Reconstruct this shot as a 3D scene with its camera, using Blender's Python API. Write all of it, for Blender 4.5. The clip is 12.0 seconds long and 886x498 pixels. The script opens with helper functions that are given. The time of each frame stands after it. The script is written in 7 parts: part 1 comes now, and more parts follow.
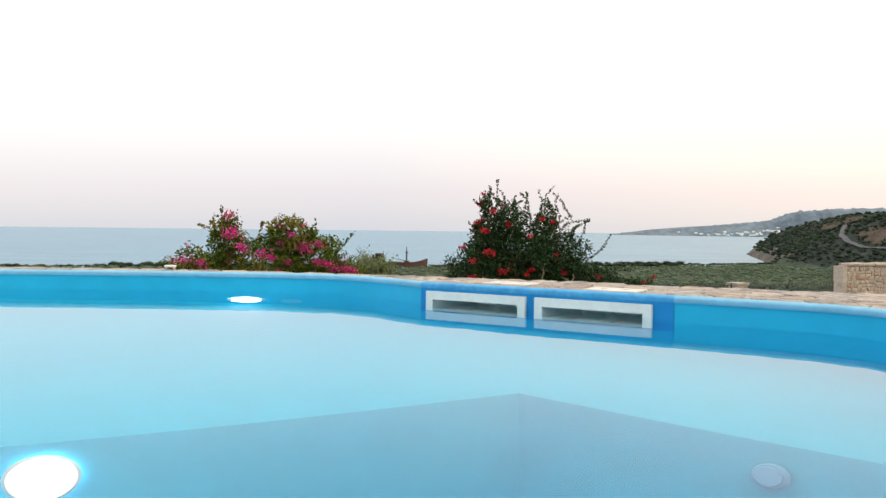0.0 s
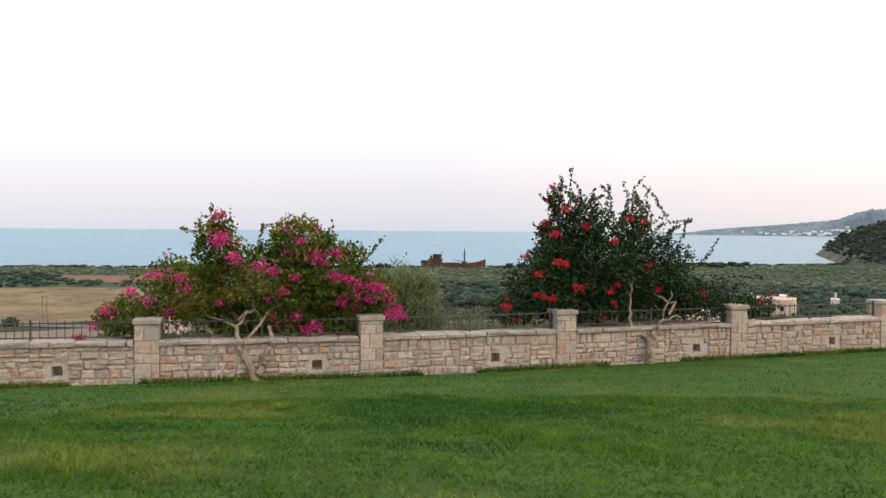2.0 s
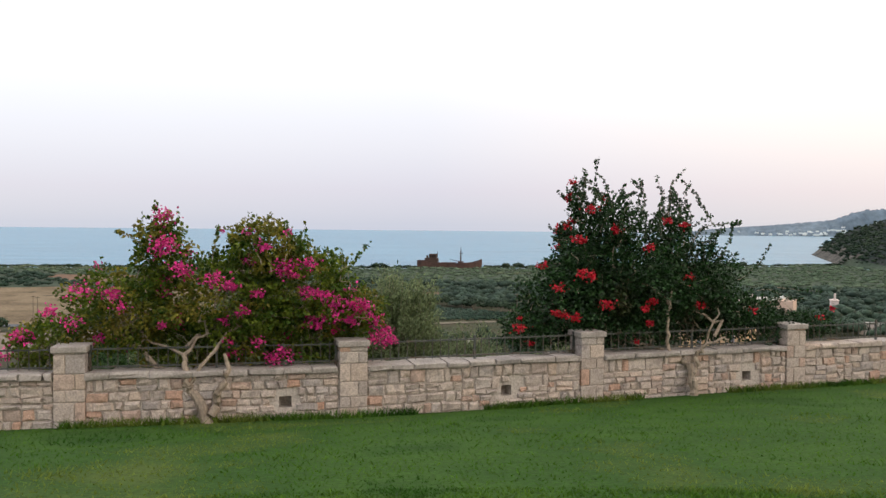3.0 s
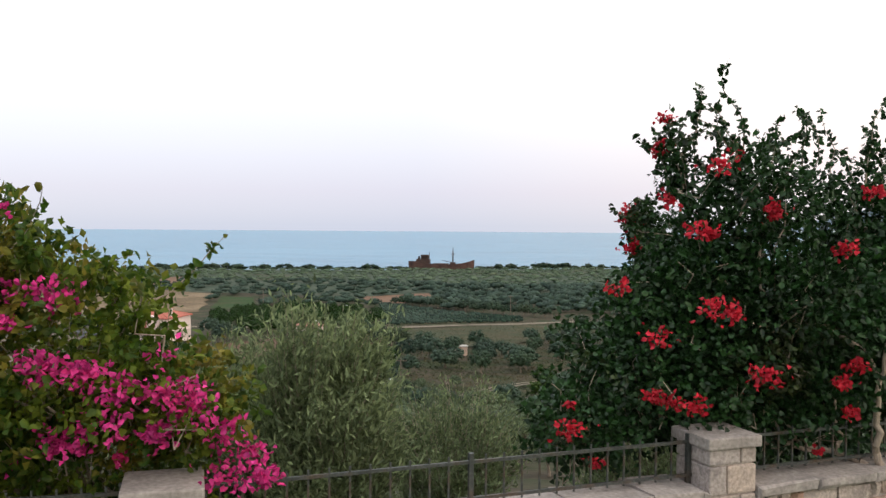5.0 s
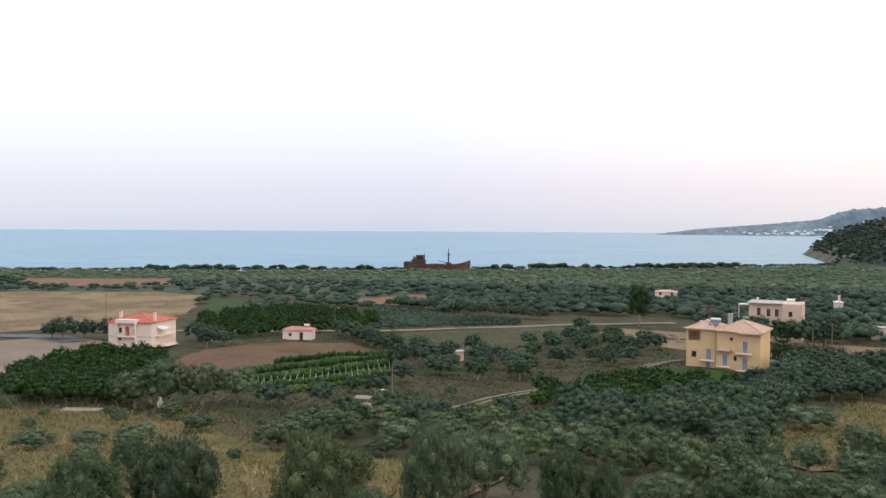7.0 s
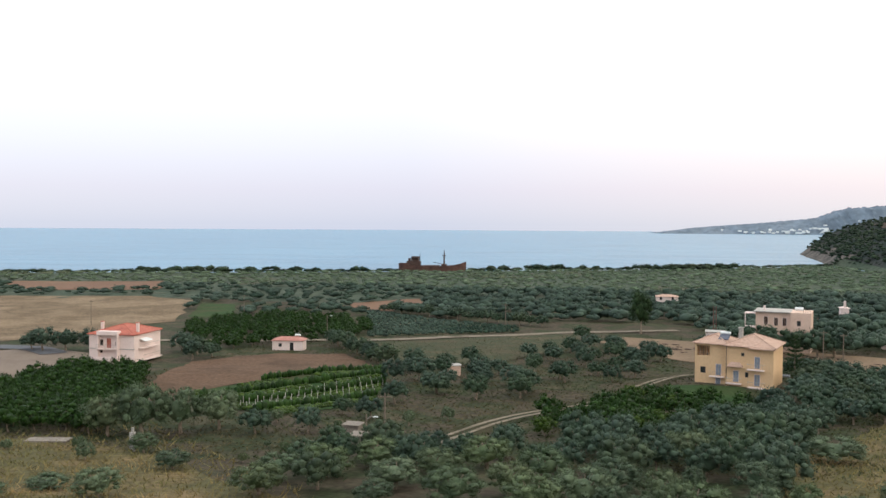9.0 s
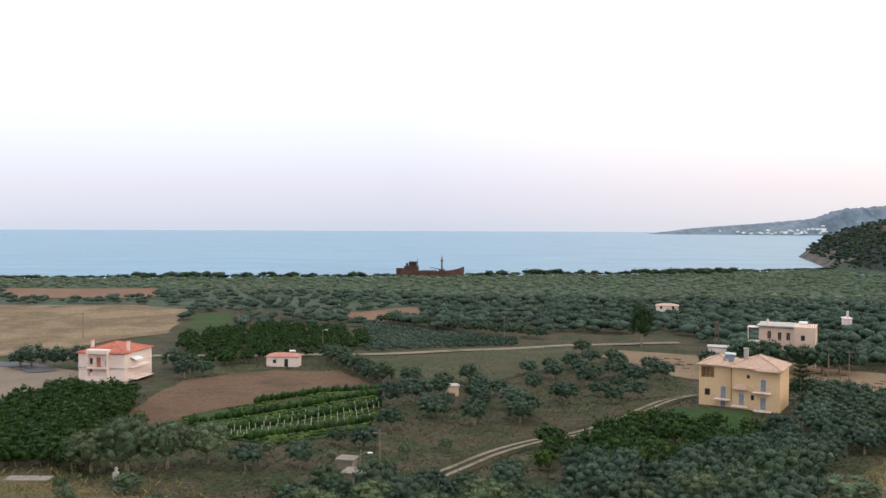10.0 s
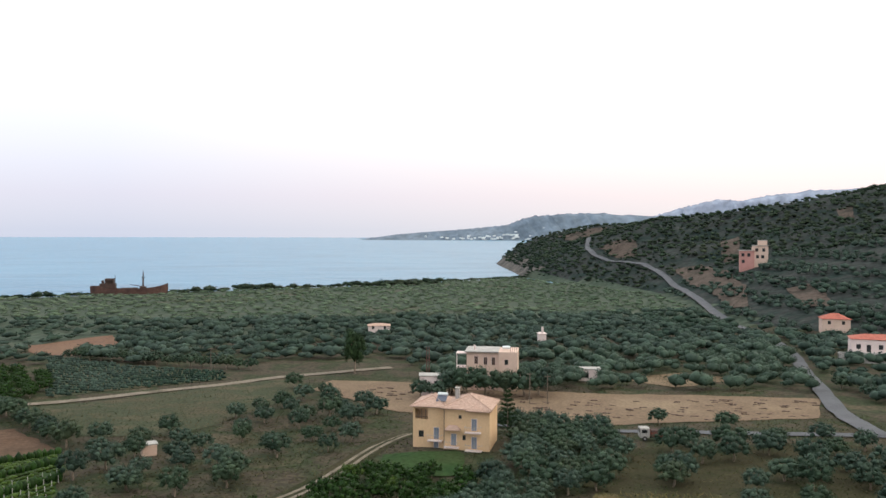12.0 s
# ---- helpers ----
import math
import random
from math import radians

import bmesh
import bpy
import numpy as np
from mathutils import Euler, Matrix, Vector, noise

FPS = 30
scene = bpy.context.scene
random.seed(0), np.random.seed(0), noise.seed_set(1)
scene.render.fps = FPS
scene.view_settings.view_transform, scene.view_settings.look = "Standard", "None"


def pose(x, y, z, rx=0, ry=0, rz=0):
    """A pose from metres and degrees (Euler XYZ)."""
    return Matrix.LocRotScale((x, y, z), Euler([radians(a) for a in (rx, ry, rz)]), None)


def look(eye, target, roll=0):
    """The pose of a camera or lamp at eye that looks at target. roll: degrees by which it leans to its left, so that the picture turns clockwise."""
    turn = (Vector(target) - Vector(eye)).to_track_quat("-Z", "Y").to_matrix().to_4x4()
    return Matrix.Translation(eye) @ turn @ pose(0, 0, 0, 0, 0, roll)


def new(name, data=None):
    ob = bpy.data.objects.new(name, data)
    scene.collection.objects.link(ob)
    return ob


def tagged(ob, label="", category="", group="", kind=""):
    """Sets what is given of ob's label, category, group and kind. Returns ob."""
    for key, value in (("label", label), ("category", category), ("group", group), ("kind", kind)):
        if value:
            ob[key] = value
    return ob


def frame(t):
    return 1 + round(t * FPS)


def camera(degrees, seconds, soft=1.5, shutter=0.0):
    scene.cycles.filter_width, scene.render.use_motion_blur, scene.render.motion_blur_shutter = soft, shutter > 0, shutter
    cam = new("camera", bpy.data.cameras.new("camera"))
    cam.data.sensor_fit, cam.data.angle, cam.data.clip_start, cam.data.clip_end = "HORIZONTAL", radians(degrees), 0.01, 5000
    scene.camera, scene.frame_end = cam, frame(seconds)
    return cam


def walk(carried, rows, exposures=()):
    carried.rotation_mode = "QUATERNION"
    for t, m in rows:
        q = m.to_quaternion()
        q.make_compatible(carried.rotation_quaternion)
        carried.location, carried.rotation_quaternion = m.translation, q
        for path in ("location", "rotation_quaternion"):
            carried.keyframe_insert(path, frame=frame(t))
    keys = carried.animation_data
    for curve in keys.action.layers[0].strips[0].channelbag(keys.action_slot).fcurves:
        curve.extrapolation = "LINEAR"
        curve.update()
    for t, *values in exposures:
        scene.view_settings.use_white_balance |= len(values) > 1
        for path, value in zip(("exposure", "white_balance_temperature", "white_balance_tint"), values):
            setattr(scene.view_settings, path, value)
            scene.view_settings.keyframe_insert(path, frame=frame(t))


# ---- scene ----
cam = camera(55.0, 12.0)
PATH = [
    (0, (1.758, 0.162, 0.236), (1.618, 2.156, 0.181), 0.6),
    (0.5, (1.775, 1.359, 0.257), (1.469, 3.334, 0.201), 0.4),
    (1, (1.718, 2.608, 0.244), (1.427, 4.586, 0.188), 0.4),
    (1.5, (1.608, 3.867, 0.261), (1.326, 5.846, 0.206), 0.4),
    (2, (1.42, 5.218, 0.276), (1.144, 7.198, 0.221), 0.4),
    (2.5, (1.203, 6.675, 0.3), (0.932, 8.656, 0.245), 0.4),
    (3, (0.956, 8.201, 0.331), (0.689, 10.182, 0.275), 0.5),
    (3.2, (0.893, 8.893, 0.352), (0.622, 10.874, 0.295), 0.5),
    (5, (0.197, 15.771, 0.141), (-0.052, 17.755, 0.087), 0.4),
    (5.5, (0.025, 17.463, 0.139), (-0.219, 19.447, 0.084), 0.7),
    (6, (-0.085, 19.324, 0.112), (-0.327, 21.309, 0.059), 0.3),
    (6.5, (-0.205, 21.377, 0.089), (-0.447, 23.361, 0.036), 0.3),
    (7, (-0.614, 23.496, 0.116), (-0.853, 25.481, 0.062), 0.3),
    (9, (-1.755, 31.511, 2.05), (-1.983, 33.497, 1.992), 0.3),
    (9.5, (-1.942, 33.559, 3.568), (-2.167, 35.545, 3.51), 0.3),
    (10, (-2.125, 35.584, 5.23), (-2.348, 37.57, 5.173), 0.2),
    (10.5, (-2.148, 37.57, 6.84), (-2.339, 39.56, 6.785), 0.2),
    (11, (-2.113, 39.839, 8.356), (-2.041, 41.837, 8.306), 0.2),
    (11.5, (-1.924, 42.055, 9.89), (-1.628, 44.032, 9.843), 0.2),
    (12, (-1.52, 44.094, 11.39), (-1.077, 46.044, 11.346), 0.2),
]
# the clip's white balance starts warm over the pool and settles by the lawn
walk(cam, [(t, look(eye, target, roll)) for t, eye, target, roll in PATH],
     exposures=[(0.0, -0.18, 6850, 5), (0.9, -0.22, 6800, 5), (1.6, -0.14, 6700, 7), (2.1, -0.16, 6550, 7), (2.7, -0.34, 6400, 7), (5.0, -0.24, 6200, 7), (12.0, -0.22, 6150, 7)])

# ---- sky, sun and dusk light ----
world = bpy.data.worlds.new("dusk_sky")
scene.world = world
world.use_nodes = True
wn, wl = world.node_tree.nodes, world.node_tree.links
sky = wn.new("ShaderNodeTexSky")
sky.sky_type, sky.sun_disc = "NISHITA", False
sky.sun_elevation, sky.sun_rotation = radians(14), radians(118)
sky.air_density, sky.dust_density, sky.ozone_density = 1.0, 0.3, 1.0
# dusk haze: a lavender-pink band low over the sea under a bright milky sky
tc = wn.new("ShaderNodeTexCoord")
sep = wn.new("ShaderNodeSeparateXYZ")
wl.new(tc.outputs["Generated"], sep.inputs[0])
haze = wn.new("ShaderNodeValToRGB")
for _ in range(3):
    haze.color_ramp.elements.new(0.5)
for e, (p, c) in zip(haze.color_ramp.elements, ((0.0, (5.3, 5.5, 6.8)), (0.04, (6.5, 6.05, 7.2)), (0.09, (8.0, 7.5, 8.2)), (0.17, (9.9, 9.5, 9.8)), (1.0, (15.0, 15.2, 15.8)))):
    e.position, e.color = p, (*c, 1)
wl.new(sep.outputs["Z"], haze.inputs[0])
# the afterglow warms the low sky over the cape
glow_side = wn.new("ShaderNodeMapRange")
glow_side.inputs["From Min"].default_value, glow_side.inputs["From Max"].default_value = -0.15, 0.55
glow_side.inputs["To Max"].default_value = 0.9
wl.new(sep.outputs["X"], glow_side.inputs["Value"])
warm = wn.new("ShaderNodeMix")
warm.data_type, warm.blend_type = "RGBA", "MULTIPLY"
warm.inputs[7].default_value = (1.46, 1.27, 1.02, 1)
wl.new(glow_side.outputs[0], warm.inputs[0])
wl.new(haze.outputs[0], warm.inputs[6])
blend = wn.new("ShaderNodeMix")
blend.data_type = "RGBA"
blend.inputs[0].default_value = 0.85
wl.new(sky.outputs[0], blend.inputs[6])
wl.new(warm.outputs[2], blend.inputs[7])
wl.new(blend.outputs[2], wn["Background"].inputs[0])
wn["Background"].inputs[1].default_value = 0.15
sun = new("sun", bpy.data.lights.new("sun", "SUN"))
sun.data.energy, sun.data.angle, sun.data.color = 0.55, radians(25), (1.0, 0.86, 0.74)
sun.matrix_world = look((60, -40, 30), (0, 0, 0))
sun.rotation_euler = (radians(72), 0, radians(62))


# ---- materials ----
def ramp(nt, source, colours, spread=(0.3, 0.7)):
    r = nt.nodes.new("ShaderNodeValToRGB")
    els = r.color_ramp.elements
    n = len(colours)
    while len(els) < n:
        els.new(0.5)
    for i, c in enumerate(colours):
        els[i].position = spread[0] + (spread[1] - spread[0]) * i / max(1, n - 1)
        els[i].color = (*c, 1)
    nt.links.new(source, r.inputs[0])
    return r.outputs[0]


def noise_tex(nt, scale, detail=4.0, coords="Object", stretch=None):
    tc = nt.nodes.new("ShaderNodeTexCoord")
    out = tc.outputs[coords]
    if stretch:
        mp = nt.nodes.new("ShaderNodeMapping")
        mp.inputs["Scale"].default_value = stretch
        nt.links.new(out, mp.inputs[0])
        out = mp.outputs[0]
    n = nt.nodes.new("ShaderNodeTexNoise")
    n.inputs["Scale"].default_value, n.inputs["Detail"].default_value = scale, detail
    nt.links.new(out, n.inputs["Vector"])
    return n.outputs["Fac"]


def mix(nt, fac, a, b, how="MIX"):
    m = nt.nodes.new("ShaderNodeMix")
    m.data_type, m.blend_type = "RGBA", how
    if isinstance(fac, float):
        m.inputs[0].default_value = fac
    else:
        nt.links.new(fac, m.inputs[0])
    for socket, v in ((m.inputs[6], a), (m.inputs[7], b)):
        if isinstance(v, tuple):
            socket.default_value = (*v, 1)
        else:
            nt.links.new(v, socket)
    return m.outputs[2]


def surface(name, colours, scale=1.0, fine=12.0, rough=0.85, bump=0.25, depth=0.01, metal=0.0, vary="", amount=0.35,
            spread=(0.3, 0.7), stretch=None, leaf=0.0, spec=0.3, fine_amount=0.35):
    """A weathered surface: broad patches, fine grain, relief, and piece-by-piece variation (vary: 'object' or 'island')."""
    m = bpy.data.materials.new(name)
    m.use_nodes = True
    nt = m.node_tree
    b = nt.nodes["Principled BSDF"]
    broad = noise_tex(nt, scale, 5.0, stretch=stretch)
    col = ramp(nt, broad, colours, spread)
    grain = noise_tex(nt, fine, 6.0, stretch=stretch)
    shade = ramp(nt, grain, [(1 - fine_amount,) * 3, (1 + fine_amount * 0.6,) * 3])
    col = mix(nt, 1.0, col, shade, "MULTIPLY")
    if vary:
        if vary == "object":
            rnd = nt.nodes.new("ShaderNodeObjectInfo").outputs["Random"]
        else:
            rnd = nt.nodes.new("ShaderNodeNewGeometry").outputs["Random Per Island"]
        tone = ramp(nt, rnd, [(1 - amount, 1 - amount * 0.95, 1 - amount), (1 + amount, 1 + amount * 0.9, 1 + amount * 0.6)], (0, 1))
        col = mix(nt, 1.0, col, tone, "MULTIPLY")
    nt.links.new(col, b.inputs["Base Color"])
    b.inputs["Roughness"].default_value = rough
    b.inputs["Metallic"].default_value = metal
    b.inputs["Specular IOR Level"].default_value = spec
    if bump:
        bp = nt.nodes.new("ShaderNodeBump")
        bp.inputs["Strength"].default_value, bp.inputs["Distance"].default_value = bump, depth
        nt.links.new(grain, bp.inputs["Height"])
        nt.links.new(bp.outputs[0], b.inputs["Normal"])
    if leaf:
        tr = nt.nodes.new("ShaderNodeBsdfTranslucent")
        nt.links.new(col, tr.inputs[0])
        mx = nt.nodes.new("ShaderNodeMixShader")
        mx.inputs[0].default_value = leaf
        nt.links.new(b.outputs[0], mx.inputs[1])
        nt.links.new(tr.outputs[0], mx.inputs[2])
        nt.links.new(mx.outputs[0], nt.nodes["Material Output"].inputs[0])
    return m


def stone_colours(m, colours, amount=0.8, island=False):
    """Give each stone its own colour out of a range, on top of its grain."""
    nt = m.node_tree
    b = nt.nodes["Principled BSDF"]
    link = b.inputs["Base Color"].links[0]
    src = link.from_socket
    if island:
        rnd = nt.nodes.new("ShaderNodeNewGeometry").outputs["Random Per Island"]
    else:
        rnd = nt.nodes.new("ShaderNodeObjectInfo").outputs["Random"]
    pick = ramp(nt, rnd, colours, (0, 1))
    out = mix(nt, amount, src, pick, "MULTIPLY")
    for l in list(src.links):
        nt.links.new(out, l.to_socket) if l.to_node.name != out.node.name else None
    return m


def tree_tints(m):
    """Each tree leans to silver, green, yellow or brown."""
    return stone_colours(m, [(0.72, 0.78, 0.80), (1.02, 1.04, 1.05), (1.32, 1.30, 1.30), (1.12, 1.14, 0.92), (0.78, 0.86, 0.74), (1.08, 1.10, 1.10), (1.18, 1.08, 0.86), (0.86, 0.93, 0.90), (1.22, 1.22, 1.20)], 1.0)


M_GROUND = surface("dry_earth", [(0.042, 0.046, 0.026), (0.068, 0.055, 0.038), (0.033, 0.045, 0.020), (0.085, 0.071, 0.045)], 0.09, 1.2, 0.95, 0.3, 0.1, fine_amount=0.5, spec=0.1)
M_HILL = surface("hill_scrub", [(0.015, 0.027, 0.023), (0.021, 0.035, 0.030), (0.040, 0.044, 0.041), (0.017, 0.030, 0.025), (0.047, 0.050, 0.046)], 0.035, 0.35, 0.95, 0.3, 0.5, fine_amount=0.5, spec=0.1)
M_LAWN = surface("lawn_turf", [(0.020, 0.055, 0.008), (0.040, 0.088, 0.013), (0.028, 0.070, 0.011), (0.064, 0.096, 0.020)], 0.45, 22, 0.9, 0.6, 0.02, fine_amount=0.4, spec=0.1)
M_GRASS = surface("grass_blades", [(0.033, 0.092, 0.013), (0.081, 0.159, 0.020), (0.048, 0.117, 0.013), (0.138, 0.186, 0.035)], 0.45, 5, 0.7, 0, vary="island", amount=0.2, leaf=0.35, spec=0.1, spread=(0.40, 0.60))
M_DRYGRASS = surface("dry_grass", [(0.238, 0.174, 0.084), (0.145, 0.137, 0.058), (0.297, 0.211, 0.103)], 0.08, 3, 0.9, 0, vary="island", amount=0.28, leaf=0.2, spec=0.1)
M_STUBBLE = surface("stubble_field", [(0.167, 0.119, 0.075), (0.222, 0.167, 0.107), (0.134, 0.098, 0.060), (0.198, 0.150, 0.095)], 0.04, 1.0, 0.95, 0.3, 0.05, spec=0.1)
M_HAY = surface("mown_hay_field", [(0.186, 0.131, 0.079), (0.150, 0.103, 0.062), (0.213, 0.155, 0.095)], 0.06, 1.5, 0.95, 0.3, 0.05)
M_RED = surface("red_soil", [(0.134, 0.071, 0.041), (0.167, 0.098, 0.055)], 0.05, 1.0, 0.95, 0.3, 0.05)
M_WILDGRASS = surface("wild_grass", [(0.055, 0.068, 0.033), (0.096, 0.085, 0.050), (0.048, 0.068, 0.031), (0.114, 0.098, 0.059)], 0.06, 3, 0.9, 0, vary="island", amount=0.25, leaf=0.2, spec=0.1)
# the pool paint again, slightly lighter in colour for the shallow water
M_POOLSHELF = surface("pool_paint_shallow_tone", [(0.008, 0.399, 0.609), (0.016, 0.451, 0.662)], 0.8, 9, 0.5, 0.05, 0.002, fine_amount=0.06)
# the mountain's paleness is distance haze put into its colour
M_HAZEMOUNTAIN = surface("haze_tinted_mountain", [(0.288, 0.323, 0.400), (0.324, 0.361, 0.430)], 0.004, 0.02, 0.95, 0, spec=0.1)
M_DRYTURF = surface("dry_turf", [(0.134, 0.100, 0.050), (0.082, 0.079, 0.037), (0.168, 0.121, 0.062)], 0.12, 1.5, 0.95, 0.4, 0.1, fine_amount=0.45, spec=0.1)
M_PLOUGH = surface("ploughed_soil", [(0.098, 0.059, 0.037), (0.119, 0.076, 0.049), (0.079, 0.051, 0.033)], 0.09, 1.4, 0.95, 0.5, 0.1, spec=0.1)
M_CROP = surface("crop_soil", [(0.022, 0.053, 0.016), (0.035, 0.063, 0.020), (0.053, 0.055, 0.026)], 0.1, 1.2, 0.95, 0.5, 0.1, spec=0.1)
M_MEADOW = surface("dry_meadow", [(0.076, 0.067, 0.040), (0.047, 0.057, 0.031), (0.094, 0.079, 0.048)], 0.09, 1.5, 0.95, 0.4, 0.1, fine_amount=0.45, spec=0.1)
M_YARD = surface("gravel_yard", [(0.150, 0.115, 0.087), (0.190, 0.150, 0.115)], 0.12, 3, 0.95, 0.3, 0.03)
M_ASPHALT = surface("worn_asphalt", [(0.073, 0.077, 0.086), (0.103, 0.107, 0.116)], 0.2, 8, 0.85, 0.2, 0.01)
M_TRACK = surface("pale_dirt_track", [(0.15, 0.125, 0.092), (0.20, 0.168, 0.125), (0.105, 0.088, 0.058)], 0.15, 2.0, 0.95, 0.3, 0.03)
M_VERGE = surface("grassy_verge", [(0.028, 0.032, 0.012), (0.045, 0.040, 0.020), (0.022, 0.030, 0.011)], 0.12, 2.0, 0.95, 0.3, 0.05, spec=0.1)
M_CLIFF = surface("cliff_rock", [(0.093, 0.084, 0.074), (0.146, 0.127, 0.112), (0.053, 0.053, 0.045), (0.124, 0.108, 0.096)], 0.06, 0.4, 0.95, 0.6, 0.8, spec=0.1)
M_OLIVE = tree_tints(surface("olive_leaves", [(0.021, 0.040, 0.027), (0.055, 0.084, 0.063), (0.032, 0.053, 0.036)], 0.5, 3, 0.65, 0, vary="island", amount=0.30, leaf=0.05, spec=0.12, fine_amount=0.25))
M_SLOPE = tree_tints(surface("slope_olive_leaves", [(0.032, 0.053, 0.028), (0.093, 0.124, 0.079), (0.054, 0.078, 0.045)], 0.6, 4, 0.65, 0, vary="island", amount=0.34, leaf=0.03, spec=0.12, fine_amount=0.2))
M_OLIVE_FAR = surface("far_olive_leaves", [(0.022, 0.043, 0.031), (0.048, 0.073, 0.060), (0.028, 0.050, 0.036)], 0.02, 0.5, 0.8, 0, vary="island", amount=0.36, spec=0.1)
# the scrub's own pale green, lightened further in colour for distance haze
M_PLAIN = surface("plain_scrub_hazed", [(0.075, 0.112, 0.071), (0.109, 0.146, 0.099), (0.083, 0.123, 0.078), (0.128, 0.139, 0.093)], 0.012, 0.3, 0.85, 0, vary="island", amount=0.22, spec=0.1)
M_PLAINGROUND = surface("plain_turf", [(0.044, 0.067, 0.044), (0.071, 0.089, 0.062), (0.052, 0.074, 0.051), (0.093, 0.093, 0.064)], 0.022, 0.35, 0.95, 0.3, 0.2, fine_amount=0.4, spec=0.1)
M_BARE = surface("bare_hill_earth", [(0.065, 0.049, 0.039), (0.096, 0.075, 0.060), (0.048, 0.042, 0.033)], 0.06, 0.5, 0.95, 0.5, 0.4, fine_amount=0.5, spec=0.1)
M_FIG = surface("fig_leaves", [(0.026, 0.058, 0.012), (0.055, 0.092, 0.018), (0.036, 0.070, 0.014)], 0.5, 3, 0.55, 0, vary="island", amount=0.45, leaf=0.15, spec=0.12)
M_CITRUS = surface("citrus_leaves", [(0.010, 0.033, 0.006), (0.022, 0.052, 0.010), (0.014, 0.039, 0.008)], 0.4, 3, 0.5, 0, vary="island", amount=0.5, leaf=0.12, spec=0.12)
M_PINE = surface("conifer_needles", [(0.02, 0.045, 0.02), (0.035, 0.06, 0.025)], 0.5, 3, 0.7, 0, vary="island", amount=0.4, spec=0.1)
M_SCRUB = surface("shore_scrub", [(0.016, 0.030, 0.021), (0.028, 0.045, 0.029), (0.040, 0.053, 0.035)], 0.02, 0.5, 0.85, 0, vary="island", amount=0.5, spec=0.1)
M_BARK = surface("grey_bark", [(0.16, 0.125, 0.09), (0.26, 0.21, 0.16), (0.11, 0.085, 0.065)], 3, 30, 0.9, 0.7, 0.01, stretch=(1, 1, 0.25))
M_PALEBARK = surface("pale_vine_bark", [(0.27, 0.21, 0.16), (0.36, 0.29, 0.225), (0.17, 0.13, 0.10)], 4, 40, 0.9, 0.7, 0.008, stretch=(1, 1, 0.3))
M_LEAF1 = surface("light_vine_leaves", [(0.064, 0.122, 0.015), (0.160, 0.201, 0.024), (0.039, 0.088, 0.013), (0.251, 0.220, 0.037), (0.149, 0.122, 0.033)], 1.6, 9, 0.5, 0, vary="island", amount=0.45, leaf=0.42, spec=0.2)
M_LEAF2 = surface("dark_vine_leaves", [(0.009, 0.032, 0.009), (0.022, 0.061, 0.016), (0.013, 0.041, 0.011), (0.040, 0.049, 0.016)], 1.3, 9, 0.45, 0, vary="island", amount=0.6, leaf=0.15, spec=0.3)
M_MAGENTA = surface("magenta_bracts", [(0.56, 0.022, 0.20), (0.74, 0.055, 0.33), (0.46, 0.02, 0.12)], 3, 12, 0.6, 0, vary="island", amount=0.3, leaf=0.3)
M_REDFLOWER = surface("red_bracts", [(0.44, 0.008, 0.022), (0.60, 0.022, 0.05), (0.32, 0.006, 0.014)], 3, 12, 0.6, 0, vary="island", amount=0.3, leaf=0.3)
STONE_TINTS = [(0.90, 0.86, 0.81), (1.10, 1.02, 0.92), (0.80, 0.79, 0.78), (1.16, 1.08, 0.98), (1.06, 0.92, 0.78), (0.98, 0.93, 0.86), (0.78, 0.74, 0.70), (1.08, 0.74, 0.56), (1.06, 1.00, 0.92), (0.90, 0.83, 0.76), (1.14, 1.09, 1.01), (0.92, 0.90, 0.88)]
M_STONE = stone_colours(surface("wall_stone", [(0.369, 0.323, 0.306), (0.495, 0.434, 0.410), (0.279, 0.249, 0.246)], 8, 40, 0.9, 0.8, 0.012, fine_amount=0.3), STONE_TINTS, 0.95)
M_STONE_FAR = stone_colours(surface("wall_stone_far", [(0.369, 0.323, 0.306), (0.495, 0.434, 0.410), (0.279, 0.249, 0.246)], 8, 40, 0.9, 0.8, 0.012, fine_amount=0.3), STONE_TINTS, 0.95, True)
M_MORTAR = surface("lime_mortar", [(0.423, 0.362, 0.322), (0.501, 0.436, 0.390), (0.366, 0.314, 0.278)], 2, 30, 0.95, 0.5, 0.01)
M_CAPSTONE = surface("dressed_limestone", [(0.294, 0.257, 0.235), (0.380, 0.333, 0.304), (0.237, 0.211, 0.198)], 2.6, 30, 0.85, 0.5, 0.008, fine_amount=0.3)
M_FLAG = stone_colours(surface("flagstone", [(0.301, 0.279, 0.263), (0.428, 0.405, 0.388), (0.238, 0.226, 0.221), (0.380, 0.340, 0.309)], 9.0, 75, 0.8, 0.8, 0.006, fine_amount=0.3),
                       [(0.90, 0.86, 0.83), (1.12, 1.05, 0.99), (0.78, 0.80, 0.84), (1.10, 0.92, 0.78), (0.88, 0.90, 0.93), (1.16, 1.11, 1.06), (1.06, 0.88, 0.80), (0.72, 0.70, 0.69)], 0.95)
M_GROUT = surface("grey_grout", [(0.234, 0.215, 0.198), (0.315, 0.293, 0.270)], 5, 40, 0.95, 0.7, 0.006)
M_IRON = surface("weathered_iron", [(0.06, 0.065, 0.065), (0.10, 0.105, 0.10), (0.12, 0.085, 0.06)], 6, 50, 0.55, 0.2, 0.002, metal=0.6)
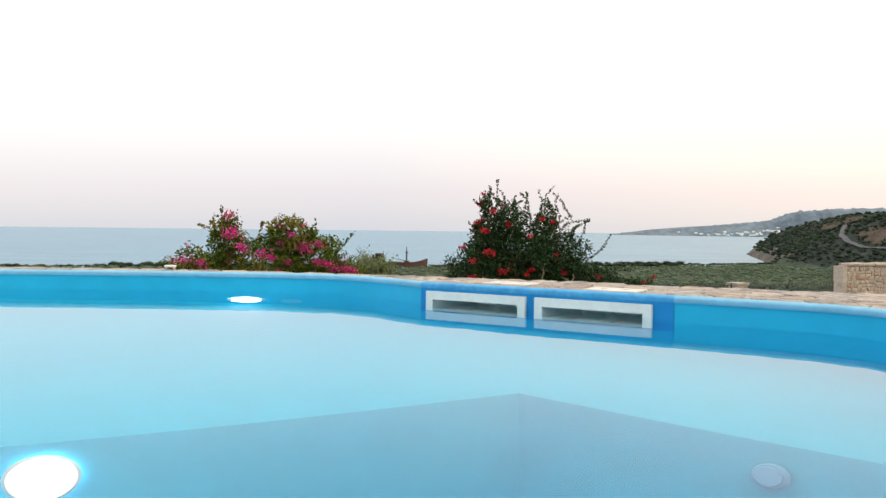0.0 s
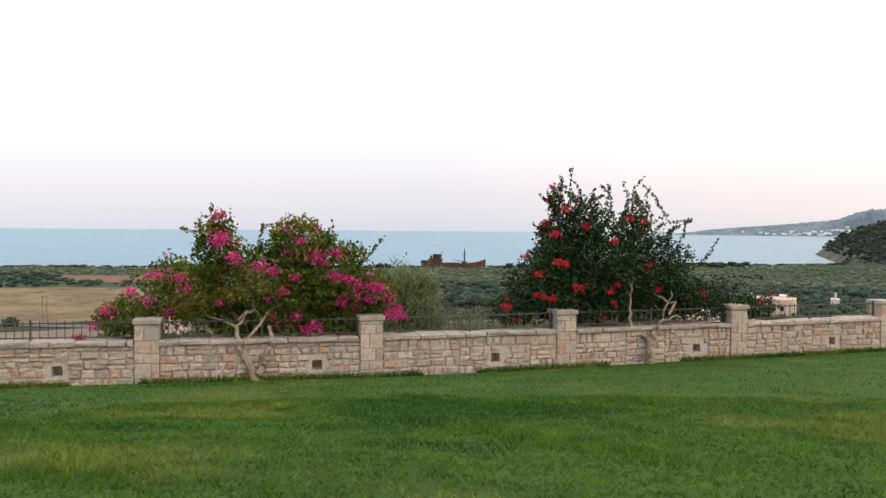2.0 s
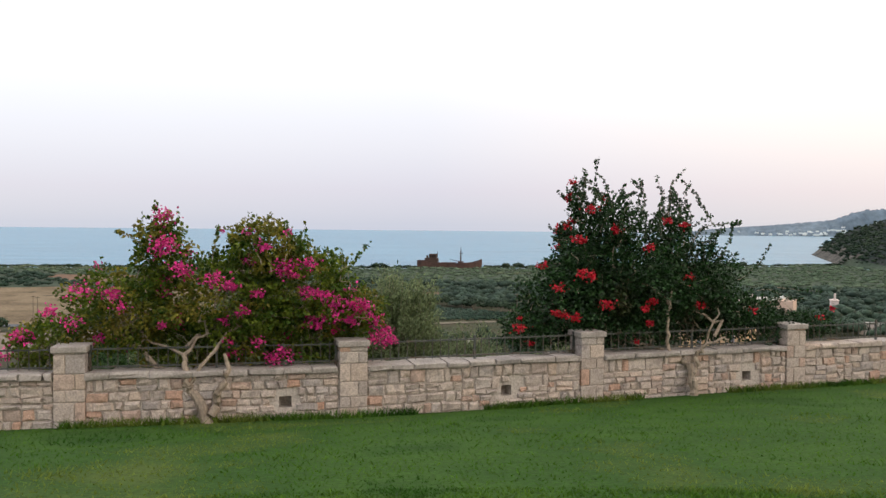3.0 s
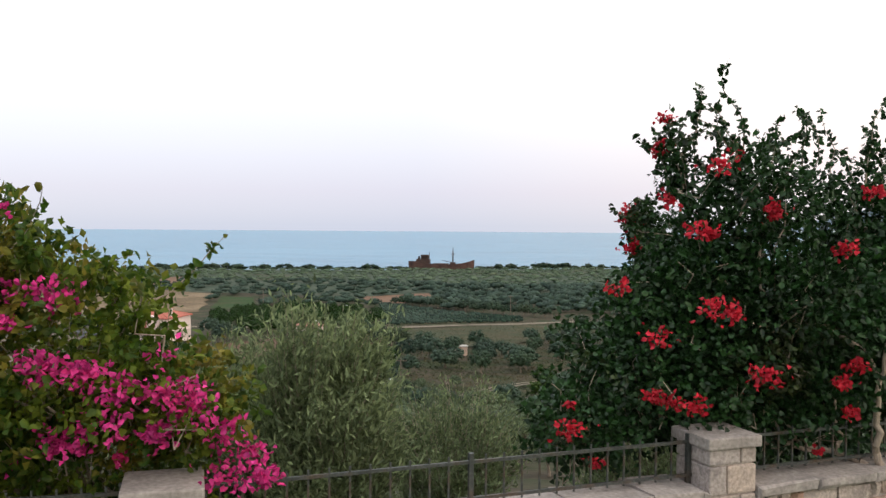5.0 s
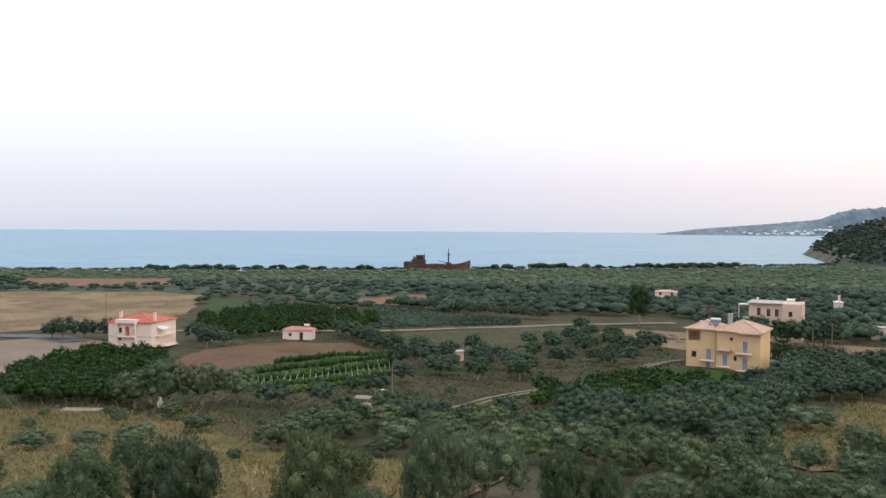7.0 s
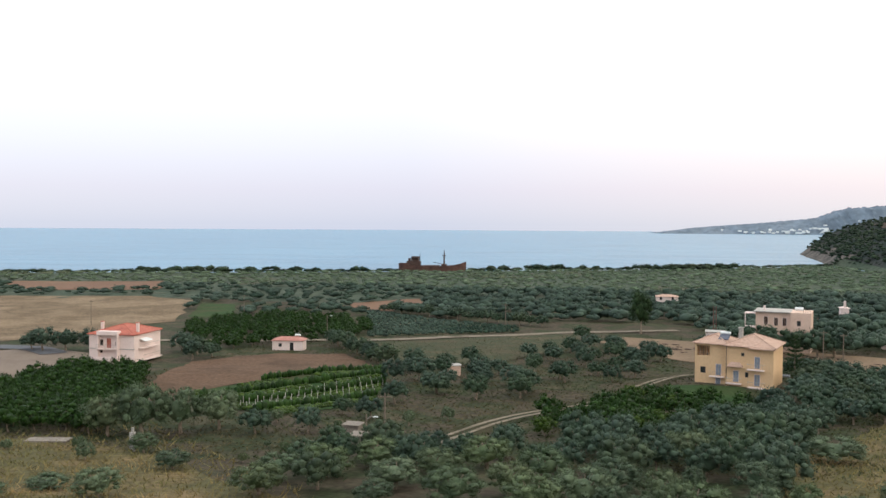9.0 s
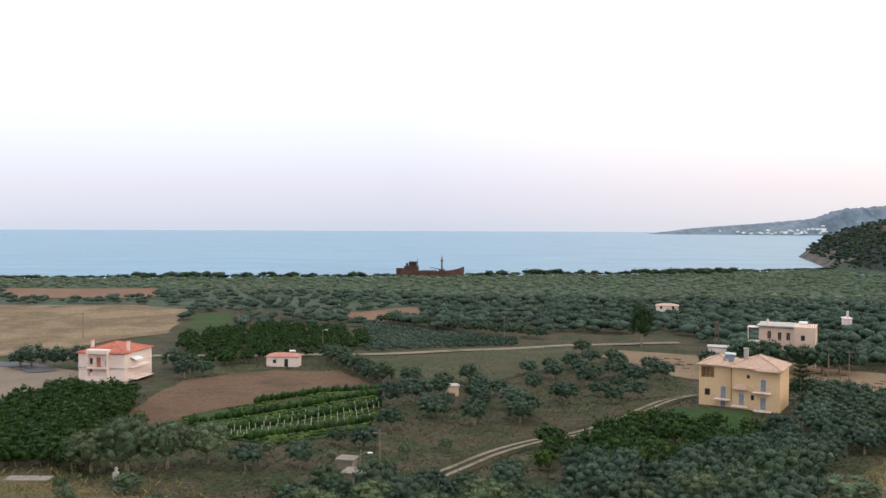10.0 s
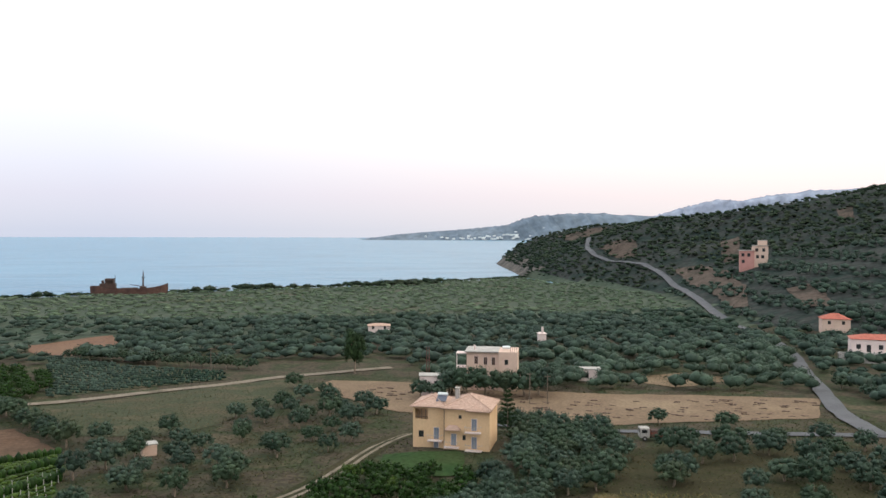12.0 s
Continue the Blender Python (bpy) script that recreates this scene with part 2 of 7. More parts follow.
# the pool paint again, its colour darkened to shade the deep water
M_POOLDEEPSHADE = surface("pool_paint_deep_shade", [(0.004, 0.209, 0.412), (0.008, 0.231, 0.446)], 0.8, 9, 0.5, 0.05, 0.002, fine_amount=0.06)
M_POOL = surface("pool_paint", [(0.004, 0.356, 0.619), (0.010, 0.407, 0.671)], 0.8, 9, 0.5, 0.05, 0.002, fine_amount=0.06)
M_POOLRIM = surface("pale_pool_rim", [(0.137, 0.390, 0.598), (0.180, 0.441, 0.646)], 3, 25, 0.6, 0.1, 0.003, fine_amount=0.1)
M_WORNLIP = surface("worn_blue_lip", [(0.035, 0.27, 0.58), (0.065, 0.33, 0.62), (0.03, 0.25, 0.55)], 9, 40, 0.6, 0.1, 0.003, fine_amount=0.15)
M_NAVY = surface("deep_blue_paint", [(0.004, 0.20, 0.52), (0.006, 0.235, 0.58)], 3, 20, 0.45, 0.05, 0.002, fine_amount=0.08)
M_WHITEPLASTIC = surface("white_plastic", [(0.66, 0.70, 0.70), (0.74, 0.77, 0.76)], 6, 40, 0.4, 0.03, 0.001, fine_amount=0.06)
M_HATCH = surface("aged_white_plastic", [(0.50, 0.485, 0.455), (0.58, 0.565, 0.53)], 8, 45, 0.5, 0.05, 0.001, fine_amount=0.1)
M_YELLOW = surface("cream_yellow_render", [(0.604, 0.415, 0.243), (0.665, 0.469, 0.279)], 0.25, 3, 0.9, 0.1, 0.01, fine_amount=0.08)
M_WHITEWALL = surface("white_render", [(0.66, 0.54, 0.50), (0.73, 0.62, 0.58)], 0.3, 3, 0.9, 0.1, 0.01, fine_amount=0.08)
M_PINKWALL = surface("pinkish_render", [(0.577, 0.418, 0.327), (0.651, 0.490, 0.396)], 0.3, 3, 0.9, 0.1, 0.01, fine_amount=0.1)
M_ROSEWALL = surface("rose_render", [(0.44, 0.22, 0.19), (0.52, 0.28, 0.24)], 0.3, 3, 0.9, 0.1, 0.01, fine_amount=0.1)
M_TILE = surface("terracotta_tiles", [(0.396, 0.260, 0.196), (0.464, 0.323, 0.249), (0.344, 0.230, 0.175)], 0.6, 4, 0.85, 0.3, 0.03, stretch=(1, 1, 4))
M_REDTILE = surface("bright_red_tiles", [(0.34, 0.10, 0.070), (0.42, 0.135, 0.092), (0.28, 0.085, 0.062)], 0.6, 4, 0.85, 0.3, 0.03)
M_SHUTTER = surface("grey_blue_shutter", [(0.20, 0.23, 0.28), (0.25, 0.28, 0.33)], 2, 12, 0.6, 0.1, 0.005)
M_DARKWIN = surface("dark_window_glass", [(0.02, 0.022, 0.025), (0.04, 0.042, 0.045)], 1, 5, 0.15, 0, spec=0.6)
M_CONCRETE = surface("pale_concrete", [(0.34, 0.325, 0.30), (0.44, 0.42, 0.385)], 0.5, 5, 0.9, 0.2, 0.01)
M_RUST = surface("rusted_hull", [(0.086, 0.049, 0.042), (0.126, 0.070, 0.057), (0.061, 0.039, 0.036)], 0.15, 1.2, 0.9, 0.2, 0.05)
M_DARKRUST = surface("dark_rust", [(0.056, 0.039, 0.034), (0.091, 0.056, 0.046)], 0.3, 2, 0.9, 0.2, 0.05)
M_WOODPOLE = surface("weathered_pole", [(0.14, 0.11, 0.085), (0.20, 0.165, 0.13)], 1, 12, 0.9, 0.3, 0.01)
# blue-grey of the headland includes distance haze painted into the base colour
M_HAZEHEADLAND = surface("haze_tinted_headland", [(0.123, 0.163, 0.209), (0.164, 0.207, 0.252), (0.139, 0.180, 0.223)], 0.004, 0.02, 0.95, 0, spec=0.1)
M_PANEL = surface("solar_panel", [(0.05, 0.06, 0.09), (0.08, 0.09, 0.12)], 1, 6, 0.2, 0)
M_TRUCKRED = surface("faded_truck_red", [(0.17, 0.055, 0.04), (0.12, 0.048, 0.038)], 1, 6, 0.6, 0.1, 0.01)
M_TYRE = surface("tyre_rubber", [(0.02, 0.02, 0.02), (0.035, 0.035, 0.035)], 3, 12, 0.9, 0.1, 0.005)


def glow(name, colour, strength):
    m = bpy.data.materials.new(name)
    m.use_nodes = True
    b = m.node_tree.nodes["Principled BSDF"]
    b.inputs["Base Color"].default_value = (*colour, 1)
    b.inputs["Emission Color"].default_value = (*colour, 1)
    b.inputs["Emission Strength"].default_value = strength
    return m


M_LAMPGLOW = glow("lit_pool_lamp", (0.95, 0.98, 1.0), 14.0)


def water_material(name, tint, scales, bump, rough):
    m = bpy.data.materials.new(name)
    m.use_nodes = True
    nt = m.node_tree
    b = nt.nodes["Principled BSDF"]
    b.inputs["Base Color"].default_value = (*tint, 1)
    b.inputs["Roughness"].default_value = rough
    b.inputs["IOR"].default_value = 1.33
    h = noise_tex(nt, scales[0], 3.0)
    h2 = noise_tex(nt, scales[1], 4.0)
    a = nt.nodes.new("ShaderNodeMath")
    a.operation = "ADD"
    nt.links.new(h, a.inputs[0])
    nt.links.new(h2, a.inputs[1])
    bp = nt.nodes.new("ShaderNodeBump")
    bp.inputs["Strength"].default_value, bp.inputs["Distance"].default_value = bump
    nt.links.new(a.outputs[0], bp.inputs["Height"])
    nt.links.new(bp.outputs[0], b.inputs["Normal"])
    return m


M_POOLWATER = water_material("clear_pool_water", (0.86, 0.96, 1.0), (0.5, 1.6), (0.04, 0.02), 0.0)
pool_shader = M_POOLWATER.node_tree.nodes["Principled BSDF"]
pool_shader.inputs["Transmission Weight"].default_value = 1.0
pool_shader.inputs["IOR"].default_value = 1.17
M_SEA = water_material("sea_water", (0.030, 0.155, 0.25), (0.02, 0.11), (0.9, 1.6), 0.3)
sea_nt = M_SEA.node_tree
swell = ramp(sea_nt, noise_tex(sea_nt, 1.0, 8.0, stretch=(0.010, 0.045, 1)), [(0.014, 0.115, 0.215), (0.030, 0.165, 0.285), (0.058, 0.215, 0.33)], (0.32, 0.68))
sea_nt.links.new(swell, sea_nt.nodes["Principled BSDF"].inputs["Base Color"])


# ---- mesh helpers ----
def mesh_of(name, bm, material):
    me = bpy.data.meshes.new(name)
    bm.to_mesh(me)
    bm.free()
    for m in material if isinstance(material, (list, tuple)) else (material,):
        me.materials.append(m)
    return me


def part(name, bm, material, parent, label=""):
    ob = new(name, mesh_of(name, bm, material))
    ob.parent = parent
    if label:
        ob["label"] = label
    return ob


def thing(name, label, category, group="", kind="", at=(0, 0, 0), rz=0.0):
    ob = new(name)
    ob.empty_display_size = 0.2
    ob.matrix_world = pose(*at, 0, 0, rz)
    return tagged(ob, label, category, group, kind)


def solid(name, bm, material, label, category, group="", kind=""):
    return tagged(new(name, mesh_of(name, bm, material)), label, category, group, kind)


def box(bm, lo, hi, m=None):
    """A box between two corners, added to bm."""
    vs = [bm.verts.new((x, y, z)) for z in (lo[2], hi[2]) for y in (lo[1], hi[1]) for x in (lo[0], hi[0])]
    if m is not None:
        for v in vs:
            v.co = m @ v.co
    for f in ((0, 2, 3, 1), (4, 5, 7, 6), (0, 1, 5, 4), (2, 6, 7, 3), (0, 4, 6, 2), (1, 3, 7, 5)):
        bm.faces.new([vs[i] for i in f])
    return bm


def boxes(*pairs):
    bm = bmesh.new()
    for lo, hi in pairs:
        box(bm, lo, hi)
    return bm


def bevel_box(lo, hi, w):
    bm = boxes((lo, hi))
    bmesh.ops.bevel(bm, geom=bm.edges[:], offset=w, segments=2, affect="EDGES", profile=0.6)
    return bm


def tube(bm, pts, radii, sides=7, cap=True):
    """A tapering tube along points."""
    rings = []
    up = Vector((0.13, 0.31, 0.94))
    for i, p in enumerate(pts):
        d = (Vector(pts[min(i + 1, len(pts) - 1)]) - Vector(pts[max(i - 1, 0)])).normalized()
        a = d.cross(up)
        if a.length < 0.05:
            a = d.cross(Vector((1, 0, 0)))
        a.normalize()
        b = d.cross(a)
        rings.append([bm.verts.new(Vector(p) + (a * math.cos(2 * math.pi * k / sides) + b * math.sin(2 * math.pi * k / sides)) * radii[i]) for k in range(sides)])
    for r, s in zip(rings, rings[1:]):
        for k in range(sides):
            bm.faces.new((r[k], r[(k + 1) % sides], s[(k + 1) % sides], s[k]))
    if cap:
        bm.faces.new(rings[0][::-1])
        bm.faces.new(rings[-1])
    return bm


def array_mesh(name, verts, faces, material, smooth=False):
    """A mesh from numpy arrays of places and triangles or quads."""
    me = bpy.data.meshes.new(name)
    n, k = faces.shape
    me.vertices.add(len(verts))
    me.vertices.foreach_set("co", verts.astype(np.float32).ravel())
    me.loops.add(n * k)
    me.loops.foreach_set("vertex_index", faces.astype(np.int32).ravel())
    me.polygons.add(n)
    me.polygons.foreach_set("loop_start", np.arange(0, n * k, k, dtype=np.int32))
    me.update(calc_edges=True)
    me.validate()
    me.materials.append(material)
    if smooth:
        me.polygons.foreach_set("use_smooth", np.ones(n, dtype=bool))
    return me


def leaf_cards(centres, outward, length, width, rng, droop=0.0, oval=False, flat=0.0):
    """Folded leaves (two triangles each) at the given places, leaning outward."""
    n = len(centres)
    d = outward + rng.normal(0, 0.7, (n, 3))
    d[:, 2] -= droop
    if flat:
        # lay the leaves along the surface of the crown
        away = outward / (np.linalg.norm(outward, axis=1)[:, None] + 1e-9)
        d = np.cross(away, rng.normal(0, 1, (n, 3))) + away * 0.25
    d /= np.linalg.norm(d, axis=1)[:, None] + 1e-9
    s = np.cross(d, rng.normal(0, 1, (n, 3)))
    if flat:
        s = np.cross(d, away + rng.normal(0, 0.38 / flat, (n, 3)))
    s /= np.linalg.norm(s, axis=1)[:, None] + 1e-9
    u = np.cross(d, s)
    ln = (length * rng.uniform(0.6, 1.3, n))[:, None]
    wd = (width * rng.uniform(0.7, 1.2, n))[:, None]
    if oval:
        fold = u * wd * 0.22
        p = [centres - d * ln * 0.5, centres - d * ln * 0.2 + s * wd * 0.5 + fold, centres + d * ln * 0.2 + s * wd * 0.38 + fold, centres + d * ln * 0.5 - u * wd * 0.15,
             centres + d * ln * 0.2 - s * wd * 0.38 + fold, centres - d * ln * 0.2 - s * wd * 0.5 + fold]
        i = np.arange(n)[:, None] * 6
        f = np.concatenate([i + np.array([q]) for q in ((0, 1, 2), (0, 2, 3), (0, 3, 4), (0, 4, 5))], 1).reshape(-1, 3)
        return np.stack(p, 1).reshape(-1, 3), f
    a = centres - d * ln * 0.5
    c = centres + d * ln * 0.5
    b = centres + s * wd * 0.5 + u * wd * 0.25
    e = centres - s * wd * 0.5 + u * wd * 0.25
    v = np.stack([a, b, c, e], 1).reshape(-1, 3)
    i = np.arange(n)[:, None] * 4
    f = np.concatenate([i + np.array([[0, 1, 2]]), i + np.array([[0, 2, 3]])], 1).reshape(-1, 3)
    return v, f


# ---- the lie of the land ----
GROUND_Y = [-80, 5, 23.5, 30, 60, 100, 114, 130, 146, 165, 190, 205, 287, 590]
GROUND_Z = [-0.6, -0.6, -2.9, -4.6, -13.0, -21.0, -22.6, -24.4, -25.3, -26.6, -27.0, -28.2, -30.2, -31.6]
SEA_Z = -32.5
SHORE = [(-3000, 330), (-900, 480), (-371, 581), (-155, 630), (87, 716), (247, 805)]
FOOT = [(247, 805), (262, 560), (218, 410), (206, 330), (330, 170), (700, -100)]
RIDGE = [(324, 1148, -31), (345, 1110, -6), (375, 1079, 8), (393, 964, 18), (417, 898, 19), (368, 755, 23), (398, 692, 28), (431, 646, 37), (477, 610, 45), (600, 520, 52), (900, 300, 62)]
COAST = [(247, 805), (268, 900), (290, 1010), (318, 1140), (330, 1160), (380, 1170), (520, 1120), (900, 1000), (2500, 1000)]


HILL = COAST + [(2500, -100)] + FOOT[:0:-1]


def inside_poly(x, y, poly):
    hit = np.zeros(np.shape(x), bool)
    n = len(poly)
    for i in range(n):
        (x1, y1), (x2, y2) = poly[i], poly[(i + 1) % n]
        cross = ((y1 > y) != (y2 > y)) & (x < (x2 - x1) * (y - y1) / (y2 - y1 + 1e-12) + x1)
        hit ^= cross
    return hit


def near_line(x, y, pts):
    """Distance to a polyline, the side (+ to its right), and the value carried along it."""
    best = None
    for a, b in zip(pts, pts[1:]):
        dx, dy = b[0] - a[0], b[1] - a[1]
        k = np.clip(((x - a[0]) * dx + (y - a[1]) * dy) / (dx * dx + dy * dy), 0, 1)
        px, py = a[0] + k * dx, a[1] + k * dy
        d = np.hypot(x - px, y - py)
        side = (x - a[0]) * dy - (y - a[1]) * dx
        v = a[2] + k * (b[2] - a[2]) if len(a) > 2 else k * 0
        if best is None:
            best = [d, side, v]
        else:
            nearer = d < best[0]
            best = [np.where(nearer, d, best[0]), np.where(nearer, side, best[1]), np.where(nearer, v, best[2])]
    return best


def lumps(x, y, s):
    return (np.sin(x / s + 1.7 * np.sin(y / (1.9 * s))) + np.sin(y / (1.3 * s) + 2.1 * np.sin(x / (2.3 * s) + 1.0)) + 0.6 * np.sin((x + y) / (0.43 * s))) / 2.6


def ground(x, y):
    """Height of the land at x, y (arrays or numbers)."""
    x, y = np.asarray(x, float), np.asarray(y, float)
    z = np.interp(y, GROUND_Y, GROUND_Z)
    z = z + lumps(x, y, 17.0) * 0.35 * np.clip((y - 30) / 40, 0, 1)
    pad = np.clip(1.6 - np.hypot((x - 34) / 14.0, (y - 186) / 13.0), 0, 1)
    z = z * (1 - pad) + (-25.9) * pad
    # the garden and its wall stand on a level bench that turns with the wall
    wall = 22.1 + 0.48 * (x - 0.9)
    garden = np.clip((wall + 0.3 - y) / 0.6, 0, 1) * (np.abs(x) < 60)
    z = np.where((y < 60) & (np.abs(x) < 60), z - 0.25 * np.clip((y - wall) / 6.0, 0, 1) * np.clip((60 - y) / 30, 0, 1), z)
    z = np.where(garden > 0, np.minimum(z, -2.9), z)
    # hill and cape
    shore = np.interp(x, [p[0] for p in SHORE], [p[1] for p in SHORE])
    fd, fs, _ = near_line(x, y, FOOT)
    rd, rs, rz = near_line(x, y, RIDGE)
    cd, cs, _ = near_line(x, y, COAST)
    inside = inside_poly(x, y, HILL)
    fd = np.where(y > 790, np.minimum(fd, cd + 4.0), fd)
    u = np.clip(fd / (fd + rd + 1e-6), 0, 1)
    behind = (rs < 0) & (y > 500) | (rs < 0) & (x > 560)
    up = u ** 0.85
    base = np.interp(y, GROUND_Y, GROUND_Z)
    hill = base + (rz - base) * np.where(behind, 1.0, up) - np.where(behind, rd * 0.06, 0)
    hill = hill + lumps(x, y, 38.0) * 5.0 * np.clip(fd / 80, 0, 1) * np.clip(rd / 40, 0.15, 1) + lumps(x + 91, y, 13.0) * 1.6 * np.clip(fd / 40, 0, 1)
    z = np.where(inside, hill, z)
    land = np.where(x < 247, shore - y, 1e3)
    z = np.where((land < 0) & ~inside, SEA_Z - 2.0, np.where((land < 30) & ~inside, z + (SEA_Z - 0.3 - z) * np.clip(1 - land / 30, 0, 1), z))
    z = np.where(~inside & (x >= 247) & (y > 700), SEA_Z - 2.0, z)
    near_sea = (x > 240) & (y > 800) & inside
    z = np.where(near_sea, SEA_Z - 1.5 + (z - SEA_Z + 1.5) * np.clip(cd / 14, 0, 1) ** 0.6, z)
    return z


def drape(x, y):
    return float(ground(x, y))


# ---- ground, sea and far land ----
def graded(*spans):
    out = []
    for a, b, step in spans:
        out += list(np.arange(a, b, step))
    return np.array(out + [spans[-1][1]])


def sheet(name, xs, ys, height, material, smooth=True):
    gx, gy = np.meshgrid(xs, ys)
    v = np.stack([gx, gy, height(gx, gy)], -1).reshape(-1, 3)
    nx, ny = len(xs), len(ys)
    j, i = np.meshgrid(np.arange(ny - 1), np.arange(nx - 1), indexing="ij")
    a = (j * nx + i).ravel()
    return array_mesh(name, v, np.stack([a, a + 1, a + nx + 1, a + nx], 1), material, smooth)


gxs = graded((-4950, -600, 150), (-600, -200, 20), (-200, 120, 4), (120, 520, 8), (520, 1000, 30), (1000, 4950, 200))
gys = graded((-2500, -60, 120), (-60, 20, 4), (20, 210, 3), (210, 640, 7), (640, 1220, 12), (1220, 2000, 150))
ground_me = sheet("ground", gxs, gys, ground, M_GROUND)
ground_me.materials.append(M_HILL)
ground_me.materials.append(M_CLIFF)
ground_me.materials.append(M_PLAINGROUND)
mid = np.array([p.center for p in ground_me.polygons])
fd, fs, _ = near_line(mid[:, 0], mid[:, 1], FOOT)
cd, cs, _ = near_line(mid[:, 0], mid[:, 1], COAST)
on_hill = inside_poly(mid[:, 0], mid[:, 1], HILL) & (fd > 6)
slot = np.where(on_hill, np.where((cd < 22) & (mid[:, 1] > 760) & (mid[:, 2] < -21 + 4 * np.sin(mid[:, 1] / 23)), 2, 1), np.where(mid[:, 1] > 372 + 14 * np.sin(mid[:, 0] / 31), 3, 0))
ground_me.polygons.foreach_set("material_index", slot.astype(np.int32))
tagged(new("ground", ground_me), "dry farmland falling from the garden to the shore", "ground", kind="structure")

sea_bm = bmesh.new()
for q in ((-4970, 300), (4970, 300), (4970, 4960), (-4970, 4960)):
    sea_bm.verts.new((*q, SEA_Z))
sea_bm.faces.new(sea_bm.verts[:])
solid("water", sea_bm, M_SEA, "calm blue sea reaching the horizon at dusk", "sea", kind="structure")


def far_land(name, line, depth, material, label, seed):
    """A far headland: a ridge line given by x, y and height, falling to the sea on both sides."""
    rng = np.random.default_rng(seed)
    pts = []
    for a, b in zip(line, line[1:]):
        for k in np.linspace(0, 1, 14, endpoint=False):
            pts.append([a[i] + (b[i] - a[i]) * k for i in range(3)])
    pts.append(line[-1])
    pts = np.array(pts, float)
    pts[1:-1, 2] += rng.normal(0, 1, len(pts) - 2) * pts[1:-1, 2].clip(0, 60) * 0.035
    rows = []
    for k, h in ((-1.0, 0.0), (-0.8, 0.22), (-0.5, 0.55), (-0.2, 0.9), (0.0, 1.0), (0.6, 0.5)):
        r = pts.copy()
        r[:, 1] += k * depth + rng.normal(0, 0.04 * depth, len(pts)) * (h < 1)
        r[:, 2] = SEA_Z - 1 + (pts[:, 2] - SEA_Z + 1) * h + rng.normal(0, 2.5, len(pts)) * (0 < h < 1)
        rows.append(r)
    v = np.concatenate(rows)
    n = len(pts)
    j, i = np.meshgrid(np.arange(len(rows) - 1), np.arange(n - 1), indexing="ij")
    a = (j * n + i).ravel()
    return tagged(new(name, array_mesh(name, v, np.stack([a, a + 1, a + n + 1, a + n], 1), material, True)), label, "headland", kind="structure")


# both backdrops carry their haze in the material colour
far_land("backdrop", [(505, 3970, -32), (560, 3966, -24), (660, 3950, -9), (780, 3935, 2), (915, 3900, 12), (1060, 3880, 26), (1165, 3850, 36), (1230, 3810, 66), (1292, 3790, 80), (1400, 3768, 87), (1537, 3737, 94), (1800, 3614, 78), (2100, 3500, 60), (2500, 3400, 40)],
         260, M_HAZEHEADLAND, "far headland with haze painted in and a white town on its shore", 3)
far_land("backdrop", [(1950, 4230, 50), (2070, 4150, 92), (2200, 4060, 140), (2330, 3968, 175), (2420, 3900, 165), (2512, 3853, 188), (2700, 3750, 215), (3000, 3600, 230)], 200, M_HAZEMOUNTAIN, "far mountain behind the headland, paled by painted haze", 4)

town_rng = np.random.default_rng(8)
town_bm = bmesh.new()
for _ in range(70):
    k = town_rng.uniform(0, 1)
    x = 760 + 720 * k ** 0.8 + town_rng.normal(0, 30)
    y = float(np.interp(x, [660, 915, 1165, 1292, 1537], [3950, 3900, 3850, 3790, 3737])) - 252
    z = -31 + abs(town_rng.normal(0, 1)) * (8 + 34 * max(0, k - 0.25))
    w, h = town_rng.uniform(6, 15), town_rng.uniform(4, 7)
    y += (z + 31) * 2.0
    box(town_bm, (x, y, z), (x + w, y + 9, z + h))
solid("far_town", town_bm, M_WHITEPLASTIC, "scattered white town houses on the far shore", "town", kind="stuff")


# ---- fields, roads and tracks ----
def field(name, poly, material, label, lift=0.12, step=3.0, category="field", furrow=None):
    """A field laid over the land inside an outline, with a slightly ragged edge; furrow: (angle, spacing, depth) of plough lines."""
    rng = np.random.default_rng(len(name) * 7 + len(poly))
    pts = []
    n = len(poly)
    for i in range(n):
        a, b = Vector(poly[i]), Vector(poly[(i + 1) % n])
        m = max(1, int((b - a).length / (step * 1.3)))
        for k in range(m):
            p = a.lerp(b, k / m)
            pts.append((p.x + rng.normal(0, step * 0.12), p.y + rng.normal(0, step * 0.12)))
    bm = bmesh.new()
    vs = [bm.verts.new((*p, 0)) for p in pts]
    f = bm.faces.new(vs)
    bmesh.ops.triangulate(bm, faces=[f])
    for _ in range(6):
        long = [e for e in bm.edges if e.calc_length() > step * 2.2]
        if not long:
            break
        bmesh.ops.subdivide_edges(bm, edges=long, cuts=1)
        bmesh.ops.triangulate(bm, faces=[f for f in bm.faces if len(f.verts) > 3])
    co = np.array([v.co[:] for v in bm.verts])
    z = ground(co[:, 0], co[:, 1]) + lift
    if furrow:
        ang, gap, dep = furrow
        z = z + dep * np.sin((co[:, 0] * math.cos(ang) + co[:, 1] * math.sin(ang)) * 2 * math.pi / gap)
    for v, h in zip(bm.verts, z):
        v.co.z = h
    for f in bm.faces:
        f.smooth = True
        if f.normal.z < 0:
            f.normal_flip()
    return solid(name, bm, material, label, category, kind="structure")


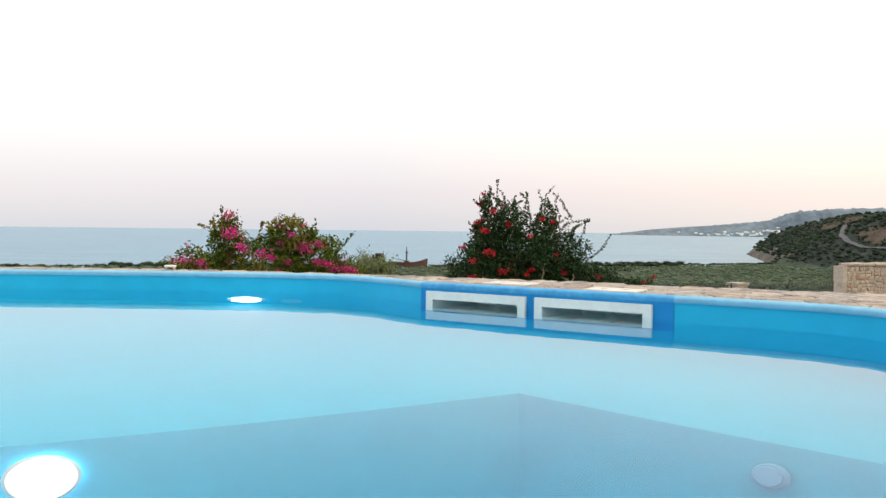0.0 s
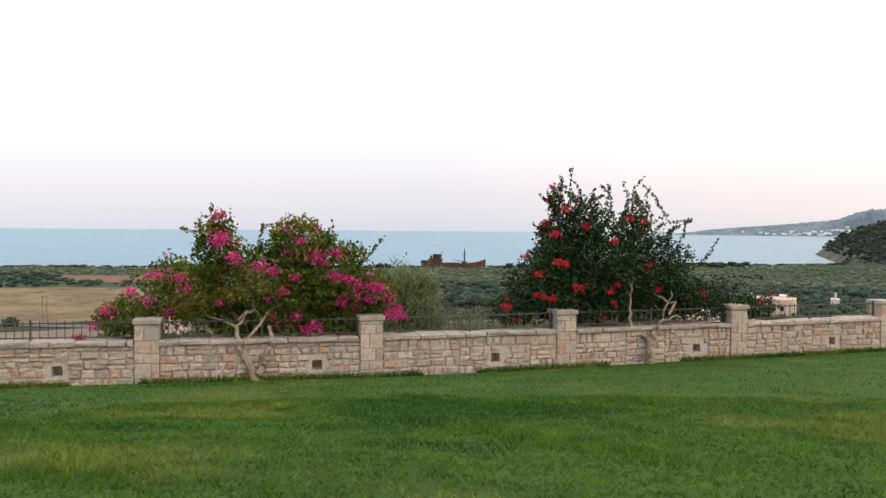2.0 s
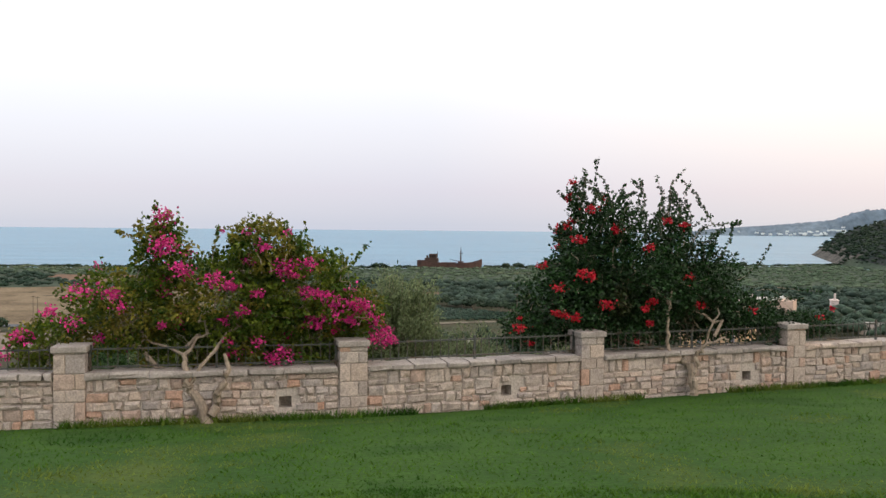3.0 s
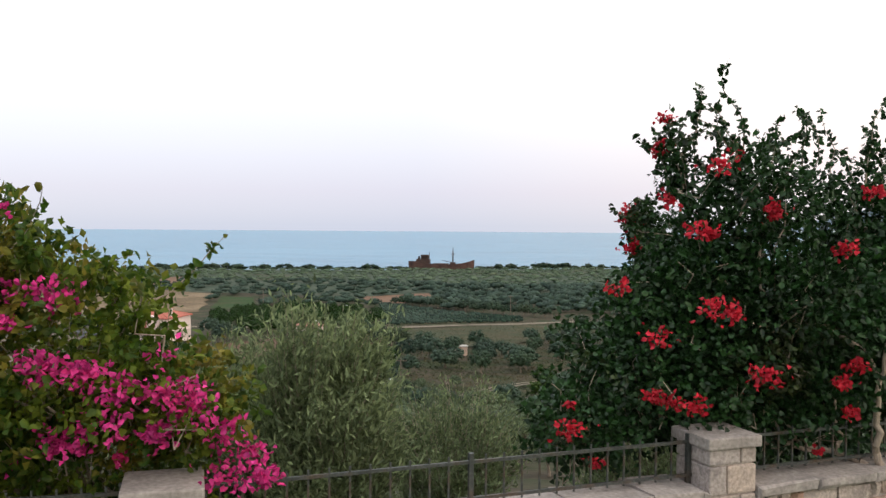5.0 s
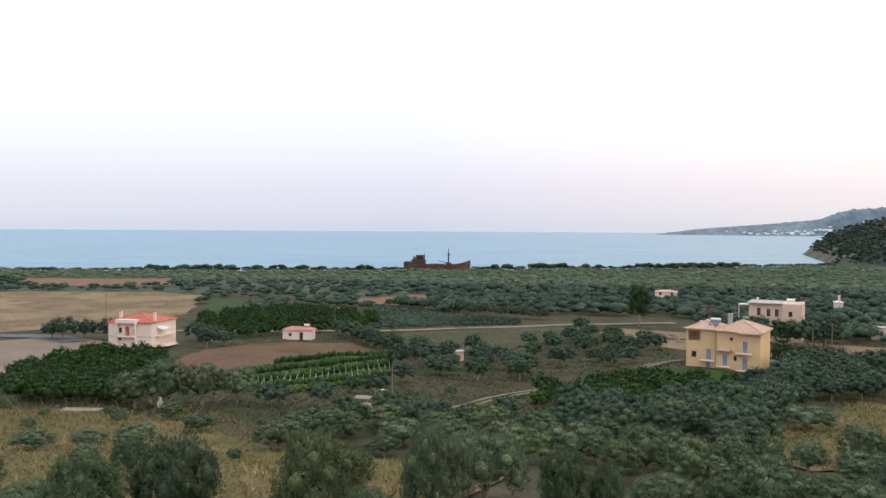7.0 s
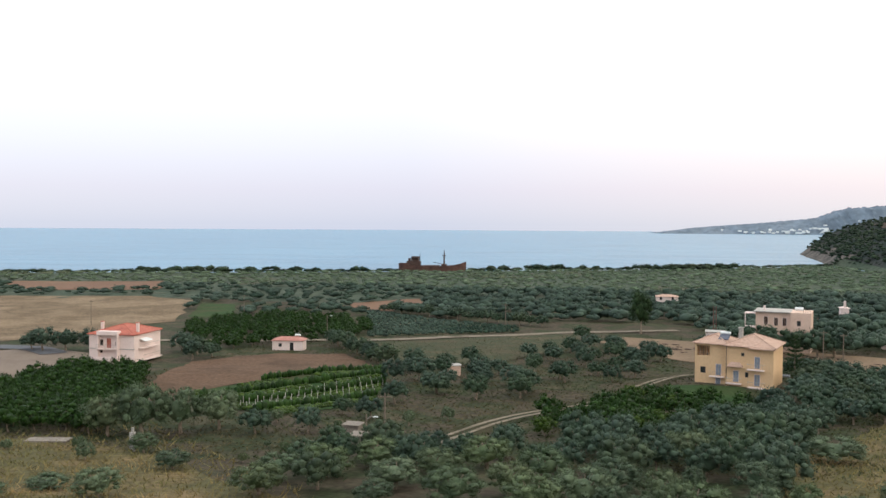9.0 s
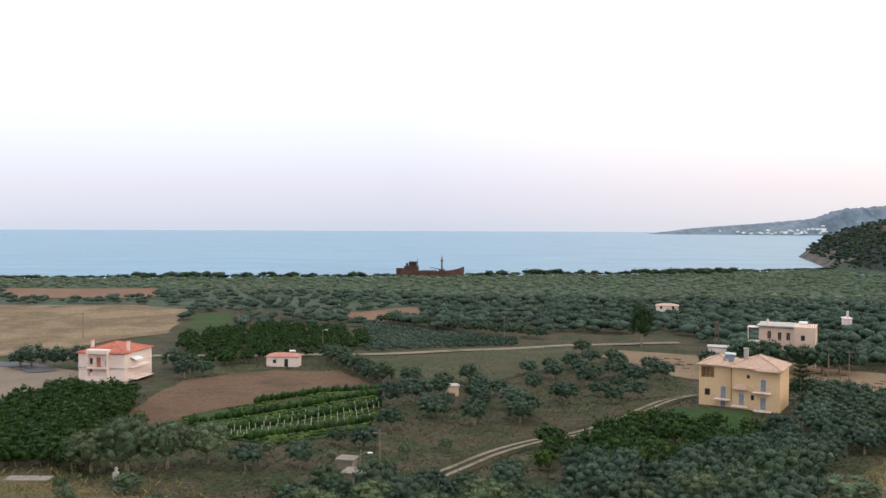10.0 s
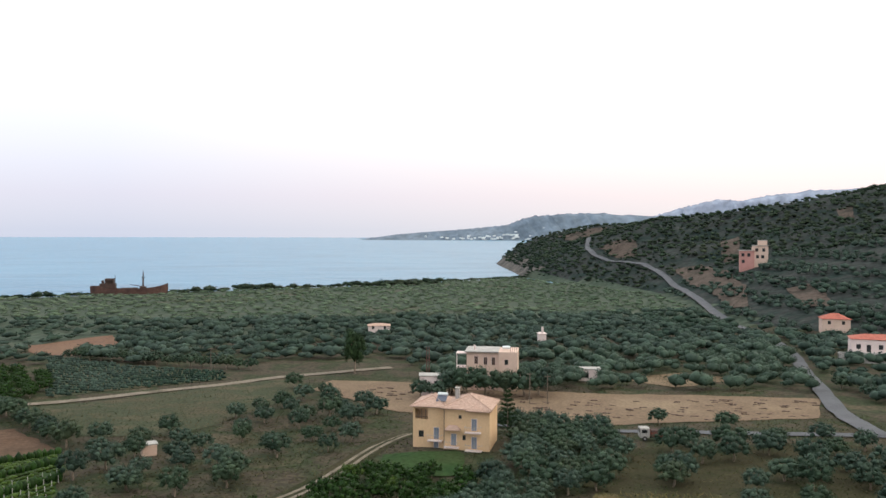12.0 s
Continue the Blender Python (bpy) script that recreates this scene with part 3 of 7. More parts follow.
def strip(name, pts, width, material, label, lift=0.2, category="road", step=3.0):
    """A road or track along points, laid over the land."""
    line = []
    for a, b in zip(pts, pts[1:]):
        m = max(1, int(math.hypot(b[0] - a[0], b[1] - a[1]) / step))
        line += [(a[0] + (b[0] - a[0]) * k / m, a[1] + (b[1] - a[1]) * k / m) for k in range(m)]
    line.append(pts[-1][:2])
    line = np.array(line)
    for _ in range(6):
        line[1:-1] = (line[:-2] + 2 * line[1:-1] + line[2:]) / 4
    t = np.gradient(line, axis=0)
    t /= np.linalg.norm(t, axis=1)[:, None]
    nrm = np.stack([t[:, 1], -t[:, 0]], 1)
    rng = np.random.default_rng(len(line))
    cols = []
    for k in (-1, -0.5, 0, 0.5, 1):
        p = line + nrm * (width / 2 * k + (rng.normal(0, width * 0.03, len(line))[:, None] if abs(k) == 1 else 0))
        z = ground(p[:, 0], p[:, 1]) + lift - (0.05 if abs(k) == 1 else 0)
        cols.append(np.column_stack([p, z]))
    zc = np.mean([c[:, 2] for c in cols], 0)
    for c in cols:
        c[:, 2] = np.maximum(c[:, 2], zc)
    v = np.concatenate(cols)
    n = len(line)
    j, i = np.meshgrid(np.arange(4), np.arange(n - 1), indexing="ij")
    a = (j * n + i).ravel()
    me = array_mesh(name, v, np.stack([a, a + n, a + n + 1, a + 1], 1)[:, ::-1], material, True)
    return tagged(new(name, me), label, category, kind="structure")


STUBBLE = [(-330, 330), (-235, 384), (-176, 392), (-145, 374), (-122, 300), (-131, 276), (-132, 246), (-155, 232), (-260, 250)]
REDFIELD = [(-300, 474), (-216, 493), (-186, 428), (-250, 414)]
YARD = [(-150, 196), (-124, 226), (-98, 214), (-84, 200), (-96, 196), (-92, 166), (-110, 160)]
PLOUGHED = [(-77, 208), (-63, 226), (-48, 229), (-35, 208), (-46, 191), (-58, 172), (-63, 152), (-68, 160)]
CROPS = [(-60, 168), (-46, 191), (-35, 208), (-30, 187), (-28, 163), (-38, 149), (-49, 153)]
SMALLPLOT = [(-138, 362), (-122, 358), (-106, 306), (-122, 312)]
MEADOW = [(-52, 253), (-30, 262), (6, 281), (14, 258), (-2, 234), (-16, 214), (-35, 220)]
CROPS_FAR = [(-66, 343), (-38, 317), (-9, 300), (-8, 285), (-50, 268)]
BAREPATCH = [(-80, 370), (-55, 403), (-48, 372), (-56, 341), (-70, 346)]
HAY = [(14, 262), (20, 276), (36, 272), (82, 241), (131, 220), (114, 199), (66, 206), (50, 219), (30, 229)]
DRYSLOPE = [(-95, 118), (-58, 127), (-40, 117), (-28, 104), (-12, 94), (-3, 84), (-6, 64), (-30, 58), (-80, 62)]
DRYRIGHT = [(26, 128), (46, 155), (62, 150), (48, 120), (38, 108), (22, 98), (19, 108)]
ORCHARD_GRASS = [(46, 160), (60, 182), (100, 178), (120, 160), (110, 120), (60, 120)]
GARDENPLOT = [(16, 172), (20, 184), (33, 183), (31, 170)]
SIDEFIELD = [(98, 262), (120, 268), (132, 252), (106, 244)]
field("stubble_field", STUBBLE, M_STUBBLE, "pale dry stubble field beside the white house", step=6, furrow=(1.2, 7.0, 0.06))
field("red_field", REDFIELD, M_RED, "bare reddish field behind a hedge", 0.25, 8)
field("yard", YARD, M_YARD, "pale gravel yard beside the white house", step=4, category="yard")
field("ploughed_field", PLOUGHED, M_PLOUGH, "brown ploughed field with fine furrows", step=2.2, furrow=(2.1, 4.6, 0.10))
field("vegetable_plot", CROPS, M_CROP, "green vegetable plot planted in rows", 0.14, 2.2, category="plot")
field("small_plot", SMALLPLOT, M_CROP, "narrow planted strips beside the stubble field", 0.15, 5, category="plot")
field("meadow", MEADOW, M_MEADOW, "dry yellow-green meadow along the farm road", step=4, category="meadow")
field("far_plot", CROPS_FAR, M_MEADOW, "planted field along the olive rows", 0.14, 4, category="plot")
field("bare_patch", BAREPATCH, M_RED, "bare brown patch of earth among olives", 0.14, 4)
field("hay_field", HAY, M_HAY, "mown golden hay field with dark windrows", 0.14, 3, furrow=(2.4, 6.0, 0.05))
field("dry_slope", DRYSLOPE, M_DRYTURF, "dry grassy slope below the garden", 0.14, 4, category="slope")
field("dry_clearing", DRYRIGHT, M_DRYTURF, "dry clearing among the olive trees", 0.14, 4, category="clearing")
field("orchard_floor", ORCHARD_GRASS, M_VERGE, "dry grass under the young olive trees", 0.14, 4, category="orchard floor")
field("lawn_plot", GARDENPLOT, M_CROP, "small green plot before the yellow house", 0.18, 2.5, category="plot")
field("side_field", SIDEFIELD, M_STUBBLE, "small mown field behind the olives", 0.15, 4)

BARE = [[(295, 600), (309, 589), (294, 528), (266, 466), (235, 414), (232, 426), (261, 498), (279, 558)], [(264, 425), (272, 420), (262, 393), (244, 367), (240, 379)], [(298, 744), (313, 741), (321, 719), (301, 673), (295, 701)], [(362, 1022), (393, 942), (353, 858), (355, 958)], [(352, 636), (367, 634), (323, 562), (316, 571)], [(427, 601), (434, 592), (418, 570), (414, 580)]]
for p in BARE:
    field("bare_slope", p, M_BARE, "bare brown earth on the scrubby hillside", 0.7, 5.0, "slope")

TRACK = [(-18, 126), (-13, 137), (-8, 149), (-1, 161), (8, 171), (17, 186), (27, 200), (37, 217), (44, 231)]
FARMROAD = [(-120, 238), (-57, 257), (-34, 264), (-7, 276), (11, 287), (22, 291), (40, 296)]
LANE = [(36, 219), (48, 211), (64, 199), (87, 188), (107, 182), (113, 180), (140, 170), (190, 150)]
MAINROAD = [(113, 180), (118, 196), (137, 228), (153, 257), (176, 294), (199, 345), (213, 391), (220, 415), (236, 455), (261, 522), (277, 573), (287, 606), (291, 632), (291, 660), (290, 690), (288, 720), (290, 740), (298, 770), (314, 808), (330, 840)]
LEFTROAD = [(-260, 236), (-140, 226), (-122, 224), (-112, 214)]
strip("verge", TRACK, 4.6, M_VERGE, "worn grassy verges of the dirt track", 0.16, "verge")
for off in (-0.8, 0.8):
    strip("dirt_track", [(x + off * 0.85, y - off * 0.5) for x, y in TRACK], 0.7, M_TRACK, "pale wheel rut of a dirt track", 0.24, "track", 2.0)
strip("farm_road", FARMROAD, 3.6, M_TRACK, "pale farm road between the fields", 0.26)
strip("lane", LANE, 2.8, M_ASPHALT, "narrow grey asphalt lane past the hay field", 0.26)
strip("main_road", MAINROAD, 4.3, M_ASPHALT, "grey asphalt road climbing round the hill", 0.4, step=5.0)
strip("yard_road", LEFTROAD, 6.0, M_ASPHALT, "grey road leading to the white house", 0.28)


# ---- pool terrace ----
# everything of the garden is laid out in its own plan and then set in place by GARDEN
GARDEN = Vector((0.9, 0.1, -0.12))
before_garden = set(bpy.data.objects)
TOP, WATER = 0.085, -0.010
SK0, SKD = Vector((0.483, 4.0)), Vector((0.866, -0.50))
SKN = Vector((0.50, 0.866))
RIM = [(-3.6, 4.2), (-2.6, 4.42), (-1.9, 4.48), (-1.1, 4.53), (-0.35, 4.52), (0.0, 4.44), (0.2, 4.31), (0.34, 4.15),
       (0.483, 4.0), (1.522, 3.4), (1.84, 3.21), (1.98, 3.12), (2.09, 3.0), (2.16, 2.84), (2.2, 2.6), (2.28, 2.0),
       (2.6, -1.0), (2.3, -3.5), (-2.0, -4.2), (-5.2, -3.4), (-6.2, -0.5), (-5.4, 2.8), (-4.6, 3.8)]
OUTER = [(-4.4, 4.75), (-3.2, 4.88), (-2.2, 4.94), (-1.2, 4.95), (-0.45, 4.84), (0.15, 4.69), (0.56, 4.55), (1.0, 4.42), (1.3, 4.29),
         (1.8, 4.06), (2.3, 3.86), (2.8, 3.66), (3.2, 3.3), (3.4, 2.4), (3.7, 0.0), (3.6, -4.6), (-2.0, -5.6), (-7.0, -5.0), (-8.4, -0.5), (-7.2, 3.6), (-6.0, 4.4)]


def ring_faces(bm, inner, outer, z, top_faces=True):
    a = [bm.verts.new((*p, z)) for p in inner]
    b = [bm.verts.new((*p, z)) for p in outer]
    es = [bm.edges.new((v[i], v[(i + 1) % len(v)])) for v in (a, b) for i in range(len(v))]
    bmesh.ops.triangle_fill(bm, edges=es, use_beauty=True)
    return a, b


deck_bm = bmesh.new()
a, b = ring_faces(deck_bm, RIM, OUTER, TOP - 0.005)
low = [deck_bm.verts.new((v.co.x, v.co.y, -1.2)) for v in b]
for i in range(len(b)):
    j = (i + 1) % len(b)
    deck_bm.faces.new((b[i], low[i], low[j], b[j]))
bmesh.ops.recalc_face_normals(deck_bm, faces=deck_bm.faces[:])
deck = solid("pool_deck", deck_bm, M_GROUT, "stone-flagged pool edge with grey joints", "pool deck", kind="structure")

pool = thing("swimming_pool", "curved blue swimming pool full of still water", "pool", kind="structure")
n = len(RIM)
k_navy = RIM.index((0.483, 4.0))
wall_bm = bmesh.new()
for i in range(n):
    p, q = RIM[i], RIM[(i + 1) % n]
    if i == k_navy:
        wall_bm.faces.new([wall_bm.verts.new(c) for c in ((*p, -0.2), (*p, -1.35), (*q, -1.35), (*q, -0.2))])
        continue
    vs = [wall_bm.verts.new(c) for c in ((*p, TOP), (*p, -0.55), (*p, -1.35), (*q, -1.35), (*q, -0.55), (*q, TOP))]
    wall_bm.faces.new((vs[0], vs[1], vs[4], vs[5]))
    wall_bm.faces.new((vs[1], vs[2], vs[3], vs[4]))
bmesh.ops.remove_doubles(wall_bm, verts=wall_bm.verts[:], dist=0.001)
for f in wall_bm.faces:
    f.smooth = True
part("wall", wall_bm, M_POOL, pool)
# deep floor: depth shading comes from its darker copy of the paint
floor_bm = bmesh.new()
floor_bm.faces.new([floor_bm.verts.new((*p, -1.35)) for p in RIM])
part("floor", floor_bm, M_POOLDEEPSHADE, pool)
# shallow shelf round the deep end, with a bend in its edge
SHELF, BEND = -0.42, [(-4.9, -0.69), (-0.27, 1.90), (0.91, 2.56), (1.70, 1.99), (2.36, 1.51)]
shelf_bm = bmesh.new()
k_end = RIM.index((2.28, 2.0))
outline = BEND + RIM[k_end::-1] + RIM[:-4:-1]
top = shelf_bm.faces.new([shelf_bm.verts.new((*p, SHELF)) for p in outline])
bmesh.ops.triangulate(shelf_bm, faces=[top])
part("shelf", shelf_bm, M_POOLSHELF, pool, "pale blue shallow shelf under water")
riser_bm = bmesh.new()
hi = [riser_bm.verts.new((*p, SHELF)) for p in BEND]
lo = [riser_bm.verts.new((p[0], p[1] - 0.45, -1.36)) for p in BEND]
for i in range(len(BEND) - 1):
    riser_bm.faces.new((hi[i], lo[i], lo[i + 1], hi[i + 1]))
part("riser", riser_bm, M_POOLSHELF, pool)
# pale rounded lip along the top of the pool wall
lip_bm, worn_bm = bmesh.new(), bmesh.new()
prof = [(-0.004, -0.018), (-0.009, -0.002), (0.002, 0.006), (0.030, 0.009), (0.052, 0.007), (0.062, -0.006)]
rims = []
for i, p in enumerate(RIM):
    d = (Vector(RIM[(i + 1) % n]) - Vector(RIM[i - 1])).normalized()
    nn = Vector((-d.y, d.x))
    rims.append([(p[0] + nn.x * o, p[1] + nn.y * o, TOP + h) for o, h in prof])
for i in range(n):
    r, q = rims[i], rims[(i + 1) % n]
    bm = worn_bm if i == k_navy else lip_bm
    for k in range(len(prof) - 1):
        bm.faces.new([bm.verts.new(c) for c in (r[k], q[k], q[k + 1], r[k + 1])]).smooth = True
for bm in (lip_bm, worn_bm):
    bmesh.ops.remove_doubles(bm, verts=bm.verts[:], dist=0.0005)
part("lip", lip_bm, M_POOLRIM, pool, "pale blue rounded lip of the pool")
part("lip", worn_bm, M_WORNLIP, pool, "worn mid-blue lip over the skimmers")
# deep-blue panel with the two skimmer mouths cut through it
cuts = [0.0, 0.075, 0.525, 0.635, 1.085, 1.2]
rows = [-0.20, -0.12, 0.045, TOP]
panel_bm = bmesh.new()


def on_panel(s, z, out=0.0):
    p = SK0 + SKD * s - SKN * out
    return (p.x, p.y, z)


for i in range(5):
    for j in range(3):
        if i in (1, 3) and j == 1:
            continue
        q = [(cuts[i], rows[j]), (cuts[i + 1], rows[j]), (cuts[i + 1], rows[j + 1]), (cuts[i], rows[j + 1])]
        panel_bm.faces.new([panel_bm.verts.new(on_panel(s, z, 0.003)) for s, z in q])
part("panel", panel_bm, M_NAVY, pool, "deep blue painted panel round the skimmers")
for s0, s1 in ((0.075, 0.525), (0.635, 1.085)):
    skim = thing("skimmer", "white plastic pool skimmer with a wide mouth", "skimmer", "skimmers in the pool wall")
    skim.parent = None
    fr = bmesh.new()
    o, w = 0.032, 0.0
    for (sa, sb, za, zb) in ((s0 - o, s1 + o, 0.018, 0.055), (s0 - o, s1 + o, -0.15, -0.10), (s0 - o, s0 + 0.004, -0.10, 0.018), (s1 - 0.004, s1 + o, -0.10, 0.018)):
        c = [on_panel(sa, za, 0.006), on_panel(sb, za, 0.006), on_panel(sb, zb, 0.006), on_panel(sa, zb, 0.006)]
        e = [on_panel(sa, za, 0.024), on_panel(sb, za, 0.024), on_panel(sb, zb, 0.024), on_panel(sa, zb, 0.024)]
        c, e = [fr.verts.new(v) for v in c], [fr.verts.new(v) for v in e]
        fr.faces.new(e)
        for k in range(4):
            fr.faces.new((c[k], c[(k + 1) % 4], e[(k + 1) % 4], e[k]))
    bmesh.ops.recalc_face_normals(fr, faces=fr.faces[:])
    part("frame", fr, M_WHITEPLASTIC, skim)
    th = bmesh.new()
    A = [th.verts.new(on_panel(s, z, 0.0)) for s, z in ((s0, -0.12), (s1, -0.12), (s1, 0.045), (s0, 0.045))]
    B = [th.verts.new(on_panel(s, z, -0.30)) for s, z in ((s0 + 0.04, -0.12), (s1 - 0.04, -0.12), (s1 - 0.04, 0.035), (s0 + 0.04, 0.035))]
    for k in range(4):
        th.faces.new((A[k], A[(k + 1) % 4], B[(k + 1) % 4], B[k]))
    th.faces.new(B)
    part("throat", th, M_WHITEPLASTIC, skim)
    fl = bmesh.new()
    p0, p1 = on_panel((s0 + s1) / 2 - 0.02, -0.12, -0.17), on_panel((s0 + s1) / 2 + 0.02, 0.03, -0.17)
    tube(fl, [p0, p1], [0.012, 0.012], 8)
    part("post", fl, M_WHITEPLASTIC, skim)
# skimmer lids let into the stones
for c in ((0.905, 4.145), (1.35, 3.815)):
    lid = thing("access_hatch", "white plastic skimmer hatch let into the stones", "hatch", "skimmer lids", at=(*c, TOP - 0.0105), rz=-27)
    part("plate", bevel_box((-0.12, -0.085, 0), (0.12, 0.085, 0.012), 0.004), M_HATCH, lid)
    for sx in (-0.05, 0.05):
        part("grip", boxes(((sx - 0.012, -0.004, 0.0115), (sx + 0.012, 0.004, 0.0128))), M_GROUT, lid)
# still water
wat = bmesh.new()
pts = []
for i, p in enumerate(RIM):
    d = (Vector(RIM[(i + 1) % n]) - Vector(RIM[i - 1])).normalized()
    pts.append((p[0] - d.y * 0.26, p[1] + d.x * 0.26))
# the outline runs clockwise on the far side, so the offset goes outwards under the deck
wat.faces.new([wat.verts.new((*p, WATER)) for p in pts])
bmesh.ops.recalc_face_normals(wat, faces=wat.faces[:])
for f in wat.faces:
    if f.normal.z < 0:
        f.normal_flip()
pool_water = solid("water", wat, M_POOLWATER, "still clear pool water mirroring the sky", "water", kind="structure")
pool_water.visible_shadow = False


def pool_lamp(at, normal, lit, r=0.085):
    lamp = thing("pool_lamp", "lit round underwater pool lamp" if lit else "unlit round underwater pool lamp", "pool lamp", "underwater pool lamps")
    m = Vector(normal).to_track_quat("Z", "Y").to_matrix().to_4x4()
    m.translation = at
    for name, rr, h, mat in (("bezel", r * 1.25, 0.012, M_WHITEPLASTIC if lit else M_POOLRIM), ("lens", r, 0.022, M_LAMPGLOW if lit else M_POOLRIM)):
        bm = bmesh.new()
        bmesh.ops.create_cone(bm, cap_ends=True, segments=28, radius1=rr, radius2=rr * 0.9, depth=h)
        bmesh.ops.transform(bm, matrix=m @ Matrix.Translation((0, 0, h / 2)), verts=bm.verts)
        part(name, bm, mat, lamp)
    return lamp


pool_lamp((-0.50, 4.50, -0.28), (0.02, -1, 0), True)
pool_lamp((-0.25, 4.49, -0.30), (0.1, -1, 0), False, 0.05)
pool_lamp((-0.165, 1.885, -0.53), (0.46, -0.80, 0.38), True, 0.066)
pool_lamp((1.485, 2.07, -0.53), (-0.55, -0.74, 0.38), False, 0.036)

# ---- lawn ----
WALL = [(-25.0, 13.9), (-17.7, 15.7), (-14.0, 16.75), (-10.3, 17.9), (-6.63, 19.12), (-2.97, 20.45), (0.55, 22.24), (4.2, 24.1), (7.9, 26.1), (11.6, 28.1), (15.3, 30.1), (19.0, 32.1), (30.0, 38.0)]
LAWN_FOOT, WALL_TOP, PILLAR_TOP = -2.42, -1.72, -1.27
# the wall steps up to a tall stretch past its ninth pillar
RAISED_FROM, RAISED_TOP = 9, -0.80
wx, wy = [p[0] for p in WALL], [p[1] for p in WALL]
ox = [-30, -8, -6.0, -4.4, -3.2, -2.2, -1.2, -0.45, 0.15, 0.56, 1.0, 1.3, 1.8, 2.3, 2.9, 3.4, 6, 30]
oy = [3.0, 3.2, 4.2, 4.70, 4.83, 4.89, 4.90, 4.79, 4.64, 4.50, 4.37, 4.24, 4.01, 3.81, 3.63, 3.4, 2.5, 2.0]


def lawn_height(x, y):
    a, b = np.interp(x, ox, oy), np.interp(x, wx, wy)
    k = np.clip((y - a) / (b - a), 0, 1)
    return -0.06 + (LAWN_FOOT + 0.06) * k ** 0.93 + lumps(x, y, 1.9) * 0.02


lx = graded((-28, -9, 1.0), (-9, 10, 0.3), (10, 28, 1.0))
lv = np.linspace(0, 1, 70)
gx, gk = np.meshgrid(lx, lv)
a, b = np.interp(gx, ox, oy), np.interp(gx, wx, wy) + 0.1
gy = a + (b - a) * gk
v = np.stack([gx, gy, lawn_height(gx, gy)], -1).reshape(-1, 3)
j, i = np.meshgrid(np.arange(len(lv) - 1), np.arange(len(lx) - 1), indexing="ij")
q = (j * len(lx) + i).ravel()
tagged(new("lawn", array_mesh("lawn", v, np.stack([q, q + 1, q + len(lx) + 1, q + len(lx)], 1), M_LAWN, True)), "mown green lawn sloping down to the wall", "lawn", kind="structure")


def blades(name, x, y, z, height, width, material, label, category, rng, lean=0.5):
    n = len(x)
    base = np.stack([x, y, z], 1)
    ang = rng.uniform(0, 2 * math.pi, n)
    side = np.stack([np.cos(ang), np.sin(ang), np.zeros(n)], 1) * (width * rng.uniform(0.6, 1.4, n))[:, None]
    tip = base + np.stack([rng.normal(0, lean, n), rng.normal(0, lean, n), np.ones(n)], 1) * (height * rng.uniform(0.5, 1.3, n))[:, None]
    v = np.stack([base - side, base + side, tip], 1).reshape(-1, 3)
    f = np.arange(3 * n).reshape(-1, 3)
    return tagged(new(name, array_mesh(name, v, f, material)), label, category, kind="stuff")


rng = np.random.default_rng(21)
N, M = 95000, 120000
x = np.concatenate([rng.uniform(-9, 11, N), rng.uniform(-3.6, 5.0, M)])
k = np.concatenate([rng.beta(1.0, 1.5, N), rng.uniform(0, 0.55, M)])
a, b = np.interp(x, ox, oy), np.interp(x, wx, wy)
y = a + 0.01 + (b - a - 0.1) * k
blades("grass", x, y, lawn_height(x, y) - 0.004, 0.026 + 0.030 * np.clip(lumps(x, y, 0.42) * 2 - 0.7, 0, 1), 0.0045 + 0.0055 * k, M_GRASS, "short green lawn grass", "grass", rng, 0.85)
# taller tufts along the foot of the wall
N = 9000
x = rng.uniform(-12, 13, N)
y = np.interp(x, wx, wy) - 0.24 - np.abs(rng.normal(0, 0.10, N))
keep = lumps(x, y * 0 + 3, 0.7) > -0.3
x, y = x[keep], y[keep]
blades("tall_grass", x, y, lawn_height(x, y) - 0.004, 0.12, 0.010, M_GRASS, "taller grass along the foot of the wall", "grass", rng, 0.6)


# ---- garden wall, pillars and railings ----
def stone_verts(w, h, d, rng):
    """A rough stone: back edge, shoulders and a worn front face."""
    j = lambda s: rng.uniform(-s, s)
    c = min(w, h) * 0.20
    out = []
    for y, m in ((d, 0.0), (0.018, 0.0), (0.0, c)):
        for sx, sz in ((0, 0), (1, 0), (1, 1), (0, 1)):
            out.append((m + sx * (w - 2 * m) + j(0.020), y + j(0.010), m + sz * (h - 2 * m) + j(0.017)))
    return out


STONE_FACES = [(8, 9, 10, 11)] + [(4 * r + k, 4 * r + (k + 1) % 4, 4 * r + 4 + (k + 1) % 4, 4 * r + 4 + k) for r in (0, 1) for k in range(4)]


def wall_frame(a, b):
    """Axes of a stretch of wall: along, inwards (away from the lawn), up."""
    d = (Vector(b) - Vector(a)).normalized()
    m = Matrix(((d.x, -d.y, 0, a[0]), (d.y, d.x, 0, a[1]), (0, 0, 1, 0), (0, 0, 0, 1)))
    return m, (Vector(b) - Vector(a)).length


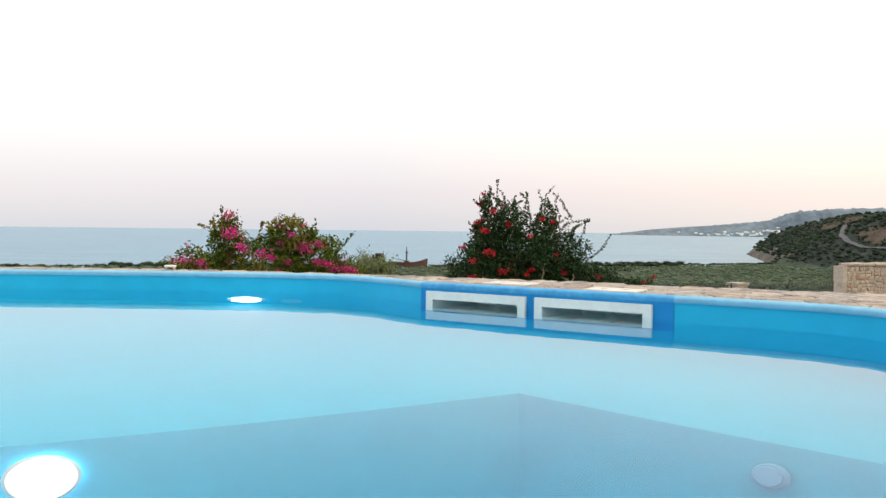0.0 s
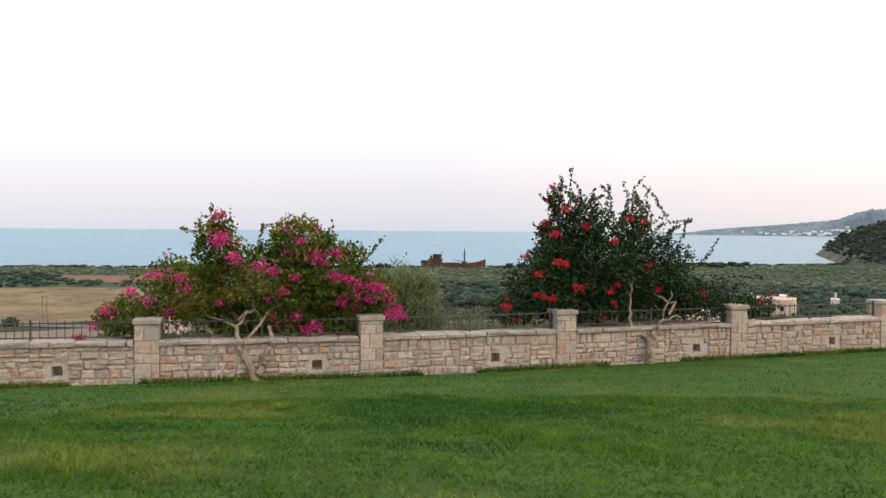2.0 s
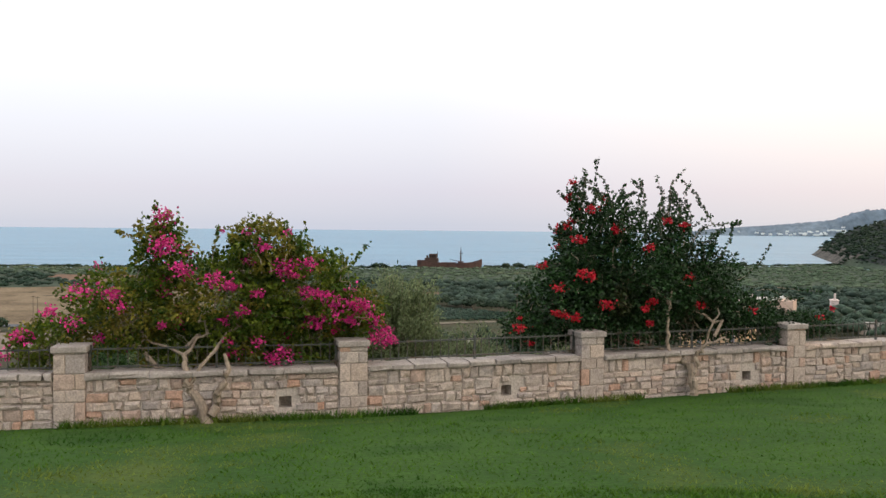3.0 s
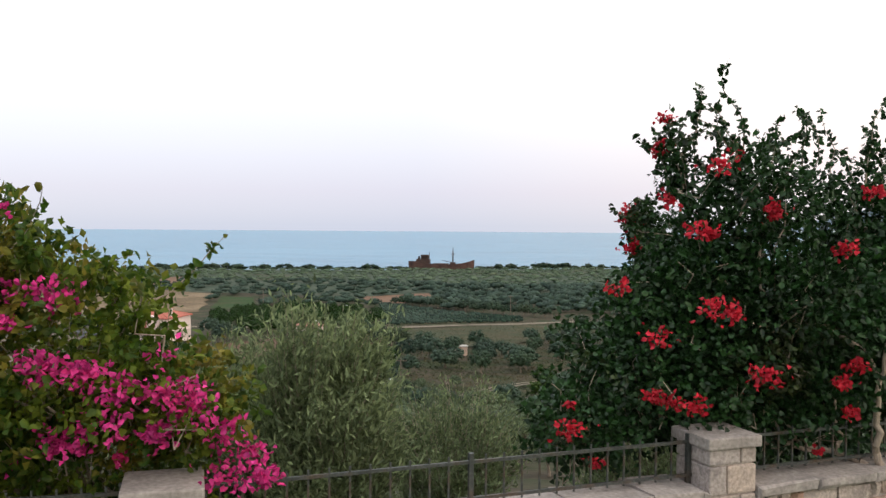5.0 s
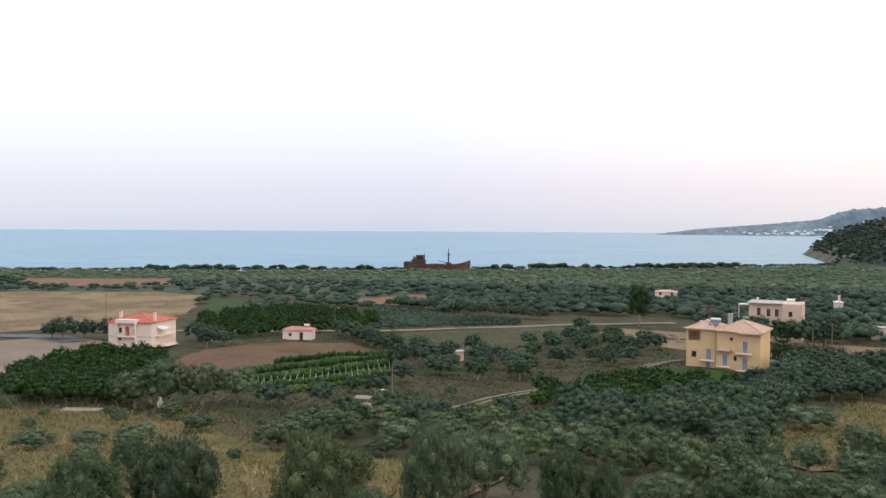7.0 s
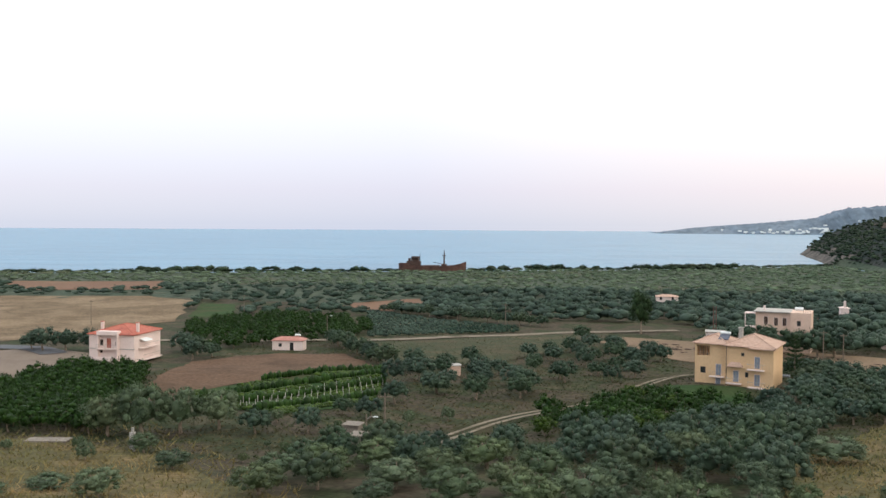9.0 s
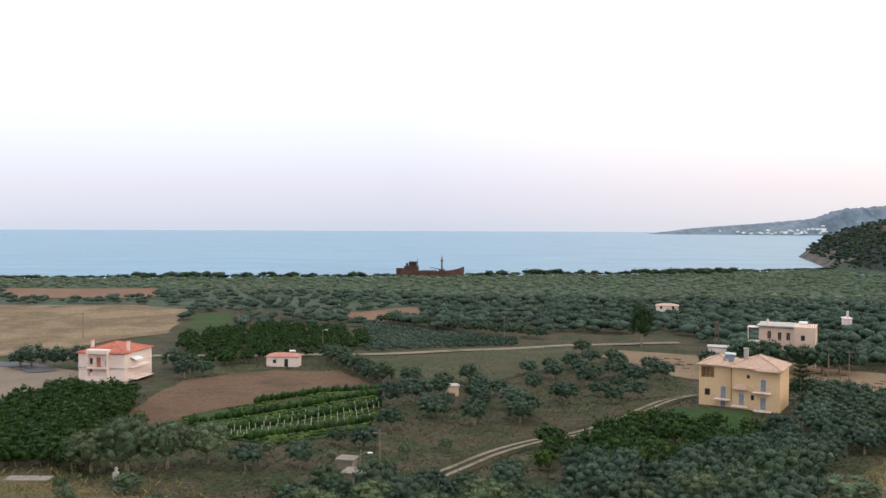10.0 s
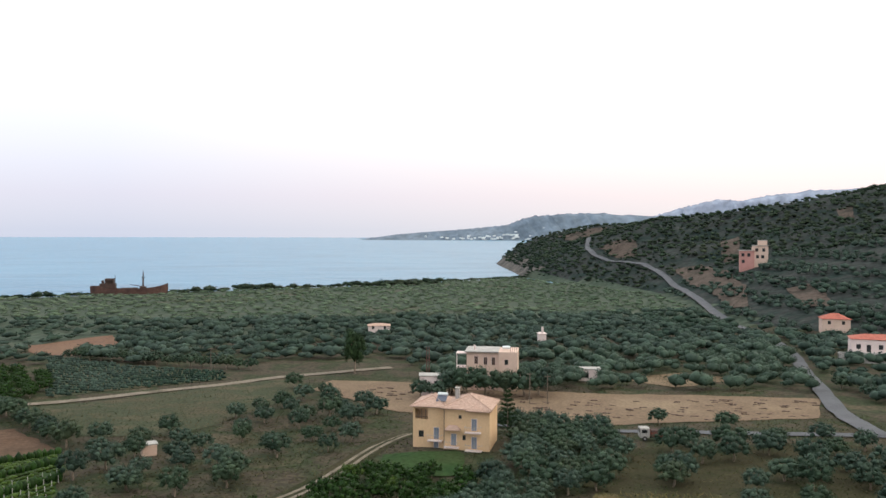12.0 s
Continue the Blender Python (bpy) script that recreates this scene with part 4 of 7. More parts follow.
garden_wall = thing("wall_garden", "low wall of pale rubble stone with dressed coping", "wall", kind="structure")
body_bm = bmesh.new()
T = 0.38
stone_jobs = []
pieces = bmesh.new()
rng = np.random.default_rng(5)
for si in range(1, len(WALL) - 2):
    m, L = wall_frame(WALL[si], WALL[si + 1])
    near = 3 <= si <= 7
    top = RAISED_TOP if si >= RAISED_FROM else WALL_TOP
    # mortar core with a square weep hole through it
    hole = L * (0.62 if si % 2 else 0.75)
    hz0, hz1 = LAWN_FOOT + 0.20, LAWN_FOOT + 0.37
    for lo, hi in (((0, -0.15, LAWN_FOOT - 0.5), (hole - 0.09, T - 0.17, top)), ((hole + 0.09, -0.15, LAWN_FOOT - 0.5), (L, T - 0.17, top)),
                   ((hole - 0.09, -0.15, LAWN_FOOT - 0.5), (hole + 0.09, T - 0.17, hz0)), ((hole - 0.09, -0.15, hz1), (hole + 0.09, T - 0.17, top)),
                   ((hole - 0.09, 0.1, hz0), (hole + 0.09, T - 0.17, hz1))):
        box(body_bm, lo, hi, m)
    # rubble: panels of uneven courses, tall stones beside stacks of two
    start = 0.2
    while start < L - 0.3:
        panel = min(rng.uniform(0.7, 1.5), L - 0.21 - start)
        if L - 0.21 - start - panel < 0.35:
            panel = L - 0.21 - start
        z = LAWN_FOOT - 0.10
        while z < top - 0.05:
            h = min(rng.uniform(0.085, 0.175), top - z)
            if top - z - h < 0.08:
                h = top - z
            s = start
            while s < start + panel - 0.02:
                w = min(rng.uniform(0.10, 0.31), start + panel - s)
                if start + panel - s - w < 0.09:
                    w = start + panel - s
                stack = [(z, h)] if h < 0.15 or rng.uniform() < 0.62 else [(z, h * 0.45), (z + h * 0.45, h * 0.55)]
                for zz, hh in stack:
                    if not (s < hole + 0.10 and s + w > hole - 0.10 and zz < hz1 + 0.01 and zz + hh > hz0 - 0.01):
                        vs = [m @ Vector((s + 0.011 + p[0], -0.19 + p[1] + rng.uniform(-0.008, 0.010) * (k > 3), zz + 0.010 + p[2])) for k, p in enumerate(stone_verts(w - 0.022, hh - 0.020, 0.05, rng))]
                        stone_jobs.append((3 <= si <= 7, vs))
                s += w
            z += h
        start += panel
    s = 0.21
    while s < L - 0.24:
        w = min(rng.uniform(0.30, 0.62), L - 0.22 - s)
        vs = [m @ Vector((s + 0.005 + p[0], -0.235 + p[1], top + p[2])) for p in stone_verts(w - 0.01, 0.085, T + 0.07, rng)]
        stone_jobs.append(("cope" if near else False, vs))
        s += w
part("core", body_bm, M_MORTAR, garden_wall)
made = 0
for near, vs in stone_jobs:
    if near and made < 520:
        me = bpy.data.meshes.new("stone")
        me.from_pydata([v[:] for v in vs], [], STONE_FACES)
        cope = near == "cope"
        me.materials.append(M_CAPSTONE if cope else M_STONE)
        ob = new("coping_stone" if cope else "stone", me)
        ob.parent = garden_wall
        made += 1
    else:
        vv = [pieces.verts.new(v) for v in vs]
        for f in STONE_FACES:
            pieces.faces.new([vv[i] for i in f])
tagged(part("stones", pieces, M_STONE_FAR, garden_wall), kind="stuff")

for pi in range(1, RAISED_FROM):
    x, y = WALL[pi]
    d = Vector(WALL[pi + 1]) - Vector(WALL[pi - 1])
    pil = thing("stone_pillar", "square pale stone pillar with a flat cap in the wall", "pillar", "pillars along the garden wall", at=(x, y, 0), rz=math.degrees(math.atan2(d.y, d.x)))
    w = 0.205
    part("core", boxes(((-w + 0.02, -w + 0.02, LAWN_FOOT - 0.4), (w - 0.02, w - 0.02, PILLAR_TOP - 0.07))), M_MORTAR, pil)
    z = LAWN_FOOT - 0.1
    k = 0
    while z < PILLAR_TOP - 0.09:
        h = min(0.17 + 0.05 * ((pi + k) % 3), PILLAR_TOP - 0.075 - z)
        split = 0.07 if (k + pi) % 2 else -0.05
        for xa, xb in ((-w, split - 0.005), (split + 0.005, w)):
            part("block", bevel_box((xa, -w, z + 0.006), (xb, w, z + h - 0.004), 0.014), M_STONE, pil)
        z += h
        k += 1
    part("cap", bevel_box((-w - 0.03, -w - 0.03, PILLAR_TOP - 0.075), (w + 0.03, w + 0.03, PILLAR_TOP + 0.012), 0.014), M_CAPSTONE, pil)

bar_bm = bmesh.new()
box(bar_bm, (-0.006, -0.006, WALL_TOP + 0.11), (0.006, 0.006, -1.285))
BAR = mesh_of("bar", bar_bm, M_IRON)
for si in range(1, RAISED_FROM):
    m, L = wall_frame(WALL[si], WALL[si + 1])
    rail = thing("iron_railing", "thin dark iron railing on top of the wall", "railing", "railings between the pillars")
    rail.matrix_world = m
    for z in (WALL_TOP + 0.14, -1.33):
        part("rail", boxes(((0.19, 0.005, z - 0.011), (L - 0.19, 0.025, z + 0.011))), M_IRON, rail)
    for s in (0.235, L / 2, L - 0.235):
        part("post", boxes(((s - 0.016, 0.0, WALL_TOP), (s + 0.016, 0.032, -1.27))), M_IRON, rail)
    k = 0.33
    while k < L - 0.28:
        if abs(k - L / 2) > 0.05:
            ob = new("bar", BAR)
            ob.parent = rail
            ob.location = (k, 0.016, 0)
        k += 0.135
# globe lamp behind the wall
globe = thing("globe_lamp", "white globe garden lamp on a short post", "lamp", at=(-11.9, 19.6, -2.6))
bm = bmesh.new()
bmesh.ops.create_uvsphere(bm, u_segments=24, v_segments=14, radius=0.15, matrix=Matrix.Translation((0, 0, 1.42)))
for f in bm.faces:
    f.smooth = True
part("globe", bm, M_WHITEPLASTIC, globe)
part("post", tube(bmesh.new(), [(0, 0, -0.3), (0, 0, 1.28)], [0.035, 0.03], 10), M_IRON, globe)
# small white lamp on the pool edge
dl = thing("deck_lamp", "small white lamp with a flat hood on the pool edge", "lamp", at=(-1.06, 4.86, TOP - 0.004), rz=6)
part("hood", bevel_box((-0.03, -0.022, 0.018), (0.03, 0.022, 0.030), 0.004), M_WHITEPLASTIC, dl)
for sx in (-1, 1):
    part("leg", boxes(((sx * 0.022 - 0.005, -0.014, 0), (sx * 0.022 + 0.005, 0.014, 0.019))), M_CONCRETE, dl)


# ---- climbing bushes over the wall ----
def in_lobes(lobes, n, rng, shell=0.75):
    """Places in a union of rounded lobes, denser toward their surface, with the way out of each."""
    vol = np.array([l[3] * l[4] * l[5] for l in lobes]) ** 0.7
    pick = rng.choice(len(lobes), n, p=vol / vol.sum())
    L = np.array(lobes)[pick]
    d = rng.normal(0, 1, (n, 3))
    d /= np.linalg.norm(d, axis=1)[:, None]
    r = 1 - np.abs(rng.normal(0, 1 - shell, n))
    lump = 1 + 0.22 * np.sin(d[:, 0] * 5.1 + pick * 1.7) * np.sin(d[:, 2] * 6.3 + pick) + 0.14 * np.sin(d[:, 1] * 11 + d[:, 2] * 9)
    return L[:, :3] + d * L[:, 3:6] * (r * lump)[:, None], d


def shoots(starts, rng, n_leaf, length, leaf, bend=0.35):
    """Long thin shoots with leaves along them: tubes and leaf places."""
    bm = bmesh.new()
    places, ways = [], []
    for (x, y, z, dx, dy, dz) in starts:
        p, d = Vector((x, y, z)), Vector((dx, dy, dz)).normalized()
        pts = [p.copy()]
        steps = 9
        reach = length * rng.uniform(0.45, 1.25)
        for i in range(steps):
            d = (d + Vector(rng.normal(0, 0.22, 3)) + Vector((0, 0, -0.02))).normalized()
            p = p + d * (reach / steps)
            pts.append(p.copy())
        tube(bm, pts, [0.008 * (1 - 0.75 * i / steps) for i in range(steps + 1)], 4)
        for i in range(n_leaf):
            k = rng.uniform(0.05, 1.0) * steps
            a, b = pts[int(k)], pts[min(int(k) + 1, steps)]
            o = Vector(rng.normal(0, 1, 3))
            places.append(a.lerp(b, k % 1) + o.normalized() * leaf * 0.55)
            ways.append(o.normalized())
    return bm, np.array([p[:] for p in places]), np.array([w[:] for w in ways])


def flower_heads(spots, rng, per, spread, size):
    c, o = [], []
    for s in spots:
        k = int(per * rng.uniform(0.5, 1.4))
        d = rng.normal(0, 1, (k, 3)) * spread * rng.uniform(0.6, 1.3)
        c.append(np.array(s) + d * np.array([1, 0.8, 0.7]))
        o.append(d / (np.linalg.norm(d, axis=1)[:, None] + 1e-6))
    return leaf_cards(np.concatenate(c), np.concatenate(o), size, size * 0.85, rng, 0.0, True)


def limb(bm, a, b, r0, r1, rng, wob=0.06, steps=7, sides=7):
    a, b = Vector(a), Vector(b)
    pts = []
    off = Vector((0, 0, 0))
    for i in range(steps + 1):
        k = i / steps
        if 0 < i < steps:
            off = off * 0.6 + Vector(rng.normal(0, wob, 3))
        pts.append(a.lerp(b, k) + off * (1 if i < steps else 0))
    tube(bm, pts, [r0 + (r1 - r0) * i / steps for i in range(steps + 1)], sides)


def vine_bush(name, label, lobes, trunk, limbs, starts, spots, n_leaves, leaf_mat, flower_mat, seed, per, extra_spots, head=0.085, leaf=0.08, shell=0.75):
    rng = np.random.default_rng(seed)
    bush = thing(name, label, "bush")
    for i, (a, b, r0, r1) in enumerate(trunk):
        tb = bmesh.new()
        limb(tb, a, b, r0, r1, rng, 0.022, 7, 9)
        part("branch" if i else "trunk", tb, M_PALEBARK, bush, "" if i else "twisted pale bare trunk")
    lb = bmesh.new()
    for a, b, r0, r1 in limbs:
        limb(lb, a, b, r0, r1, rng, 0.08, 8, 6)
    inner, _ = in_lobes(lobes, 260, rng, 0.7)
    for p in inner:
        l = min(lobes, key=lambda l: (l[0] - p[0]) ** 2 + (l[2] - p[2]) ** 2)
        c = np.array(l[:3]) + np.array([0, 0, -0.6 * l[5]])
        limb(lb, c + (p - c) * 0.15, p, 0.009, 0.003, rng, 0.06, 5, 4)
    tagged(part("twig", lb, M_PALEBARK, bush), kind="stuff")
    p, d = in_lobes(lobes, n_leaves, rng, shell)
    front = d[:, 1] < -0.2
    v, f = leaf_cards(p[front], d[front] * 0.8 + np.array([0, -0.25, 0.1]), leaf, leaf * 0.72, rng, 0.25, True)
    w, g = leaf_cards(p[~front], d[~front] * 0.8 + np.array([0, -0.25, 0.1]), leaf * 1.1, leaf * 0.8, rng, 0.25)
    v, f = np.concatenate([v, w]), np.concatenate([f, g + len(v)])
    sb, sp, sw = shoots(starts, rng, 58, 0.85, 0.055)
    tagged(part("shoot", sb, M_PALEBARK, bush), kind="stuff")
    v2, f2 = leaf_cards(sp, sw, 0.062, 0.044, rng, 0.1, True)
    me = array_mesh("foliage", np.concatenate([v, v2]), np.concatenate([f, f2 + len(v)]), leaf_mat)
    ob = new("foliage", me)
    ob.parent = bush
    tagged(ob, kind="stuff")
    q, dq = in_lobes(lobes, extra_spots, rng, 0.97)
    q = [c + o * 0.04 for c, o in zip(q, dq) if o[1] < 0.25]
    v, f = flower_heads(spots, rng, per, head, 0.042)
    w, g = flower_heads(q, rng, max(4, per // 3), head * 0.7, 0.042)
    me = array_mesh("blossom", np.concatenate([v, w]), np.concatenate([f, g + len(v)]), flower_mat)
    ob = new("blossom", me)
    ob.parent = bush
    tagged(ob, kind="stuff")
    return bush


def wall_y(x):
    return float(np.interp(x, wx, wy))


def lobe(x, z, rx, ry, rz, back=0.55):
    return (x, wall_y(x) + back, z, rx, ry, rz)


def spot(x, z, fwd):
    return (x, wall_y(x) + fwd, z)


rs = np.random.default_rng(12)
LOBES1 = [lobe(-5.0, -0.75, 1.25, 0.75, 0.75), lobe(-3.85, -0.55, 0.85, 0.7, 0.68), lobe(-6.25, -0.85, 0.85, 0.65, 0.62), lobe(-5.75, 0.0, 0.42, 0.4, 0.55),
          lobe(-4.35, 0.10, 0.62, 0.5, 0.45), lobe(-3.05, -0.85, 0.55, 0.5, 0.36, 0.35), lobe(-7.25, -1.3, 0.55, 0.45, 0.40), lobe(-5.1, -1.35, 1.5, 0.5, 0.5, 0.7), lobe(-3.7, -1.25, 0.9, 0.5, 0.45, 0.7)]
SHOOTS1 = [(-5.85 + rs.normal(0, 0.16), wall_y(-5.8) + 0.5 + rs.normal(0, 0.15), 0.0 + rs.normal(0, 0.12), rs.normal(0, 0.18) + (0.5 if k % 4 == 0 else 0), rs.normal(0, 0.15), 1.0) for k in range(9)]
SHOOTS1 += [(-4.4 + rs.normal(0, 0.4), wall_y(-4.4) + 0.5, -0.25 + rs.normal(0, 0.1), rs.normal(0, 0.3), rs.normal(0, 0.2), 0.8) for k in range(7)]
SHOOTS1 += [(rs.uniform(-5.4, -3.4), wall_y(-4.4) + 0.4 + rs.normal(0, 0.25), -0.45 + rs.normal(0, 0.15), rs.normal(0, 0.2), rs.normal(0, 0.2), 1.0) for k in range(14)]
SHOOTS1 += [(-3.5 + rs.normal(0, 0.3), wall_y(-3.5) + 0.5, -0.45, 0.4, rs.normal(0, 0.2), 0.7) for k in range(4)]
SPOTS1 = [spot(-5.6, 0.55, 0.3), spot(-5.5, 0.08, 0.0), spot(-5.45, 0.16, 0.0), spot(-6.1, -0.55, -0.1), spot(-6.45, -0.5, -0.1), spot(-6.9, -0.8, 0.0), spot(-6.6, -0.95, -0.1), spot(-7.3, -1.15, 0.1), spot(-7.55, -1.4, 0.1), spot(-7.75, -1.6, 0.1),
          spot(-4.75, -0.35, -0.2), spot(-4.55, -0.45, -0.2), spot(-4.2, -0.55, -0.2), spot(-3.9, -0.2, 0.0), spot(-3.55, -0.15, 0.0), spot(-3.55, -0.55, -0.1), spot(-3.35, -0.6, -0.1), spot(-3.15, -0.7, -0.1), spot(-2.95, -0.72, -0.1),
          spot(-2.8, -0.85, -0.1), spot(-2.65, -0.98, -0.05), spot(-2.5, -1.15, 0.0), spot(-2.45, -1.3, 0.0), spot(-2.95, -0.95, -0.12), spot(-3.2, -0.9, -0.15), spot(-3.45, -0.98, -0.1), spot(-3.9, -1.45, -0.05), spot(-4.05, -1.5, -0.05), spot(-5.2, -0.2, -0.15), spot(-4.4, -0.8, -0.2), spot(-2.6, -1.25, -0.1), spot(-2.75, -0.75, -0.15)]
TR1 = Vector((-4.72, wall_y(-4.72) - 0.40, LAWN_FOOT - 0.05))
K1 = TR1 + Vector((-0.36, 0.08, 0.62))
vine_bush("bougainvillea", "sprawling bougainvillea with magenta flowers climbing over the wall", LOBES1,
          [(TR1, K1, 0.085, 0.06), (K1, K1 + Vector((-0.40, 0.12, 0.10)), 0.045, 0.036), (K1 + Vector((-0.40, 0.12, 0.10)), K1 + Vector((-0.85, 0.20, 0.52)), 0.036, 0.022), (K1 + Vector((-0.85, 0.20, 0.52)), K1 + Vector((-1.45, 0.30, 0.62)), 0.022, 0.012),
           (K1, K1 + Vector((-0.14, 0.12, 0.42)), 0.046, 0.034), (K1 + Vector((-0.14, 0.12, 0.42)), K1 + Vector((-0.85, 0.22, 0.66)), 0.022, 0.012), (K1 + Vector((-0.14, 0.12, 0.42)), K1 + Vector((0.16, 0.30, 0.72)), 0.026, 0.016),
           (TR1 + Vector((-0.02, 0.02, 0.22)), TR1 + Vector((0.16, 0.12, 0.78)), 0.062, 0.045), (TR1 + Vector((0.16, 0.12, 0.78)), TR1 + Vector((0.06, 0.3, 1.05)), 0.04, 0.025)],
          [(K1 + Vector((-0.15, 0.2, 0.5)), Vector(LOBES1[0][:3]), 0.03, 0.012), (K1, Vector(LOBES1[2][:3]), 0.03, 0.012), (K1, Vector(LOBES1[1][:3]), 0.03, 0.012), (Vector(LOBES1[2][:3]), Vector(LOBES1[3][:3]), 0.02, 0.008), (Vector(LOBES1[0][:3]), Vector(LOBES1[4][:3]), 0.02, 0.008)],
          SHOOTS1, SPOTS1, 30000, M_LEAF1, M_MAGENTA, 31, 95, 60, 0.074, 0.066)

LOBES2 = [lobe(1.15, -0.42, 1.15, 0.8, 0.82), lobe(0.7, -1.15, 1.15, 0.5, 0.45, 0.6), lobe(2.5, -1.2, 1.0, 0.5, 0.5, 0.75), lobe(1.7, -0.8, 1.15, 0.55, 0.6, 0.6), lobe(0.2, -0.92, 0.95, 0.75, 0.68, 0.75), lobe(0.45, -0.35, 0.7, 0.6, 0.6, 0.9), lobe(1.0, 0.46, 0.56, 0.45, 0.54), lobe(1.95, 0.26, 0.42, 0.4, 0.5), lobe(2.55, -0.55, 0.75, 0.65, 0.75),
          lobe(3.4, -1.15, 0.85, 0.6, 0.5), lobe(1.1, -1.35, 1.1, 0.5, 0.45, 0.85), lobe(-0.45, -1.3, 0.45, 0.4, 0.35), lobe(4.6, -1.35, 0.7, 0.45, 0.3), (0.36, 23.45, 0.85, 0.16, 0.22, 0.42), (0.22, 24.3, 0.25, 0.2, 0.35, 0.35), (0.16, 24.35, 0.3, 0.12, 0.12, 0.2), (0.45, 23.6, -0.1, 0.3, 0.4, 0.5)]
SHOOTS2 = [(0.95 + rs.normal(0, 0.22), wall_y(1.0) + 0.6 + rs.normal(0, 0.2), 0.74 + rs.normal(0, 0.14), rs.normal(-0.05, 0.2), rs.normal(0, 0.15), 1.0) for k in range(8)]
SHOOTS2 += [(2.1 + rs.normal(0, 0.35), wall_y(2.1) + 0.6 + rs.normal(0, 0.2), 0.50 + rs.normal(0, 0.15), rs.normal(0.12, 0.2), rs.normal(0, 0.15), 0.9) for k in range(8)]
SHOOTS2 += [(rs.uniform(0.5, 2.7), wall_y(1.6) + 0.5 + rs.normal(0, 0.25), rs.uniform(-0.4, 0.35), rs.normal(0.05, 0.16), rs.normal(0, 0.16), 1.0) for k in range(22)]
SHOOTS2 += [(1.5 + rs.normal(0, 0.3), wall_y(1.5) + 0.6, 0.65, rs.normal(0, 0.2), 0.1, 0.9) for k in range(4)]
SHOOTS2 += [(rs.uniform(0.5, 3.0), wall_y(1.8) + 0.5 + rs.normal(0, 0.3), rs.uniform(-0.5, 0.5), rs.normal(0.1, 0.3), rs.normal(-0.1, 0.3), 0.9) for k in range(9)]
SHOOTS2 += [(0.45, 23.1, 0.35, -0.12, 0.25, 1.0), (0.5, 23.2, 0.2, -0.3, 0.3, 0.9), (0.35, 23.4, -0.1, -0.25, 0.4, 0.6), (0.5, 23.5, -0.3, -0.35, 0.8, 0.5), (0.5, 23.4, 0.0, -0.4, 0.9, 0.35), (0.45, 23.5, -0.2, -0.45, 0.7, 0.1), (0.5, 23.6, 0.1, -0.3, 0.8, 0.6), (0.45, 23.3, 0.6, -0.1, 0.2, 1.0), (0.4, 23.4, 0.5, -0.15, 0.1, 1.0), (3.3, wall_y(3.3) + 0.5, -0.5, 0.8, 0, 0.5), (3.7, wall_y(3.7) + 0.5, -0.7, 1, 0, 0.2), (4.1, wall_y(4.1) + 0.5, -0.65, 1, 0, -0.35), (2.9, wall_y(2.9) + 0.4, -0.1, 0.5, 0, 0.6)]
SPOTS2 = [spot(0.45, 0.22, -0.1), spot(0.35, 0.25, -0.1), spot(0.62, -0.35, -0.3), spot(0.45, -0.32, -0.3), spot(0.85, -0.8, -0.35), spot(0.35, -1.02, -0.2), spot(0.15, -0.98, -0.2), spot(0.05, -0.95, -0.1), spot(1.5, -0.9, -0.35), spot(1.62, -0.78, -0.35), spot(1.58, -1.12, -0.35),
          spot(-0.55, -1.2, 0.2), spot(0.1, -0.55, 0.0), spot(0.6, 0.75, 0.2), spot(1.0, 0.4, 0.0), spot(1.9, 0.55, 0.0), spot(2.2, 0.5, 0.1), spot(1.55, 0.1, -0.2), spot(2.3, -0.4, -0.1), spot(5.2, -1.05, 0.3), spot(4.9, -1.2, 0.2), spot(0.2, 0.45, 0.2), spot(2.5, -0.9, -0.1), spot(-0.2, -0.2, 0.3), (0.33, 23.5, 1.22), (0.25, 23.4, 0.95), (0.08, 24.4, 0.40), (0.1, 24.0, 0.08), (0.15, 24.3, 0.2), (0.3, 23.3, 0.55), (0.05, 24.42, 0.36), (0.07, 24.38, 0.45), (0.08, 24.05, 0.04), (0.1, 24.35, 0.33)]
TR2 = Vector((2.35, wall_y(2.35) - 0.40, LAWN_FOOT - 0.05))
K2 = TR2 + Vector((-0.08, 0.08, 0.62))
